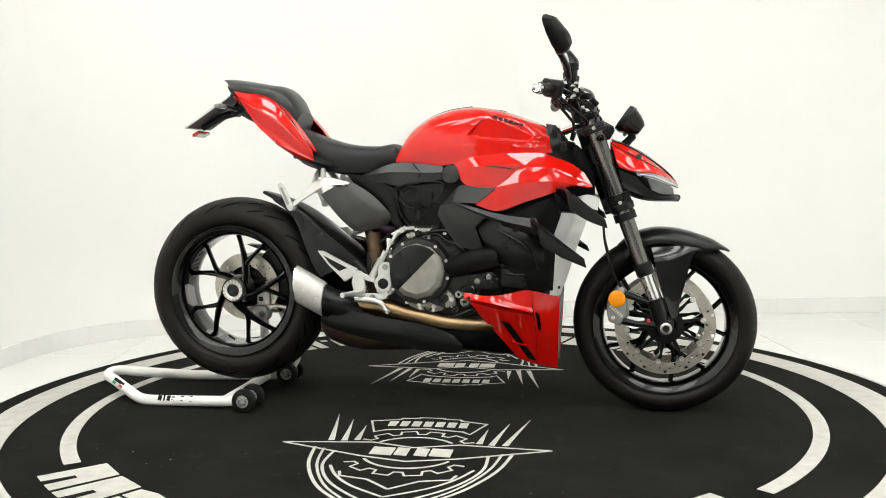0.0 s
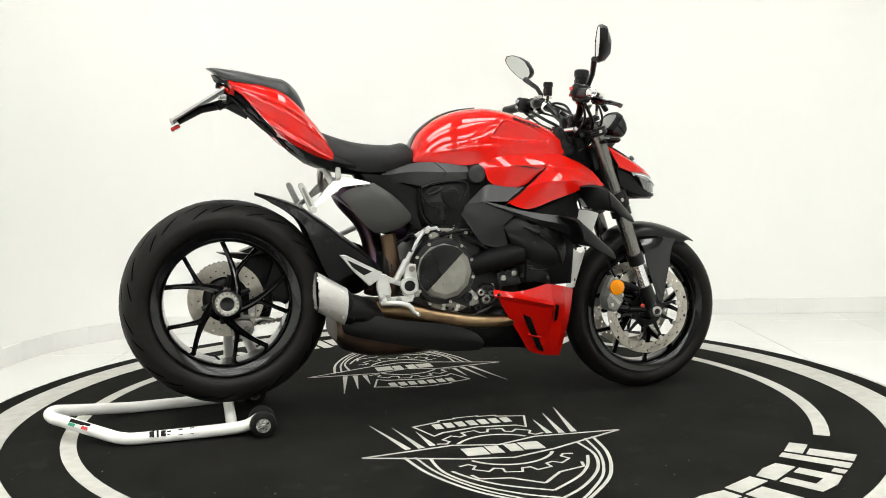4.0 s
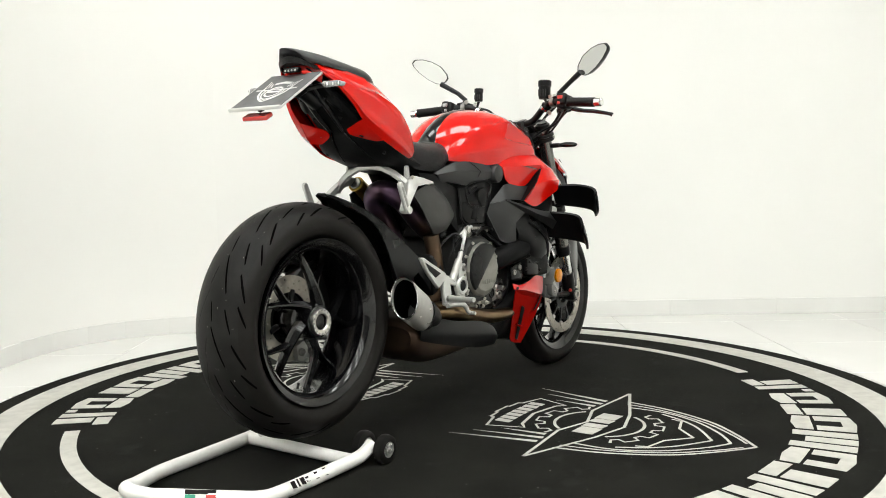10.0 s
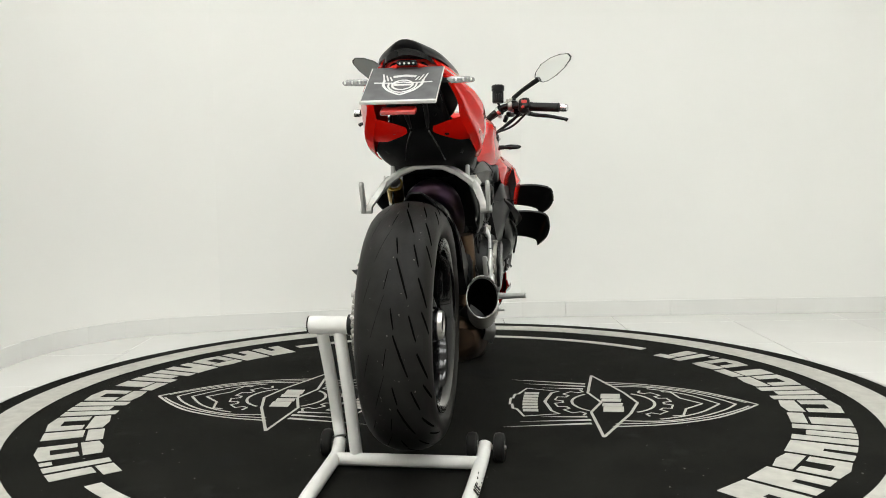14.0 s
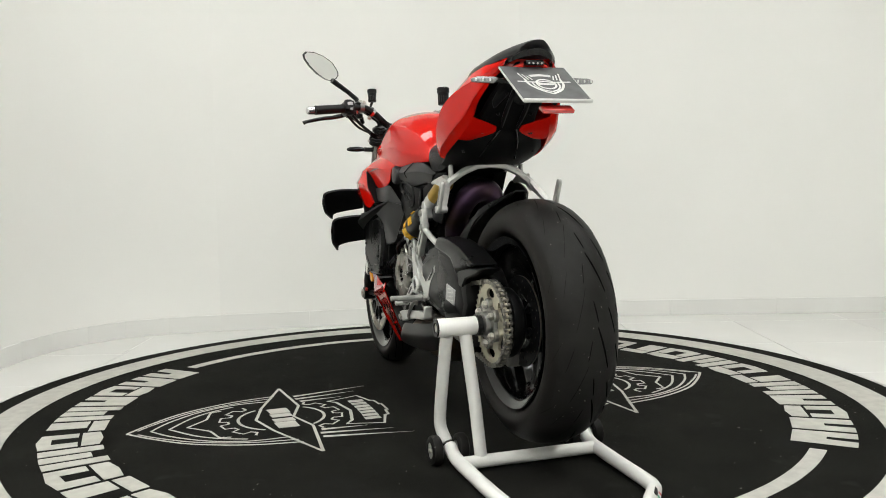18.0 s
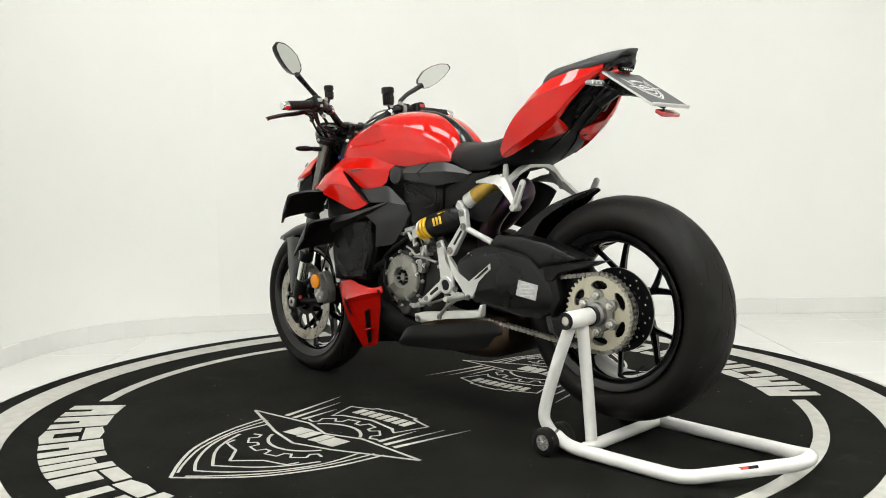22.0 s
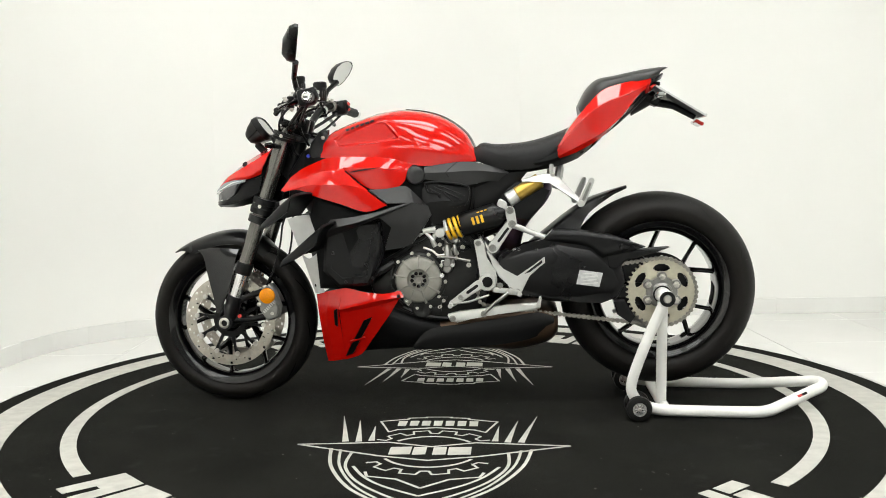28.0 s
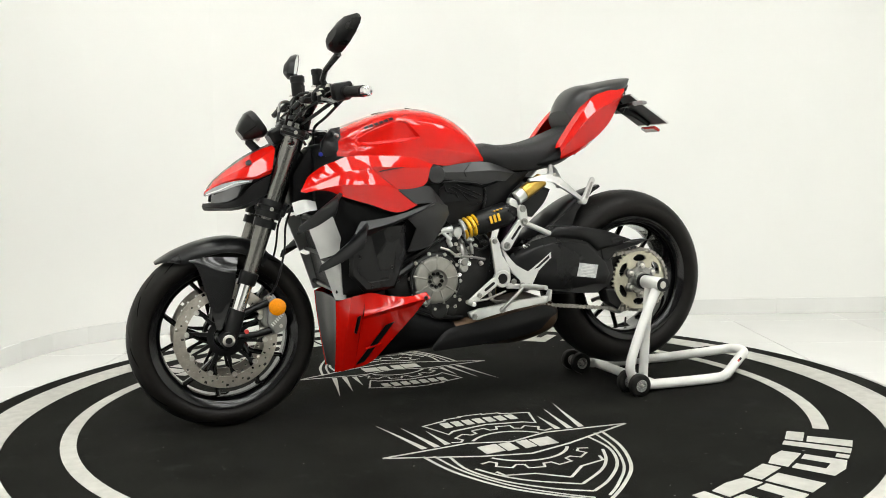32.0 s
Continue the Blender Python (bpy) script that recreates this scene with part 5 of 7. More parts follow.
    # black covers
    def cover_up(bm, s):
        top = [(-.238, .116, .797), (-.145, .126, .829), (-.081, .134, .834), (-.020, .145, .828), (.040, .150, .820)]
        crs = [(-.230, .124, .793), (-.150, .146, .803), (-.090, .154, .803), (-.032, .160, .800), (.045, .162, .800)]
        bot = [(-.200, .120, .766), (-.164, .130, .768), (-.100, .144, .757), (-.030, .152, .768), (.047, .156, .779)]
        return strips(bm, s, (top, crs, bot, [(x, y - .03, z) for x, y, z in bot]), 3, 2)
    def cover_lo(bm, s):
        top = [(-.113, .128, .744), (-.060, .138, .754), (-.018, .144, .762), (.025, .146, .764), (.052, .146, .745)]
        mid = [(-.108, .134, .700), (-.060, .150, .705), (-.018, .156, .705), (.020, .156, .702), (.050, .150, .698)]
        bot = [(-.095, .124, .660), (-.066, .132, .632), (-.020, .136, .630), (.018, .140, .632), (.040, .144, .668)]
        return strips(bm, s, (top, mid, bot, [(x, y - .03, z) for x, y, z in bot]), 3, 2)
    for s in (1, -1):
        fc = part("frame_cover", cover_up(B(), s), GREY_PLASTIC, bike, "dark grey creased plastic frame cover", 18)
        part("cover_seam", tube(B(), [(-.066, s * .137, .834), (-.045, s * .152, .815), (-.030, s * .1605, .800), (-.040, s * .156, .784)], .0015, 6), BLACK_SHADED, fc)
        part("airbox_cover", cover_lo(B(), s), BLACK_MATT, bike, "black ribbed airbox cover", 18)
        # dark lip that frames the airbox cover
        part("airbox_lip", tube(B(), [(x, s * y, z) for x, y, z in ((-.118, .130, .748), (-.116, .134, .70), (-.102, .126, .655), (-.068, .130, .624), (.02, .138, .622))], .004, 6, 4), BLACK_SATIN, bike)
    def trace(s, pts, y, r=.0032, loop=True):
        pts = pts + pts[:1] if loop else pts
        return tube(B(), [(x, s * (y + .25 * (z - .72) * (z < .72)), z) for x, z in pts], r, 8, 3)
    part("cover_rib", trace(-1, [(-.114, .752), (-.063, .768), (.030, .768), (.040, .742), (.019, .71), (.012, .676), (-.078, .690), (-.113, .728)], .1545), BLACK_SATIN, bike)
    part("cover_rib", trace(-1, [(-.096, .738), (-.076, .752), (-.046, .754), (-.064, .738), (-.090, .729)], .1555, .0028), BLACK_SATIN, bike)
    part("cover_boss", prism(B(), [(x, -.150 if z > .71 else -.146, z) for x, z in ((-.048, .737), (-.02, .748), (.0, .750), (.012, .73), (-.001, .704), (.005, .684), (-.02, .682), (-.039, .702), (-.048, .718))], (0, -.012, 0), .005, 2), BLACK_MATT, bike)
    part("cover_rib", trace(1, [(.040, .766), (-.01, .768), (-.102, .752), (-.103, .702), (-.068, .688), (-.022, .689), (-.003, .728), (.03, .736)], .1545), BLACK_SATIN, bike)
    for q in ([(-.003, .758), (-.091, .722)], [(.010, .752), (-.081, .710)], [(-.016, .738), (-.055, .700)], [(.023, .746), (-.009, .728)]):
        part("cover_rib", trace(1, q, .1552, .0022, False), BLACK_SATIN, bike)
    def rear_cover(bm, s):
        return panel(bm, [(x, s * y, z) for x, y, z in ((-.30, .10, .80), (-.238, .115, .795), (-.12, .125, .745), (-.12, .12, .66), (-.10, .115, .60), (-.17, .11, .66), (-.25, .105, .74))], .04, .01, .004)
    both("subframe_cover", rear_cover, BLACK_MATT)
    def knob(bm, s):
        return lathe(bm, [(s * .12, 0), (s * .12, .031), (s * .164, .031), (s * .170, .028), (s * .172, .022), (s * .174, 0)], (.07, 0, .793), (0, 1, 0), 32)
    both("frame_plug", knob, GREY_PLASTIC, "round dark grey frame plug")
    def vpan(bm, s):
        up = [(.036, .152, .694), (.070, .166, .730), (.103, .178, .757), (.160, .190, .750), (.222, .197, .747)]
        rid = [(.040, .160, .684), (.060, .176, .694), (.082, .190, .703), (.120, .200, .702), (.160, .206, .702)]
        strips(bm, s, (up, rid))
        leg = [(.030, .158, .692), (.060, .176, .698), (.090, .191, .703), (.140, .202, .682), (.190, .208, .660)]
        out = [(.022, .150, .664), (.046, .156, .626), (.070, .160, .592), (.098, .164, .562), (.175, .174, .548)]
        mid = [(.026, .156, .678), (.056, .170, .655), (.088, .182, .640), (.118, .188, .625), (.150, .190, .622)]
        strips(bm, s, (leg, mid, out))
        return strips(bm, s, (out, [(x, y - .035, z) for x, y, z in out]), 4, 1)
    for s in (1, -1):
        part("side_cover", vpan(B(), s), GREY_PLASTIC, bike, "angular dark grey V-shaped side cover", 20)
    def duct(bm, s):
        a = [(.082, .192, .706), (.160, .212, .685), (.240, .222, .665), (.310, .226, .655), (.345, .224, .652)]
        m = [(.086, .194, .700), (.165, .220, .672), (.245, .233, .645), (.318, .240, .628), (.372, .236, .612)]
        b = [(.090, .188, .695), (.168, .205, .662), (.248, .214, .632), (.320, .216, .606), (.380, .212, .585)]
        return strips(bm, s, (a, m, b))
    for s in (1, -1):
        part("air_duct_blade", duct(B(), s), GREY_PLASTIC, bike, "", 20)
    def flank(bm, s):
        return panel(bm, [(x, s * y, z) for x, y, z in ((.19, .165, .66), (.26, .195, .675), (.40, .20, .735), (.42, .19, .66), (.405, .185, .56), (.395, .18, .42), (.30, .165, .415), (.22, .16, .43), (.175, .16, .55))], .06, .02, .012, .008, .04)
    both("radiator_flank", flank, BLACK_SHADED, "black side duct beside the radiator")
    def flank_detail(bm, s):
        rows = [[(.150, .172, .628), (.165, .184, .600), (.178, .184, .572), (.190, .170, .548)],
                [(.213, .190, .652), (.222, .206, .602), (.218, .204, .556), (.230, .186, .512)],
                [(.270, .196, .646), (.272, .212, .596), (.268, .212, .545), (.275, .194, .490)],
                [(.318, .196, .640), (.318, .214, .588), (.318, .214, .535), (.322, .196, .482)],
                [(.352, .188, .618), (.362, .200, .572), (.364, .200, .522), (.366, .186, .474)],
                [(.372, .170, .610), (.384, .172, .565), (.386, .172, .515), (.384, .165, .470)]]
        return grid(bm, [[(x, s * y, z) for x, y, z in q] for q in rows], 4, 4, thick=.006)
    part("flank_moulding", flank_detail(B(), -1), BLACK_SATIN, bike)
    part("flank_moulding", panel(B(), [(.185, .182, .645), (.30, .198, .636), (.372, .198, .600), (.380, .196, .480), (.330, .190, .425), (.225, .180, .430), (.185, .178, .54)], .02, .010, .010), BLACK_SATIN, bike)
    part("flank_inset", panel(B(), [(.212, .195, .622), (.345, .2065, .600), (.352, .205, .490), (.315, .202, .455), (.235, .193, .462)], .008, .004, -.004), BLACK_MATT, bike)
    part("flank_ridge", tube(B(), [(.216, -.205, .618), (.255, -.213, .600), (.300, -.216, .572), (.335, -.214, .535), (.352, -.206, .488)], [.004, .007, .008, .006, .003], 8, 4), BLACK_SATIN, bike)
    part("flank_duct", tube(B(), [(.030, -.128, .478), (.085, -.146, .496), (.150, -.160, .514), (.225, -.168, .528)], [.030, .036, .040, .038], 16, 4), BLACK_SHADED, bike, "broad black coolant duct")
    brk = part("flank_bracket", prism(B(), side([(.131, .464), (.202, .481), (.217, .427), (.141, .421)], -.172), (0, -.006, 0), .003, 2), BLACK_SATIN, bike, "black bracket plate with two screws")
    for x, z in ((.153, .448), (.191, .462)):
        part("bracket_boss", lathe(B(), [(0, .010), (-.004, .0095), (-.005, .006), (-.002, .005), (-.002, 0)], (x, -.178, z), (0, 1, 0), 16), DARK_STEEL, brk)
    part("flank_box", prism(B(), side([(.231, .490), (.312, .485), (.318, .424), (.230, .432)], -.172), (0, -.016, 0), .006, 2), BLACK_MATT, bike)
    part("box_rib", tube(B(), [(.240, -.188, .476), (.275, -.190, .470), (.308, -.189, .472)], .003, 6), BLACK_SATIN, bike)
    for s in (1, -1):
        bolts([(.236, s * .192, .500), (.345, s * .206, .540), (.305, s * .196, .443), (.215, s * .19, .455)], (0, s, 0), bike, .0055, .005, BLACK_SATIN, "flank_screw")
    def rad_up(bm, s):
        return strips(bm, s, ([(.425, .188, .668), (.460, .184, .664), (.505, .166, .652)], [(.402, .192, .602), (.440, .188, .594), (.480, .165, .585)], [(.398, .184, .560), (.432, .180, .545), (.462, .160, .535)]), 4, 3)
    def rad_lo(bm, s):
        return strips(bm, s, ([(.394, .184, .545), (.430, .182, .520), (.460, .158, .530)], [(.388, .178, .470), (.418, .174, .465), (.440, .158, .47)], [(.384, .170, .405), (.404, .168, .402), (.418, .158, .402)]), 4, 3)
    def rad_top(bm, s):
        return strips(bm, s, ([(.470, .150, .715), (.505, .145, .722), (.540, .130, .712)], [(.468, .165, .690), (.500, .160, .685), (.535, .145, .672)]), 4, 3)
    for s in (1, -1):
        for f in (rad_up, rad_lo, rad_top):
            part("radiator_shroud", f(B(), s), SILVER_TRIM, bike, "silver radiator side shroud", 24)
    bm = B()
    prism(bm, [(.455, -.17, .665), (.455, .17, .665), (.40, .16, .415), (.40, -.16, .415)], (-.04, 0, .009), .004)
    part("radiator", bm, RADIATOR, bike, "dark finned radiator core")
    bm = B()
    for z in (.66, .545, .43):
        x = .40 + (z - .415) * .22
        box(bm, (x + .004, 0, z), (.02, .34, .014), .003)
    part("radiator_frame", bm, BLACK_SATIN, bike)
    # winglets: a blade and its end plate
    def wing_u(bm, s):
        return grid(bm, [[(x, s * y, z) for x, y, z in q] for q in
                         [[(.395, .188, .740), (.425, .195, .710), (.455, .190, .672)],
                          [(.424, .275, .744), (.465, .268, .708), (.510, .248, .662)],
                          [(.446, .338, .732), (.492, .318, .698), (.548, .286, .650)],
                          [(.450, .350, .706), (.500, .331, .670), (.557, .296, .637)],
                          [(.455, .350, .684), (.505, .331, .650), (.562, .297, .625)]]], 4, 5, thick=.008)
    both("upper_winglet", wing_u, BLACK_MATT, "matt black upper winglet")
    def wing_l(bm, s):
        return grid(bm, [[(x, s * y, z) for x, y, z in q] for q in
                         [[(.320, .190, .648), (.358, .200, .605), (.395, .190, .555)],
                          [(.338, .265, .646), (.388, .262, .600), (.442, .248, .544)],
                          [(.356, .324, .634), (.414, .310, .588), (.486, .282, .530)],
                          [(.362, .336, .604), (.421, .322, .560), (.495, .290, .518)],
                          [(.369, .336, .578), (.428, .322, .540), (.500, .291, .505)]]], 4, 5, thick=.008)
    both("lower_winglet", wing_l, BLACK_MATT, "matt black lower winglet")
    # belly pan
    def yb(x, z):
        return .165 + .0068 * (x - .16) + .555 * (z - .325)
    def on(pts, d=0.0):
        return [(x, yb(x, z) + d, z) for x, z in pts]
    def belly(bm, s):
        top = [(.114 if s < 0 else .124, .196, .414), (.180, .188, .402), (.244, .184, .407), (.300, .180, .420), (.322, .177, .420)]
        rid = [(.112, .202, .395), (.180, .204, .386), (.244, .198, .372), (.300, .192, .358), (.332, .186, .350)]
        strips(bm, s, (top, rid))
        under = on([(.128, .388), (.186, .368), (.246, .355), (.300, .343), (.334, .338)], -.004)
        low = on([(.160, .336), (.200, .283), (.238, .232), (.279, .180), (.338, .158)], -.002)
        strips(bm, s, (rid, under, low))
        f0 = [(.320, .178, .420), (.335, .178, .345), (.337, .141, .280), (.337, .073, .158)]
        f1 = [(.370, .176, .410), (.378, .166, .335), (.382, .134, .260), (.376, .076, .152)]
        f2 = [(.415, .152, .396), (.412, .140, .330), (.408, .112, .250), (.402, .062, .148)]
        return strips(bm, s, (f0, f1, f2))
    for s in (1, -1):
        pan = part("belly_pan", belly(B(), s), RED, bike, "glossy red creased belly pan half", 20)
        for pts in ([(.340, .352), (.352, .345), (.356, .292), (.347, .284), (.342, .32)], [(.224, .321), (.254, .309), (.336, .170), (.308, .180)]):
            bm = prism(B(), [(x, s * (yb(x, z) + (.004 if x < .335 else .002)), z) for x, z in pts], (0, s * .002, 0), 0)
            part("belly_slot", bm, BLACK_MATT, pan)
        part("belly_bar", tube(B(), [(x, s * y, z) for x, y, z in on([(.258, .244), (.310, .228)], .0035)], .0042, 8), RED, pan)
        bolts([(.128, s * .2045, .396)], (0, s, 0), pan, .005, .003, BLACK_SATIN, "belly_screw")
    part("belly_front", grid(B(), [[(.398, 0, .398), (.398, .08, .398), (.408, .148, .394)], [(.396, 0, .32), (.396, .07, .32), (.406, .136, .326)], [(.392, 0, .24), (.394, .06, .24), (.402, .108, .25)], [(.388, 0, .154), (.390, .035, .152), (.396, .058, .152)]], 3, 3, mirror=True, thick=.004), BLACK_MATT, bike, "dark closed front of the belly pan")
    rows = [[(-.02, 0, .30), (-.02, .08, .30), (-.02, .13, .28), (-.02, .12, .23), (-.02, .06, .205)],
            [(.12, 0, .34), (.12, .1, .34), (.12, .15, .30), (.12, .13, .23), (.12, .06, .195)],
            [(.25, 0, .39), (.25, .10, .39), (.25, .15, .35), (.25, .10, .24), (.25, .05, .185)],
            [(.36, 0, .39), (.36, .10, .39), (.36, .13, .36), (.36, .075, .23), (.36, .04, .17)],
            [(.384, 0, .38), (.384, .10, .38), (.384, .115, .35), (.384, .07, .24), (.384, .03, .17)]]
    part("belly_tray", closed_loft(B(), rows, 3, 3), BLACK_SHADED, bike, "black lower belly tray")


def engine():
    # frame and airbox behind the covers
    rows = [[(-.22, 0, .80), (-.22, .06, .80), (-.22, .09, .78), (-.22, .09, .72), (-.22, .05, .70)],
            [(-.10, 0, .83), (-.10, .08, .83), (-.10, .115, .79), (-.10, .11, .64), (-.10, .06, .60)],
            [(.05, 0, .83), (.05, .1, .83), (.05, .14, .79), (.05, .13, .58), (.05, .07, .55)],
            [(.22, 0, .85), (.22, .1, .85), (.22, .165, .80), (.22, .16, .56), (.22, .07, .53)],
            [(.38, 0, .90), (.38, .1, .89), (.38, .165, .80), (.38, .16, .64), (.38, .07, .60)],
            [(.46, 0, .89), (.46, .07, .88), (.46, .11, .80), (.46, .10, .70), (.46, .05, .68)]]
    part("main_frame", closed_loft(B(), rows, 4, 3), BLACK_SHADED, bike, "black cast frame and airbox")
    bm = B()
    prism(bm, side([(-.14, .56), (-.17, .46), (-.16, .36), (-.10, .30), (.10, .29), (.2, .33), (.24, .42), (.20, .52), (.10, .60), (-.02, .66), (-.10, .62)], -.125), (0, .25, 0), .02, 2)
    prism(bm, side([(-.02, .62), (.02, .70), (-.10, .72), (-.15, .58)], -.085), (0, .17, 0), .01)
    prism(bm, side([(.18, .36), (.36, .38), (.37, .55), (.20, .56)], -.10), (0, .20, 0), .012)
    part("engine_block", bm, ENGINE_BLACK, bike, "black V-twin engine block")
    bm = B()
    for z in np.arange(.585, .70, .016):
        prism(bm, side([(-.14 + (z - .58) * .3, z), (.01 + (z - .58) * .2, z + .02), (.01 + (z - .58) * .2, z + .024), (-.14 + (z - .58) * .3, z + .004)], -.098), (0, .196, 0), 0)
    part("cylinder_fins", bm, ENGINE_BLACK, bike)
    # clutch cover on the right
    c = (-.047, 0, .478)
    bm = lathe(B(), [(-.11, .112), (-.155, .110), (-.164, .105), (-.166, .097), (-.166, 0)], c, (0, 1, 0), 56)
    prism(bm, side([(-.10, .40), (.0, .37), (.05, .345), (.045, .39), (-.02, .42)], -.125), (0, -.03, 0), .006)
    part("clutch_housing", bm, ENGINE_BLACK, bike, "black clutch housing")
    bm = lathe(B(), [(-.164, .092), (-.176, .091), (-.180, .087), (-.187, .072), (-.187, 0)], c, (0, 1, 0), 12)
    cov = part("clutch_cover", bm, ENGINE_GREY, bike, "faceted grey and black clutch cover", 14)
    bm = B()
    pts = [(c[0] + .089 * math.cos(radians(a)), -.176, c[2] + .089 * math.sin(radians(a))) for a in range(45, 226, 15)]
    prism(bm, pts, (0, -.0135, 0), .005, 2)
    part("cover_inlay", bm, BLACK_SATIN, cov, "black half of the cover")
    bm = B()
    for i in range(6):
        box(bm, (c[0] - .018 + i * .014, -.1878, c[2] - .040), (.009, .003, .013), 0)
    part("cover_marking", bm, ENGINE_GREY, cov)
    bolts([(c[0] + .102 * math.cos(radians(20 + i * 360 / 11)), -.164, c[2] + .102 * math.sin(radians(20 + i * 360 / 11))) for i in range(11) if i not in (2, 7, 9)], (0, -1, 0), bike, r=.0045)
    bolts([(x, -.13, z) for x, z in ((.0, .62), (.04, .60), (.10, .40), (.13, .42), (.02, .35), (.06, .36), (-.08, .34))], (0, -1, 0), bike, h=.009)
    for x, z, r in ((.045, .375, .02), (.075, .35, .014), (-.02, .355, .016), (.11, .40, .03)):
        part("engine_plug", lathe(B(), [(-.11, r), (-.14, r), (-.146, r * .8), (-.146, r * .5), (-.135, r * .45), (-.135, 0)], (x, 0, z), (0, 1, 0), 20), ENGINE_BLACK, bike)
    # grey crankcase below the clutch
    case = part("crankcase_lower", prism(B(), side([(-.101, .412), (-.045, .380), (.022, .386), (.050, .418), (.073, .391), (.077, .363), (.021, .350), (-.046, .361), (-.103, .388)], -.132), (0, -.022, 0), .005, 2), ENGINE_GREY, bike, "grey lower crankcase with screws")
    for x, z in ((-.091, .390), (-.046, .367), (.003, .360), (.064, .384)):
        part("case_screw", bolt(B(), (x, -.154, z), (0, -1, 0), .0058, .007), STEEL, case)
    part("case_window", lathe(B(), [(0, .017), (-.004, .0165), (-.005, .013), (-.002, .012), (-.002, 0)], (.036, -.154, .388), (0, 1, 0), 22), BLACK_SATIN, case, "round oil sight window")
    # alternator cover on the left
    c = (.069, 0, .443)
    bm = lathe(B(), [(.10, .096), (.13, .094), (.136, .090), (.139, .082), (.139, .070)], c, (0, 1, 0), 56)
    part("alternator_housing", bm, ENGINE_BLACK, bike)
    bm = lathe(B(), [(.12, .080), (.143, .079), (.150, .075), (.153, .068), (.154, .037), (.150, .034), (.140, .032), (.138, .012), (.146, .010), (.146, 0)], c, (0, 1, 0), 56)
    alt = part("alternator_cover", bm, ENGINE_GREY, bike, "ribbed grey alternator cover")
    for i in range(9):
        a = radians(40 * i + 12)
        p0 = Vector((c[0] + .036 * math.cos(a), .154, c[2] + .036 * math.sin(a)))
        p1 = Vector((c[0] + .083 * math.cos(a), .147, c[2] + .083 * math.sin(a)))
        part("cover_rib", tube(B(), [p0, p1], [.0035, .0045], 8), ENGINE_GREY, alt)
    bm = B()
    for i in range(9):
        a = radians(40 * i + 30)
        bolt(bm, (c[0] + .022 * math.cos(a), .139, c[2] + .022 * math.sin(a)), (0, 1, 0), .005, .010)
    part("cover_recess_bolts", bm, BLACK_SATIN, alt)
    bolts([(c[0] + .090 * math.cos(radians(36 * i + 5)), .134, c[2] + .090 * math.sin(radians(36 * i + 5))) for i in range(10)], (0, 1, 0), bike, h=.008)
    bolts([(x, .128, z) for x, z in ((-.03, .50), (-.06, .53), (-.08, .55), (-.02, .545), (-.10, .49), (.0, .35), (.05, .335), (-.05, .36))], (0, 1, 0), bike, r=.0065, h=.012)
    bm = lathe(B(), [(.09, .035), (.14, .034), (.145, .028), (.145, .012), (.138, 0)], (.06, 0, .345), (0, 1, 0), 28)
    lathe(bm, [(.09, .022), (.135, .022), (.138, .016), (.138, 0)], (.015, 0, .34), (0, 1, 0), 24)
    part("pump_cover", bm, ENGINE_BLACK, bike, "small round dark pump cover")
    # starter, hoses and fittings on the left
    bm = B()
    tube(bm, [(-.03, .12, .565), (-.03, .14, .53), (-.035, .145, .49)], [.013, .012, .010], 12, 3)
    rod(bm, (-.03, .14, .50), (-.03, .158, .50), .013, 14)
    box(bm, (-.045, .13, .575), (.05, .03, .02), .004, (0, 15, 0))
    rod(bm, (-.02, .12, .60), (-.065, .14, .565), .009, 12)
    part("gear_sensor", bm, DARK_STEEL, bike)
    for s in (1, -1):
        for pts, rr in (([(.19, .12, .50), (.12, .145, .54), (.06, .13, .58), (.0, .125, .60), (-.08, .12, .58)], .008),
                        ([(-.12, .11, .60), (-.14, .12, .54), (-.13, .125, .47), (-.12, .12, .42)], .005),
                        ([(.13, .13, .35), (.05, .135, .32), (-.03, .13, .31)], .007),
                        ([(.30, .15, .44), (.22, .15, .46), (.15, .14, .50)], .014),
                        ([(.02, .13, .63), (-.02, .14, .60), (-.08, .13, .61), (-.13, .12, .57)], .006)):
            part("engine_hose", tube(B(), [(x, s * y, z) for x, y, z in pts], rr, 8, 5), BLACK_SATIN, bike)
    bm = B()
    tube(bm, [(-.02, -.125, .645), (-.03, -.135, .64), (-.035, -.14, .66)], .007, 8)
    rod(bm, (-.045, -.14, .645), (-.045, -.14, .685), .012, 14)
    rod(bm, (-.045, -.14, .68), (-.045, -.14, .69), .017, 14)
    part("breather", bm, BLACK_SATIN, bike)

    # grey sump casting and small fittings on both sides
    for s in (1, -1):
        bm = B()
        x0 = -.045 if s < 0 else .03
        prism(bm, side([(x0 - .06, .385), (x0 - .03, .352), (x0 + .03, .335), (x0 + .075, .345), (x0 + .09, .375), (x0 + .05, .39), (x0, .378)], s * .115), (0, s * .026, 0), .006, 2)
        part("sump_casting", bm, ENGINE_GREY if s < 0 else ENGINE_BLACK, bike)
        bolts([(x0 - .045, s * .142, .372), (x0 + .0, s * .142, .352), (x0 + .045, s * .142, .347), (x0 + .08, s * .142, .372)], (0, s, 0), bike, .005, .006, STEEL, "sump_bolt")
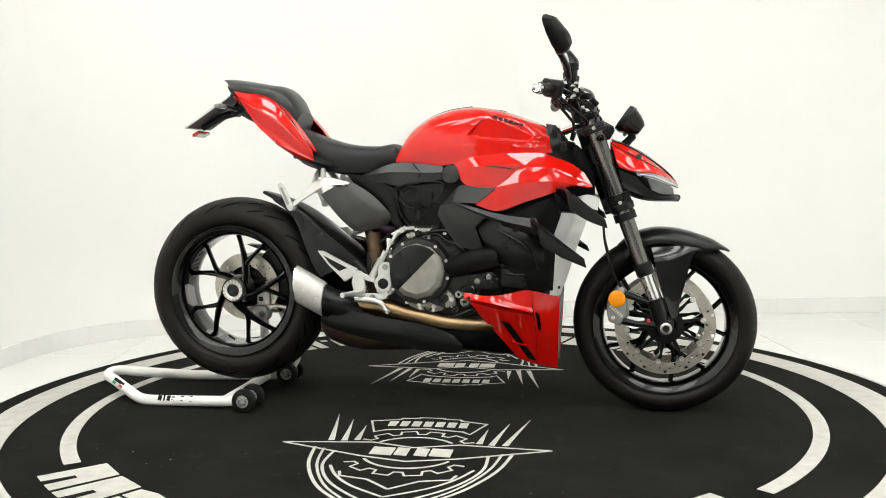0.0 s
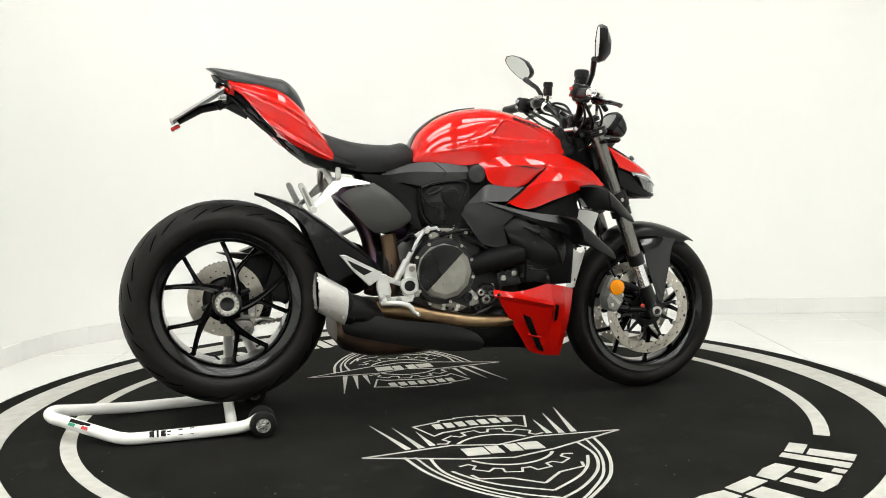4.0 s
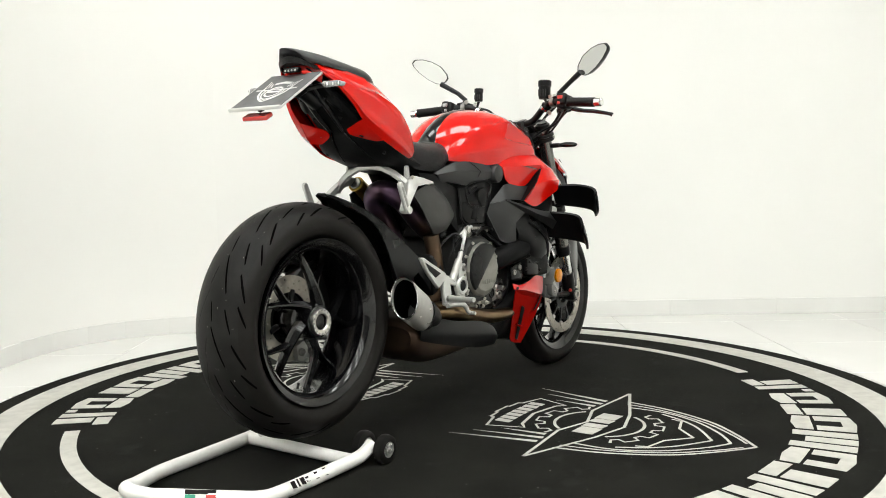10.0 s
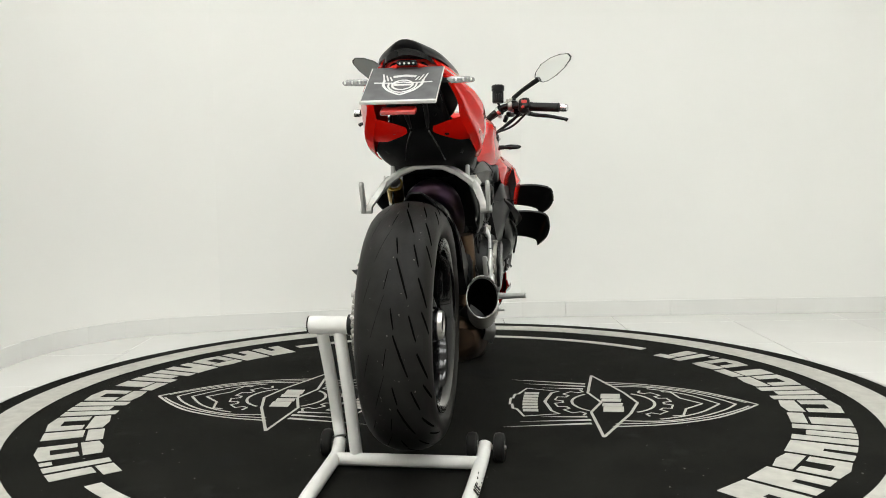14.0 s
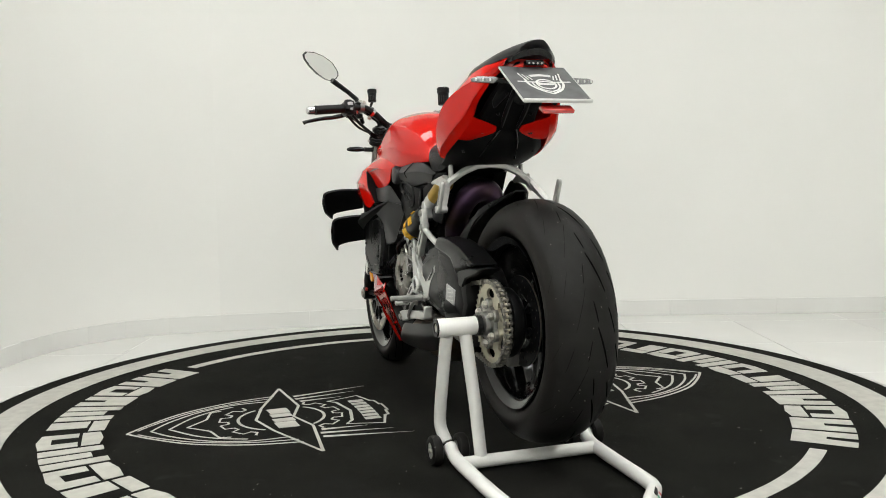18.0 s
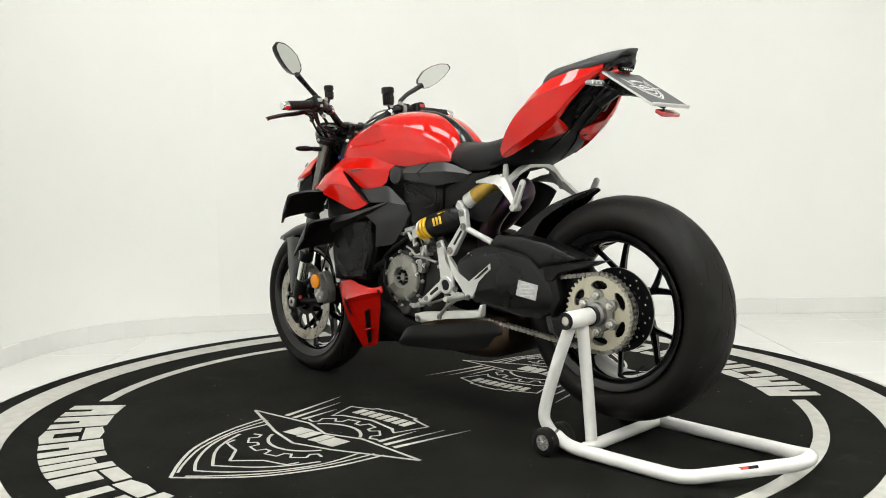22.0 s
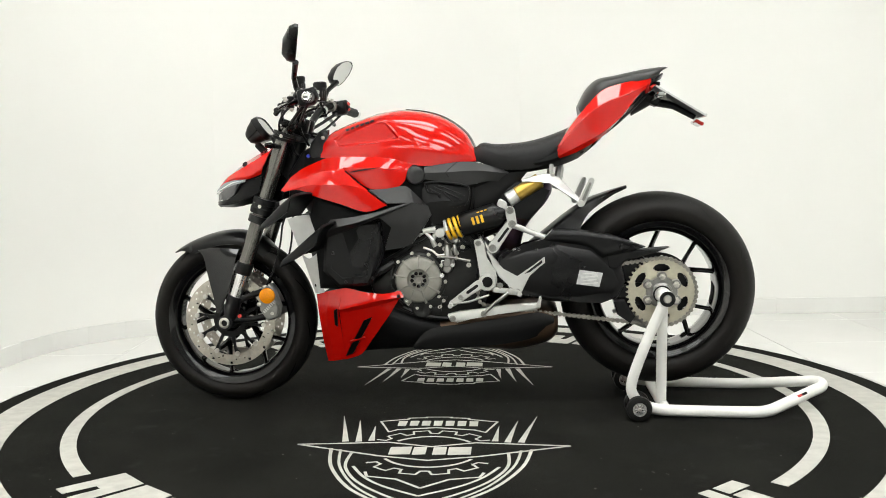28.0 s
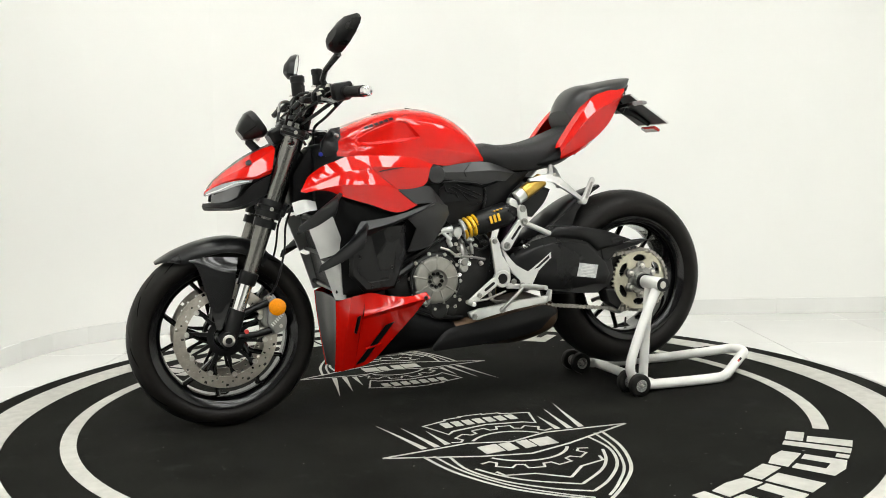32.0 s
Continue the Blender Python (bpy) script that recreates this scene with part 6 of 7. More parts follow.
        for p, q, w in (((.105, .130, .375), .016, .014), ((.125, .130, .395), .010, .02), ((.085, .130, .40), .012, .018)):
            part("oil_plug", lathe(B(), [(0, q), (s * w, q), (s * (w + .003), q * .8), (s * (w + .003), q * .5), (s * w * .5, q * .45), (s * w * .5, 0)], (p[0], s * p[1], p[2]), (0, 1, 0), 18), ENGINE_GREY if q > .015 else STEEL, bike)
        # wiring loom with ties
        for k, pts in enumerate(([(.14, .135, .575), (.08, .14, .60), (.03, .138, .61), (-.02, .14, .602), (-.07, .138, .58), (-.11, .13, .545)],
                                 [(.12, .145, .36), (.15, .15, .40), (.16, .15, .45), (.15, .145, .50)],
                                 [(-.02, .14, .59), (-.05, .15, .555), (-.09, .15, .54), (-.13, .14, .55)],
                                 [(.02, .14, .60), (.05, .142, .575), (.10, .14, .56), (.15, .14, .565)])):
            part("wiring_loom", tube(B(), [(x, s * y, z) for x, y, z in pts], .0042 + .001 * (k == 0), 8, 5), BLACK_SATIN, bike)
        for x, z, w in ((.06, .605, .018), (-.045, .60, .022), (-.10, .565, .02), (.115, .575, .016)):
            part("wiring_plug", box(B(), (x, s * .146, z), (w, .014, .013), .002, (0, 20 * s, 0)), BLACK_MATT, bike)
    for s in (1, -1):
        head = part("cylinder_head", prism(B(), side([(.02, .565), (-.085, .548), (-.115, .585), (-.075, .632), (.0, .635), (.03, .60)], s * .085), (0, s * .042, 0), .006, 2), ENGINE_BLACK, bike, "dark cast cylinder head")
        part("head_cover", prism(B(), side([(-.01, .575), (-.07, .565), (-.09, .592), (-.06, .620), (-.005, .618)], s * .126), (0, s * .010, 0), .004, 2), ENGINE_GREY, head)
        for x, z in ((-.015, .582), (-.068, .573), (-.083, .595), (-.055, .613), (-.01, .610)):
            part("head_bolt", bolt(B(), (x, s * .136, z), (0, s, 0), .0045, .006), STEEL, head)
    # silver hose fittings, brake line and cylinder on the right
    part("brake_line", tube(B(), [(-.172, -.155, .500), (-.150, -.158, .545), (-.128, -.155, .585), (-.10, -.145, .612), (-.06, -.14, .62)], .0055, 8, 5), LABEL_GREY, bike)
    part("line_banjo", rod(B(), (-.10, -.138, .612), (-.10, -.158, .612), .010, 12), STEEL, bike)
    part("line_bracket", prism(B(), side([(-.14, .600), (-.09, .628), (-.08, .618), (-.125, .585)], -.142), (0, -.006, 0), .002), ALU_LIGHT, bike)
    part("label_tag", box(B(), (-.118, -.160, .505), (.006, .002, .04), 0, (0, 12, 0)), BLUE, bike)
    part("label_tag", box(B(), (-.120, -.160, .475), (.006, .002, .012), 0, (0, 12, 0)), GOLD, bike)
    # left: clutch actuator, sensor and plugs behind the alternator
    part("clutch_actuator", lathe(B(), [(0, .016), (.018, .016), (.022, .012), (.026, .012), (.026, 0)], (-.030, .13, .480), (0, 1, 0), 20), DARK_STEEL, bike)
    part("actuator_bracket", prism(B(), side([(-.055, .49), (-.02, .475), (-.025, .545), (-.045, .55)], .13), (0, .012, 0), .003), DARK_STEEL, bike)
    part("actuator_hose", tube(B(), [(-.03, .142, .53), (.0, .148, .525), (.02, .146, .54), (.05, .14, .55)], .004, 8, 4), STEEL, bike)
    part("shock_clevis", tube(B(), [(.068, .138, .598), (.045, .140, .606), (.008, .140, .611)], [.013, .009, .012], 12, 3), ALU_LIGHT, bike, "silver shock clevis")
    part("clevis_bolt", rod(B(), (.068, .128, .598), (.068, .156, .598), .009, 12), DARK_STEEL, bike)
    part("clevis_stay", tube(B(), [(.045, .140, .604), (.028, .144, .588), (.017, .144, .575)], [.006, .006, .009], 10, 3), ALU_LIGHT, bike)
    part("hose_union", tube(B(), [(-.054, .150, .560), (-.056, .152, .545), (-.059, .150, .526)], [.005, .008, .006], 12, 3), DARK_STEEL, bike)
    part("clutch_line", tube(B(), [(.004, .150, .519), (-.05, .154, .517), (-.106, .150, .504)], [.003, .004, .006], 10, 4), DARK_STEEL, bike, "grey braided clutch line")
    for p in ((-.016, .150, .503), (-.047, .150, .493), (-.012, .150, .458), (-.267, .150, .543), (-.254, .150, .540)):
        part("cap_screw", bolt(B(), p, (0, 1, 0), .0062, .007), CHROME, bike)
    for p in ((-.05, .142, .545), (-.022, .142, .482), (-.06, .142, .515), (-.005, .14, .56), (-.075, .135, .60)):
        part("cap_screw", bolt(B(), p, (0, 1, 0), .0055, .008), STEEL, bike)

    # exhaust
    part("exhaust_header", tube(B(), [(.30, -.02, .36), (.26, -.09, .31), (.19, -.13, .302), (.12, -.14, .300), (.03, -.14, .308), (-.08, -.138, .330), (-.17, -.13, .352), (-.26, -.11, .36)], [.0235, .0235, .0235, .0235, .024, .026, .031, .033], 20, 6), EXHAUST, bike, "straw-tinted steel exhaust pipe")
    rows = [[(-.395, 0, .33), (-.395, .08, .33), (-.395, .125, .315), (-.395, .125, .275), (-.395, .08, .255)],
            [(-.36, 0, .35), (-.36, .1, .35), (-.36, .145, .32), (-.36, .14, .25), (-.36, .08, .222)],
            [(-.25, 0, .345), (-.25, .1, .345), (-.25, .15, .315), (-.25, .14, .226), (-.25, .08, .196)],
            [(-.10, 0, .33), (-.10, .1, .33), (-.10, .15, .29), (-.10, .14, .226), (-.10, .08, .200)],
            [(.03, 0, .30), (.03, .09, .30), (.03, .13, .27), (.03, .12, .225), (.03, .07, .20)]]
    part("silencer_box", closed_loft(B(), rows, 4, 4), EXHAUST_BROWN, bike, "scorched steel silencer box under the engine")
    def shieldR(bm):
        r = [[(-.365, -.158, .372), (-.385, -.162, .318), (-.372, -.152, .290)],
             [(-.30, -.162, .352), (-.30, -.174, .302), (-.30, -.164, .270)],
             [(-.18, -.162, .324), (-.18, -.174, .280), (-.18, -.164, .242)],
             [(-.04, -.158, .303), (-.04, -.166, .258), (-.04, -.153, .213)],
             [(.050, -.150, .272), (.060, -.156, .240), (.060, -.146, .206)],
             [(.082, -.140, .250), (.096, -.143, .228), (.085, -.136, .205)]]
        return grid(bm, r, 4, 4, thick=.006)
    part("silencer_shield", shieldR(B()), BLACK_MATT, bike, "black silencer heat shield")
    r = [[(.085, .150, .226), (.088, .152, .214), (.08, .145, .205)], [(.030, .155, .278), (.030, .163, .245), (.03, .150, .208)],
         [(-.10, .157, .298), (-.10, .166, .258), (-.10, .152, .216)], [(-.22, .157, .317), (-.22, .166, .275), (-.22, .152, .228)],
         [(-.325, .150, .333), (-.33, .158, .295), (-.32, .147, .250)], [(-.378, .142, .318), (-.382, .146, .303), (-.376, .140, .290)]]
    part("silencer_shield", grid(B(), r, 4, 4, thick=.006), BLACK_MATT, bike, "black silencer heat shield")
    # outlet
    A, E = Vector((-.3725, -.152, .380)), Vector((-.464, -.158, .4335))
    ax = (E - A).normalized()
    L = (E - A).length
    up = Vector((ax.z, 0, -ax.x))
    def sleeve(prof, n=44):
        """A flattened tube with both ends cut upright."""
        bm = lathe(B(), prof, A, ax, n)
        for v in bm.verts:
            d = v.co - A
            t = d.dot(ax)
            v.co += ax * (.44 + .13 * t / L) * (d - ax * t).dot(up)
            v.co.y = A.y - .004 * t / L + (v.co.y - A.y) * .86
        return bm
    tip = part("silencer_outlet", sleeve([(-.002, .048), (0, .0535), (L * .5, .0545), (L - .003, .0555), (L, .0550), (L, .0520), (L - .01, .051)]), TIP_METAL, bike, "flared silver silencer outlet")
    part("outlet_lip", sleeve([(L - .002, .0558), (L + .0015, .0556), (L + .0018, .0540), (L + .0005, .0522), (L - .004, .0520)]), CHROME, tip, "bright polished lip")
    part("outlet_bore", sleeve([(L - .004, .0518), (L - .03, .049), (.004, .044), (.002, 0)], 40), GROOVE, tip, "near-black bore")
    part("outlet_collar", sleeve([(-.030, .040), (-.028, .046), (-.003, .050), (-.002, .046)]), BLACK_SATIN, tip, "black clamp behind the sleeve")
    bm = B()
    for a in (-38, 4, 46):
        rad = Vector((0, -math.cos(radians(a)), math.sin(radians(a)))).normalized()
        for f in (.14, .62):
            p = A + ax * L * f + Vector((0, -.0468 * math.cos(radians(a)), .060 * math.sin(radians(a))))
            bolt(bm, p, rad, .0042, .003)
    part("outlet_rivets", bm, STEEL, tip)
    part("outlet_neck", tube(B(), [(-.26, -.10, .33), (-.31, -.13, .355), A], [.044, .046, .047], 24, 3), BLACK_SATIN, bike)
    # rear cylinder pipe curling under the seat
    part("rear_header", tube(B(), [(-.13, -.03, .60), (-.22, -.05, .64), (-.31, -.045, .715), (-.345, .0, .745), (-.33, .05, .715), (-.26, .06, .63), (-.235, .03, .52), (-.25, -.02, .40)], .036, 18, 5), PURPLE_STEEL, bike, "blued rear exhaust pipe under the seat")
    part("rear_header_lower", tube(B(), [(-.215, -.085, .60), (-.205, -.09, .53), (-.2, -.09, .45), (-.22, -.08, .37)], .026, 16, 4), EXHAUST_BROWN, bike)
    def shield(bm):
        r = [[(-.378, -.134, .732), (-.345, -.136, .750), (-.300, -.134, .764), (-.268, -.124, .768)],
             [(-.355, -.140, .705), (-.310, -.144, .715), (-.250, -.141, .728), (-.212, -.126, .732)],
             [(-.325, -.140, .668), (-.270, -.146, .675), (-.210, -.143, .688), (-.172, -.126, .695)],
             [(-.290, -.134, .632), (-.250, -.139, .634), (-.190, -.137, .648), (-.145, -.122, .662)],
             [(-.264, -.124, .612), (-.235, -.126, .611), (-.190, -.125, .622), (-.155, -.114, .638)]]
        return grid(bm, r, 5, 5, thick=.005)
    part("heat_shield", shield(B()), CARBON_GREY, bike, "graphite grey heat shield below the seat")
    r = [[(-.372, .118, .735), (-.325, .125, .75), (-.262, .12, .765)], [(-.345, .125, .69), (-.29, .135, .70), (-.215, .13, .725)], [(-.30, .12, .64), (-.25, .13, .65), (-.19, .12, .68)]]
    part("heat_shield", grid(B(), r, 4, 4, thick=.005), BLACK_MATT, bike, "black heat shield below the seat")


def rear_end():
    # single-sided swingarm on the left
    bm = B()
    prism(bm, side([(-.20, .522), (-.286, .546), (-.344, .574), (-.40, .598), (-.50, .585), (-.57, .55), (-.60, .50), (-.615, .43), (-.586, .372), (-.536, .378), (-.469, .367), (-.369, .368), (-.285, .390), (-.19, .43)], .075), (0, .082, 0), .014, 2)
    prism(bm, side([(-.16, .50), (-.24, .55), (-.24, .40), (-.16, .42)], -.11), (0, .2, 0), .02, 2)
    arm = part("swingarm", bm, BLACK_SATIN, bike, "black cast single-sided swingarm")
    bm = lathe(B(), [(.055, .05), (.06, .075), (.075, .092), (.085, .095), (.10, .092), (.10, 0)], RA, (0, 1, 0), 40)
    prism(bm, side([(-.56, .55), (-.66, .53), (-.72, .47), (-.69, .42), (-.60, .43)], .06), (0, .055, 0), .012, 2)
    prism(bm, side([(-.58, .43), (-.66, .40), (-.70, .34), (-.66, .32), (-.58, .355)], .06), (0, .055, 0), .012, 2)
    part("hub_carrier", bm, BLACK_SATIN, arm)
    part("arm_ridge", panel(B(), [(x, .158, z) for x, z in ((-.344, .573), (-.378, .606), (-.469, .603), (-.569, .587), (-.680, .548), (-.619, .531), (-.540, .512), (-.502, .546), (-.469, .556), (-.40, .566))], .07, .005, .005, .003, .01), BLACK_SATIN, arm)
    part("chain_guard", panel(B(), [(x, .156, z) for x, z in ((-.551, .521), (-.639, .537), (-.756, .546), (-.706, .527), (-.614, .503), (-.589, .476), (-.56, .479))], .05, .004, .005), BLACK_MATT, arm, "pointed black upper chain guard")
    part("lower_chain_guard", panel(B(), [(x, .150, z) for x, z in ((-.575, .372), (-.612, .372), (-.645, .318), (-.63, .296), (-.588, .325))], .05, .004, .004), BLACK_MATT, arm)
    part("arm_flange", panel(B(), [(x, .157, z) for x, z in ((-.215, .508), (-.29, .536), (-.40, .556), (-.50, .538), (-.535, .508), (-.575, .47), (-.592, .43), (-.572, .392), (-.53, .396), (-.46, .385), (-.37, .386), (-.29, .404), (-.215, .44))], .01, .008, .005), BLACK_SATIN, arm)
    panelb = B()
    panel(panelb, [(-.465, .1635, .475), (-.540, .1635, .464), (-.529, .1635, .418), (-.454, .1635, .428)], .002, .001, .0)
    lab = part("swingarm_sticker", panelb, LABEL_GREY, arm, "grey information sticker")
    bm = B()
    for i in range(4):
        box(bm, (-.497 + .0, .1645, .430 + i * .011), (.055 - .01 * (i % 2), .0012, .0035), 0, (0, 4, 0))
    part("sticker_bars", bm, PRINT_LIGHT, arm)
    # hugger
    rows = []
    for x, z, w, dz in ((-.632, .742, .012, .0), (-.575, .727, .035, .008), (-.50, .70, .055, .02), (-.43, .655, .075, .03), (-.36, .60, .085, .04), (-.29, .545, .09, .05), (-.235, .49, .085, .05)):
        rows.append([(x, 0, z), (x, w * .6, z - dz * .2), (x + dz * .2, w, z - dz * .7), (x + dz * .1, w + .008, z - dz * 1.4 - .006)])
    part("rear_hugger", grid(B(), rows, 4, 4, mirror=True, thick=.004), BLACK_SATIN, bike, "black rear mudguard hugging the tyre")
    def side_h(bm, s):
        r = [[(-.62, s * .02, .737), (-.58, s * .045, .712)], [(-.53, s * .065, .70), (-.50, s * .083, .655)], [(-.44, s * .085, .64), (-.462, s * .10, .58)], [(-.35, s * .095, .575), (-.43, s * .105, .50)], [(-.27, s * .10, .51), (-.40, s * .108, .45)]]
        return grid(bm, r, 4, 4, thick=.004)
    both("hugger_side", side_h, BLACK_SATIN)
    # sprocket and chain
    c = Vector((RA.x, .128, RA.z))
    n = 42
    bm = B()
    ring = []
    for i in range(n):
        for da, r in ((-.3, .1075), (-.12, .1155), (.12, .1155), (.3, .1075)):
            a = 2 * math.pi * (i + da) / n
            ring.append((a, r))
    def at(a, r, y):
        return (c.x + r * math.cos(a), y, c.z + r * math.sin(a))
    inner = .1035
    for y0, y1 in ((.124, .132),):
        A = [[bm.verts.new(at(a, r, y)) for a, r in ring] for y in (y0, y1)]
        Bv = [[bm.verts.new(at(a, inner, y)) for a, r in ring] for y in (y0, y1)]
        m = len(ring)
        for i in range(m):
            j = (i + 1) % m
            bm.faces.new((A[0][i], A[0][j], A[1][j], A[1][i]))
            bm.faces.new((A[1][i], A[1][j], Bv[1][j], Bv[1][i]))
            bm.faces.new((A[0][j], A[0][i], Bv[0][i], Bv[0][j]))
            bm.faces.new((Bv[0][i], Bv[0][j], Bv[1][j], Bv[1][i]))
    slot = lambda i, j: ((i + .5) % 42 / 42 - .5) ** 2 / .105 + ((j + .5) * .00275 + .035 - .0800) ** 2 / .000165 < 1
    perforated(bm, c, .035, .1040, .1242, .1318, 252, 25, slot)
    sp = part("sprocket", bm, SPROCKET, bike, "pale anodised rear sprocket", 30)
    bm = lathe(B(), [(0, .05), (.004, .052), (.012, .05), (.014, .034), (.026, .032), (.03, .024), (.03, .012), (.02, .012), (.02, 0)], (c.x, .130, c.z), (0, 1, 0), 36)
    flange = part("sprocket_flange", bm, DARK_STEEL, sp, "six-lobed grey steel flange")
    for k in range(6):
        a = radians(60 * k + 30)
        part("flange_lobe", rod(B(), at(a, .052, .130), at(a, .052, .144), .0165, 20), DARK_STEEL, sp)
    nut = None
    for k in range(6):
        a = radians(60 * k + 30)
        if nut is None:
            bm = rod(B(), (0, 0, 0), (0, .010, 0), .0105, 6)
            rod(bm, (0, .006, 0), (0, .014, 0), .0058, 10)
            ob = nut = part("sprocket_nut", bm, STEEL, sp)
        else:
            ob = new("sprocket_nut", nut.data)
            ob.parent = sp
        ob.location = at(a, .052, .144)
    # chain around the sprocket, forward along both runs
    F = Vector((-.165, .128, .388))
    rf = .036
    rs = .1115
    path = []
    d = (F - c)
    base = math.atan2(d.z, d.x)
    off = math.acos((rs - rf) / math.hypot(d.x, d.z))
    a_top, a_bot = base + off, base - off
    span = 2 * math.pi - 2 * off
    for i in range(41):
        a = a_top + span * i / 40
        path.append((c.x + rs * math.cos(a), c.z + rs * math.sin(a)))
    for i in range(13):
        a = a_bot + (2 * off) * i / 12
        path.append((F.x + rf * math.cos(a), F.z + rf * math.sin(a)))
    path.append(path[0])
    # even steps
    acc = [0]
    for p, q in zip(path, path[1:]):
        acc.append(acc[-1] + math.dist(p, q))
    pitch = .0159
    cnt = int(acc[-1] / pitch)
    def along(s):
        s %= acc[-1]
        for i in range(len(path) - 1):
            if acc[i + 1] >= s:
                t = (s - acc[i]) / (acc[i + 1] - acc[i] + 1e-9)
                return (path[i][0] + (path[i + 1][0] - path[i][0]) * t, path[i][1] + (path[i + 1][1] - path[i][1]) * t)
        return path[-1]
    bm = B()
    for i in range(cnt):
        p, q = along(i * acc[-1] / cnt), along((i + 1) * acc[-1] / cnt)
        ang = math.atan2(q[1] - p[1], q[0] - p[0])
        ux, uz = math.cos(ang), math.sin(ang)
        L = math.dist(p, q)
        y0 = .0055 if i % 2 else .009
        for sgn in (-1, 1):
            ol = [(-.006, 0), (-.004, .006), (.001, .0065), (L / 2, .0028), (L - .001, .0065), (L + .004, .006), (L + .006, 0), (L + .004, -.006), (L - .001, -.0065), (L / 2, -.0028), (.001, -.0065), (-.004, -.006)]
            pts = [(p[0] + a * ux - b * uz, .128 + sgn * y0, p[1] + a * uz + b * ux) for a, b in ol]
            prism(bm, pts, (0, sgn * .0022, 0), 0)
        rod(bm, (p[0], .116, p[1]), (p[0], .140, p[1]), .0042, 6, bev=0)
    part("drive_chain", bm, CHAIN, bike, "steel roller drive chain")
    # rear caliper and hoses
    body = part("rear_caliper", prism(B(), side([(-.726, .318), (-.700, .330), (-.655, .326), (-.644, .300), (-.650, .278), (-.690, .262), (-.720, .276)], .024), (0, .046, 0), .008, 2), CALIPER, bike, "cast grey rear brake caliper with bright bridge")
    part("caliper_bridge", prism(B(), side([(-.690, .384), (-.640, .378), (-.638, .332), (-.690, .330)], .026), (0, .040, 0), .006, 2), ALU, body)
    for x, z, r in ((-.705, .298, .013), (-.668, .298, .013)):
        part("caliper_piston", lathe(B(), [(.026, r), (.021, r), (.019, r * .8), (.022, r * .6), (.022, 0)], (x, 0, z), (0, 1, 0), 20), DARK_STEEL, body)
    bolts([(-.680, .026, .372), (-.650, .026, .345), (-.685, .024, .272)], (0, -1, 0), body, .006, .006, STEEL)
    part("caliper_slot", prism(B(), side([(-.680, .362), (-.664, .361), (-.664, .344), (-.680, .345)], .0245), (0, .002, 0), 0), BLACK_MATT, body)
    part("caliper_banjo", tube(B(), [(-.640, .040, .322), (-.615, .040, .326), (-.585, .045, .318)], [.010, .007, .008], 12, 3), STEEL, body)
    # shock absorber
    a, b = Vector((-.01, .135, .603)), Vector((-.235, .135, .668))
    ax = (b - a).normalized()
    bm = B()
    for k in range(3):
        pts = []
        for i in range(17):
            t = i / 16
            ang = 2 * math.pi * t
            u, w = Vector((0, 1, 0)), ax.cross(Vector((0, 1, 0)))
            pts.append(a + ax * (.022 + k * .017 + t * .017) + (u * math.cos(ang) + w * math.sin(ang)) * .032)
        tube(bm, pts, .0065, 10)
    shock = part("shock_spring", bm, YELLOW, bike, "yellow coil spring of the rear shock")
    bm = lathe(B(), [(.068, .0), (.068, .036), (.074, .040), (.19, .041), (.20, .036), (.215, .028), (.23, .02), (.23, 0)], a, ax, 32)
    part("shock_body", bm, BLACK_SATIN, bike, "black rear shock body")
    bm = B()
    for k in range(3):
        u = ax.cross(Vector((0, 1, 0)))
        box(bm, a + ax * (.115 + k * .015) + Vector((0, .0405, 0)) - u * .004, (.009, .004, .026), .001, (0, 16, 0))
        box(bm, a + ax * (.13 + k * .013) + Vector((0, .031, 0)) + Vector((0, 0, .028)), (.008, .012, .004), .001, (0, 16, 0))
    part("shock_marking", bm, YELLOW, bike)
    bm = B()
    rod(bm, a - ax * .015, a + ax * .03, .012, 14)
    rod(bm, a + Vector((-.012, -.02, .0)) - ax * .015, a + Vector((-.012, .02, 0)) - ax * .015, .016, 16)
    tube(bm, [a - ax * .02, a + Vector((.03, 0, -.03)), a + Vector((.02, 0, -.05))], .009, 10)
    lathe(bm, [(.016, .018), (.016, .034), (.022, .036), (.026, .034), (.026, .018)], a, ax, 28)
    part("shock_eye", bm, ALU, bike)
    g0, g1 = Vector((-.262, .128, .722)), Vector((-.338, .118, .768))
    bm = rod(B(), g0, g1, .026, 28)
    canister = part("shock_reservoir", bm, GOLD, bike, "gold anodised shock reservoir")
    part("reservoir_cap", rod(B(), g1, g1 + (g1 - g0).normalized() * .006, .019, 20), DARK_STEEL, canister)
    bm = rod(B(), g0, g0 - (g1 - g0).normalized() * .035, .025, 24)
    part("reservoir_base", bm, ALU, canister)
    # linkage
    def bar(bm, p, q, w0, w1, y, t):
        """A flat link with round ends."""
        p, q = Vector((p[0], 0, p[1])), Vector((q[0], 0, q[1]))
        d = (q - p).normalized()
        n = Vector((-d.z, 0, d.x))
        pts = [p + (n * math.cos(radians(a)) - d * math.sin(radians(a))) * w0 for a in range(0, 181, 30)]
        pts += [q + (-n * math.cos(radians(a)) + d * math.sin(radians(a))) * w1 for a in range(0, 181, 30)]
        return prism(bm, [v + Vector((0, y, 0)) for v in pts], (0, t, 0), .003)
    link = part("shock_linkage", bar(B(), (-.240, .670), (-.247, .628), .016, .015, .150, .020), ALU_LIGHT, bike, "silver cast shock linkage")
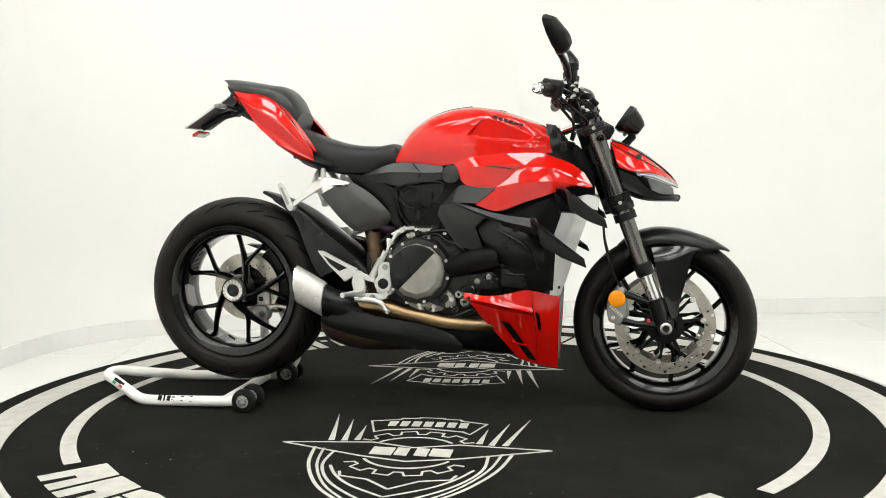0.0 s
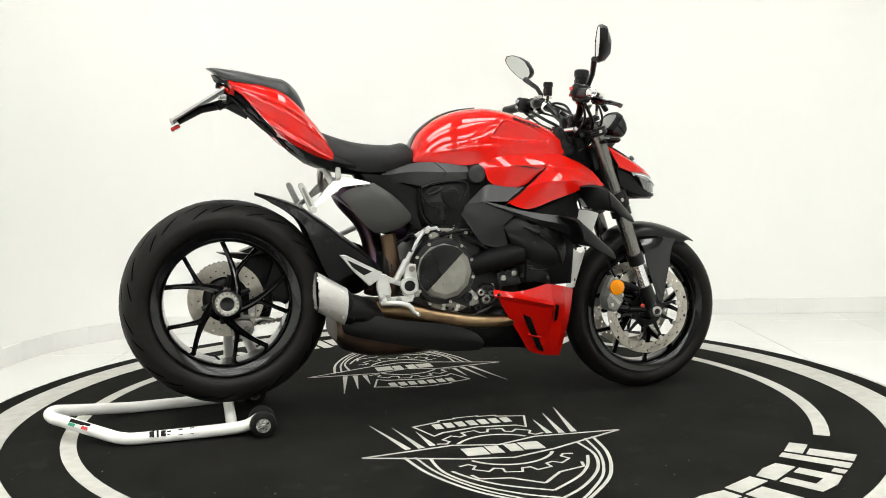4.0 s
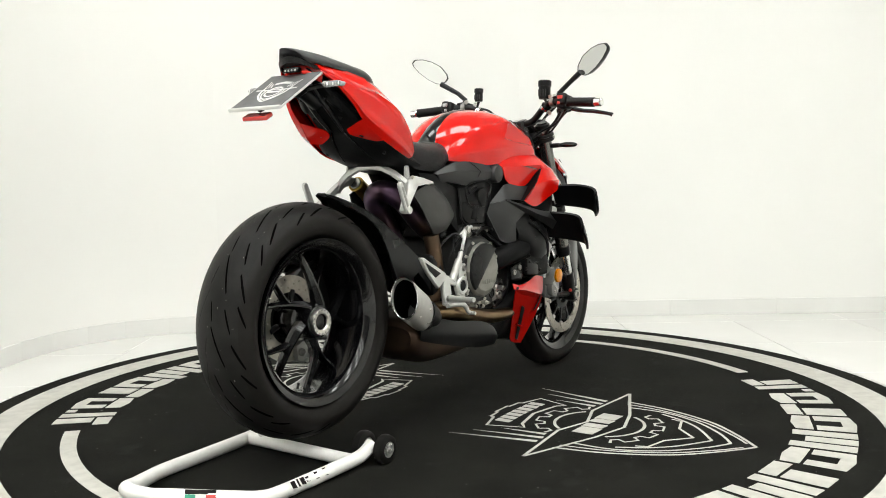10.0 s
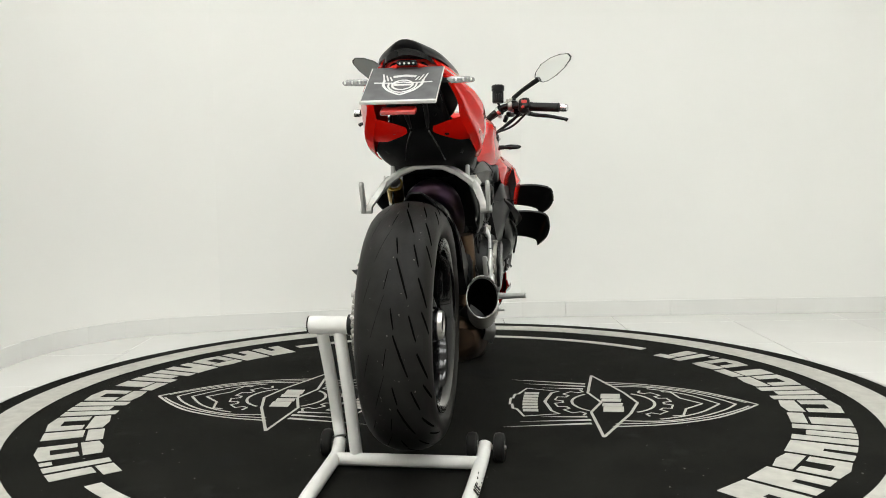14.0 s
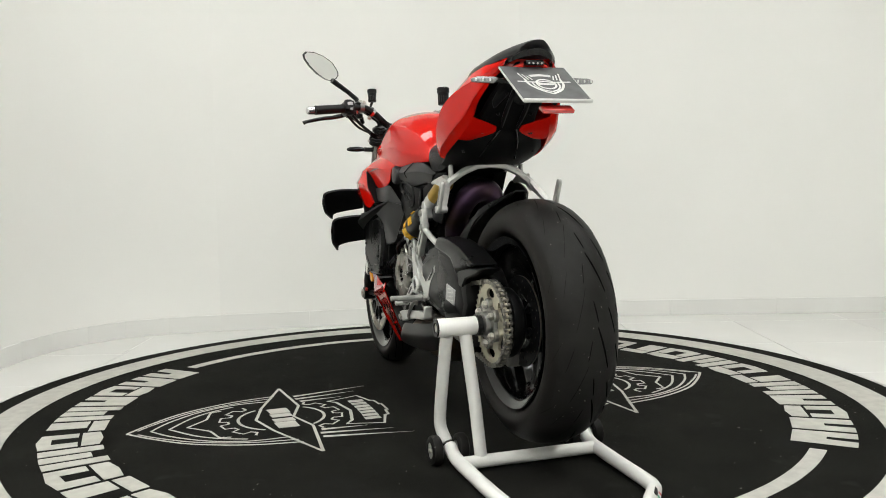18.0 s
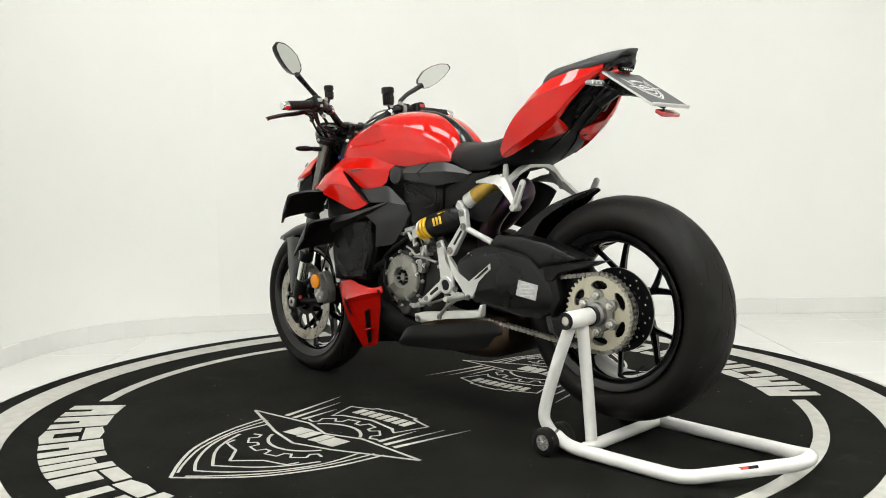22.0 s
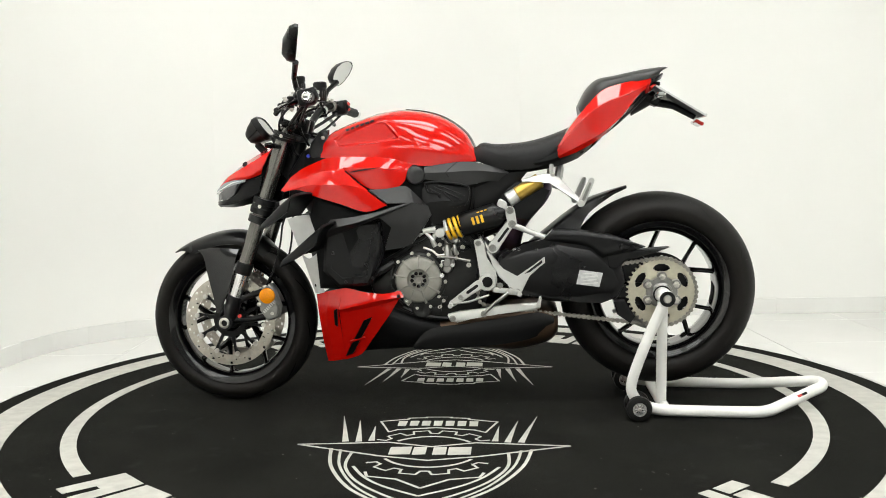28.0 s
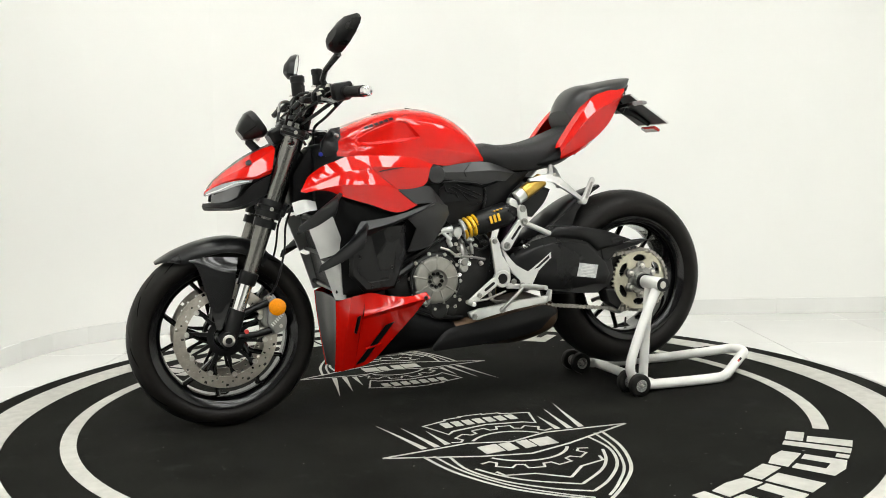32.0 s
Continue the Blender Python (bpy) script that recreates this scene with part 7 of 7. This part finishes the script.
    part("link_arm", bar(B(), (-.243, .632), (-.182, .548), .0135, .018, .146, .020), ALU_LIGHT, link)
    part("link_web", prism(B(), side([(-.228, .700), (-.205, .712), (-.195, .690), (-.225, .655), (-.238, .655)], .125), (0, .030, 0), .004), ALU_LIGHT, link)
    part("tie_rod", tube(B(), [(-.245, .160, .625), (-.30, .158, .603), (-.352, .152, .582)], .0095, 12), ALU_LIGHT, link)
    bolts([(-.240, .170, .672), (-.246, .170, .628), (-.182, .166, .549)], (0, 1, 0), link, .010, .005, DARK_STEEL, "link_bolt")
    part("link_slot", bar(B(), (-.232, .612), (-.202, .572), .0045, .0045, .1655, .001), BLACK_MATT, link)
    # passenger peg hangers, a hoop over the rear
    hoop = tube(B(), [(-.392, .148, .745), (-.402, .122, .775), (-.407, .086, .800), (-.408, .042, .818), (-.408, 0, .821), (-.408, -.042, .818), (-.407, -.086, .800), (-.402, -.122, .775), (-.392, -.148, .745)], .0115, 6)
    part("peg_hoop", hoop, ALU, bike, "silver cast hoop over the rear wheel", 20)
    for s in (1, -1):
        arm = [(-.400, .778), (-.362, .791), (-.325, .784), (-.278, .772), (-.281, .762), (-.330, .768), (-.372, .763), (-.440, .712), (-.470, .684), (-.480, .690), (-.474, .704), (-.453, .721), (-.425, .752)]
        bm = prism(B(), side(arm, s * .118), (0, s * .020, 0), .004, 2)
        for v in bm.verts:
            v.co.y += s * max(0, .785 - v.co.z) * .5
        pg = part("peg_hanger", bm, ALU, bike, "silver cast passenger peg hanger")
        part("hanger_mount", prism(B(), side([(-.384, .822), (-.370, .822), (-.366, .782), (-.388, .780)], s * .108), (0, s * .012, 0), .003), ALU, pg)
        bolts([(-.30, s * .138, .766), (-.38, s * .138, .785)], (0, s, 0), pg, .006, .004)
        bm = rod(B(), (-.468, s * .160, .692), (-.468, s * .194, .692), .011, 12)
        bar(bm, (-.470, .692), (-.503, .766), .0115, .0095, s * .178, s * .012)
        peg = part("passenger_peg", bm, ALU, bike, "folded flat aluminium passenger peg with a slot")
        part("peg_slot", bar(B(), (-.477, .706), (-.498, .756), .0045, .0040, s * .190, s * .0008), DARK_STEEL, peg)
    # rider footrest plates
    def foot(s):
        y = s * .155
        bm = B()
        if s < 0:
            prism(bm, side([(-.388, .546), (-.368, .545), (-.296, .507), (-.25, .485), (-.262, .462), (-.295, .441), (-.349, .497)], y), (0, -.013, 0), .003)
            prism(bm, side([(-.262, .482), (-.235, .476), (-.222, .42), (-.232, .388), (-.262, .392), (-.272, .44)], y), (0, -.013, 0), .003)
            prism(bm, side([(-.178, .51), (-.140, .507), (-.138, .47), (-.128, .405), (-.158, .392), (-.188, .41), (-.182, .45)], y), (0, -.013, 0), .003)
            prism(bm, side([(-.25, .478), (-.185, .452), (-.185, .435), (-.25, .455)], y), (0, -.010, 0), .003)
            prism(bm, side([(-.262, .402), (-.15, .405), (-.15, .386), (-.20, .378), (-.262, .384)], y), (0, -.012, 0), .003)
            boss = (-.163, y, .437)
        else:
            prism(bm, side([(-.119, .574), (-.143, .583), (-.156, .556), (-.160, .515), (-.190, .478), (-.196, .440), (-.186, .410), (-.150, .407), (-.137, .435), (-.140, .47), (-.128, .531)], y), (0, .013, 0), .003)
            prism(bm, side([(-.160, .540), (-.178, .528), (-.214, .478), (-.262, .452), (-.352, .521), (-.354, .498), (-.300, .458), (-.276, .402), (-.240, .400), (-.232, .430), (-.20, .455), (-.182, .490)], y - .004), (0, .013, 0), .003)
            prism(bm, side([(-.180, .420), (-.255, .412), (-.252, .394), (-.180, .402)], y), (0, .012, 0), .003)
            boss = (-.163, y, .437)
        lathe(bm, [(0, .030), (s * .014, .030), (s * .018, .027), (s * .018, .019), (s * .006, .018), (s * .006, 0)], boss, (0, 1, 0), 28)
        p = part("footrest_plate", bm, ALU_LIGHT, bike, "silver cast footrest plate with heel guard")
        bm = B()
        if s < 0:
            prism(bm, side([(-.365, .530), (-.306, .500), (-.285, .489), (-.312, .478), (-.345, .503)], y - .0132), (0, -.0015, 0), 0)
        else:
            prism(bm, side([(-.342, .508), (-.344, .499), (-.302, .468), (-.285, .463)], y + .0092), (0, .0015, 0), 0)
        part("heel_opening", bm, BLACK_MATT, p, "dark opening in the heel guard")
        part("pivot_bore", lathe(B(), [(s * .0135, .0175), (s * .0150, .0175), (s * .0150, 0)], boss, (0, 1, 0), 20), BLACK_MATT, p)
        bolts([(x, y + s * .013, z) for x, z in (((-.155, .492), (-.14, .41), (-.245, .405), (-.20, .392)) if s < 0 else ((-.135, .565), (-.238, .41), (-.262, .405), (-.205, .425)))], (0, s, 0), p, .008, .006, DARK_STEEL)
        part("rider_peg", tube(B(), [(-.235, y + s * .01, .405), (-.26, y + s * .06, .408), (-.27, y + s * .125, .412)], [.011, .010, .008], 12), ALU, bike, "aluminium rider footpeg")
        return p
    foot(-1)
    foot(1)
    bm = tube(B(), [(-.26, -.175, .385), (-.21, -.178, .384), (-.17, -.18, .375), (-.155, -.182, .355), (-.143, -.184, .348)], [.008, .009, .0085, .007, .006], 10, 3)
    rod(bm, (-.143, -.175, .347), (-.143, -.205, .347), .006, 10)
    part("brake_pedal", bm, ALU_LIGHT, bike, "silver rear brake pedal")
    bm = B()
    rod(bm, (-.168, -.16, .52), (-.205, -.155, .455), .012, 14)
    rod(bm, (-.155, -.16, .545), (-.17, -.16, .515), .008, 12)
    part("rear_master_cylinder", bm, ALU, bike)
    part("rear_brake_hose", tube(B(), [(-.155, -.16, .545), (-.12, -.15, .575), (-.14, -.12, .60), (-.20, -.1, .55), (-.21, -.12, .48)], .004, 8, 5), BLACK_SATIN, bike)
    # gear lever
    gl = part("gear_lever", bar(B(), (-.135, .428), (-.045, .364), .016, .011, .160, .012), ALU_LIGHT, bike, "silver slotted gear lever")
    part("lever_slot", bar(B(), (-.128, .424), (-.098, .403), .005, .005, .1722, .001), BLACK_MATT, gl)
    part("lever_toe", rod(B(), (-.042, .165, .362), (-.042, .205, .362), .008, 12), ALU_LIGHT, gl)
    part("lever_joint", bolt(B(), (-.075, .172, .386), (0, 1, 0), .007, .006), DARK_STEEL, gl)
    part("lever_rod", tube(B(), [(-.045, .176, .366), (-.10, .178, .372), (-.17, .176, .395)], .004, 8), DARK_STEEL, gl)
    # side stand, folded up
    bm = prism(B(), side([(-.030, .332), (-.038, .312), (-.063, .304), (-.117, .318), (-.20, .333), (-.325, .346), (-.334, .356), (-.325, .370), (-.226, .362), (-.15, .350), (-.071, .342)], .166), (0, .022, 0), .004, 2)
    ss = part("side_stand", bm, ALU_LIGHT, bike, "folded silver side stand")
    part("stand_foot", prism(B(), side([(-.318, .352), (-.336, .352), (-.341, .390), (-.334, .392), (-.327, .372)], .168), (0, .026, 0), .003), ALU_LIGHT, ss)
    part("stand_spring", tube(B(), [(-.150, .190, .334), (-.19, .192, .372), (-.236, .182, .405)], .006, 10), DARK_STEEL, ss)
    bolts([(-.048, .188, .318), (-.152, .188, .334)], (0, 1, 0), ss, .009, .006, DARK_STEEL, "stand_bolt")


wheels()
front_end()
bodywork()
engine()
rear_end()


# ---- the paddock stand ----
stand = tagged(new("paddock_stand"), "white tubular single-arm paddock stand lifting the rear wheel", "stand")


def build_stand():
    r = .0185
    loop = [(-.655, .205, .052), (-.70, .202, .03), (-.80, .20, .024), (-1.0, .196, .02), (-1.055, .186, .022), (-1.10, .16, .03), (-1.22, .075, .056), (-1.265, .045, .066), (-1.28, 0, .07)]
    loop = loop + [(x, -y, z) for x, y, z in loop[-2::-1]]
    base = part("base_loop", tube(B(), loop, r, 16, 4), WHITE_PAINT, stand, "white bent tube frame lying on the carpet")
    part("cross_bar", rod(B(), (-.735, -.20, .026), (-.735, .20, .026), r * .95, 16), WHITE_PAINT, stand)
    part("upright", tube(B(), [(-.728, .14, .03), (-.727, .155, .18), (-.726, .18, .375)], .017, 16), WHITE_PAINT, stand, "straight white upright tube")
    part("upright", tube(B(), [(-.64, .208, .06), (-.622, .219, .10), (-.635, .222, .16), (-.68, .226, .28), (-.722, .23, .375)], .017, 16, 4), WHITE_PAINT, stand, "bent white upright tube")
    part("axle_sleeve", lathe(B(), [(0, .014), (0, .0225), (.003, .0245), (.108, .0245), (.111, .0225), (.111, .014)], (-.729, .15, .394), (0, 1, 0), 32, closed=True), WHITE_PAINT, stand, "white axle sleeve")
    pin = part("axle_pin", rod(B(), (-.729, .13, .394), (-.729, .262, .394), .0125, 20), STEEL, stand, "steel axle pin")
    part("sleeve_ring", lathe(B(), [(.110, .013), (.114, .014), (.114, .0235), (.110, .0245)], (-.729, .15, .394), (0, 1, 0), 32), BLACK_SATIN, stand)
    part("sleeve_ring", lathe(B(), [(-.012, .02), (-.012, .028), (.002, .029), (.002, .02)], (-.729, .15, .394), (0, 1, 0), 32, closed=True), BLACK_SATIN, stand)
    for s in (1, -1):
        part("wheel_axle", rod(B(), (-.645, s * .15 + (.0 if s < 0 else .0), .041), (-.645, s * .262, .041), .006, 10), STEEL, stand)
        for y in (.168, .243):
            bm = B()
            yy = s * y
            prof = [(-.015, .022), (-.015, .032), (-.011, .039), (0, .041), (.011, .039), (.015, .032), (.015, .022)]
            lathe(bm, prof, (-.645, yy, .041), (0, 1, 0), 32)
            w = part("castor", bm, RUBBER, stand, "small black rubber castor wheel")
            bm = B()
            lathe(bm, [(-.013, .018), (-.013, .0235), (.013, .0235), (.013, .018)], (-.645, yy, .041), (0, 1, 0), 28, closed=True)
            for k in range(5):
                a = radians(72 * k + 18)
                for q in (-1, 1):
                    a2 = a + q * .45
                    tube(bm, [(-.645 + .005 * math.cos(a), yy + s * .010, .041 + .005 * math.sin(a)), (-.645 + .021 * math.cos(a2), yy + s * .012, .041 + .021 * math.sin(a2))], .0022, 6)
            rod(bm, (-.645, yy - .014, .041), (-.645, yy + .014, .041), .006, 12)
            part("castor_hub", bm, TRIM, w, "grey star-spoked hub")
    # sticker with a small tricolour and bars, on both bent arms
    for s in (-1, 1):
        bars = []
        A, E = Vector((-1.055, s * .186, .022)), Vector((-1.22, s * .075, .056))
        d = (E - A).normalized()
        up = Vector((0, 0, 1))
        out = Vector((d.y, -d.x, 0)) * (1 if s > 0 else -1)
        out = out if out.y * s > 0 else -out
        n = (out * .8 + up * .6).normalized()
        t = n.cross(d).normalized()
        o = A + (E - A) * .72
        if s < 0:
            for k, m in enumerate((PRINT_GREEN, PRINT_LIGHT, PRINT_RED)):
                bm = B()
                p = o + d * (.024 - .024 * k) + n * .0192
                prism(bm, [p + d * a + t * b for a, b in ((-.012, .001), (.012, .001), (.012, .011), (-.012, .011))], n * .0006, 0)
                part("sticker_stripe", bm, m, stand)
            bm = B()
            p = o + n * .0178
            prism(bm, [p + d * a + (t * b + n * .0) for a, b in ((-.036, -.011), (.036, -.011), (.036, .0), (-.036, .0))], n * .0016, 0)
            part("sticker_base", bm, PRINT_DARK, stand)
        else:
            for k, m in enumerate((PRINT_DARK, PRINT_RED)):
                p = o + d * (.012 - .024 * k) + n * .0187
                part("sticker_stripe", prism(B(), [p + d * a + t * b for a, b in ((-.012, -.004), (.012, -.004), (.012, .004), (-.012, .004))], n * .0008, 0), m, stand)
    bm = B()
    for i, (w, h) in enumerate(((.014, .02), (.006, .022), (.014, .02), (.012, .015), (.01, .005), (.012, .02), (.006, .014), (.012, .022), (.014, .016))):
        x = -.97 + i * .0165
        ang = radians(38)
        n = Vector((0, -math.cos(ang), math.sin(ang)))
        t = Vector((0, math.sin(ang), math.cos(ang)))
        p = Vector((x, -.1965, .021)) + n * .0188
        prism(bm, [p + Vector((a, 0, 0)) + t * b for a, b in ((-w / 2, -h / 2 + .002), (w / 2, -h / 2), (w / 2, h / 2), (-w / 2, h / 2))], n * .0006, 0)
    part("lettering_bars", bm, PRINT_DARK, stand)


build_stand()
build_tiles(ROOM_FLOOR)


# ---- what turns: the table, and what stands on it ----
def motions():
    times = [0, 0.1, 0.2] + list(range(1, 32)) + [31.8, 31.9, 32]
    turn = [(t, pose(0, 0, 0, 0, 0, -10.765 + 6.6184 * t)) for t in times]
    walk(turntable, turn)
    walk(bike, [(t, m @ pose(0, -0.022, 0)) for t, m in turn])
    walk(stand, turn)


motions()
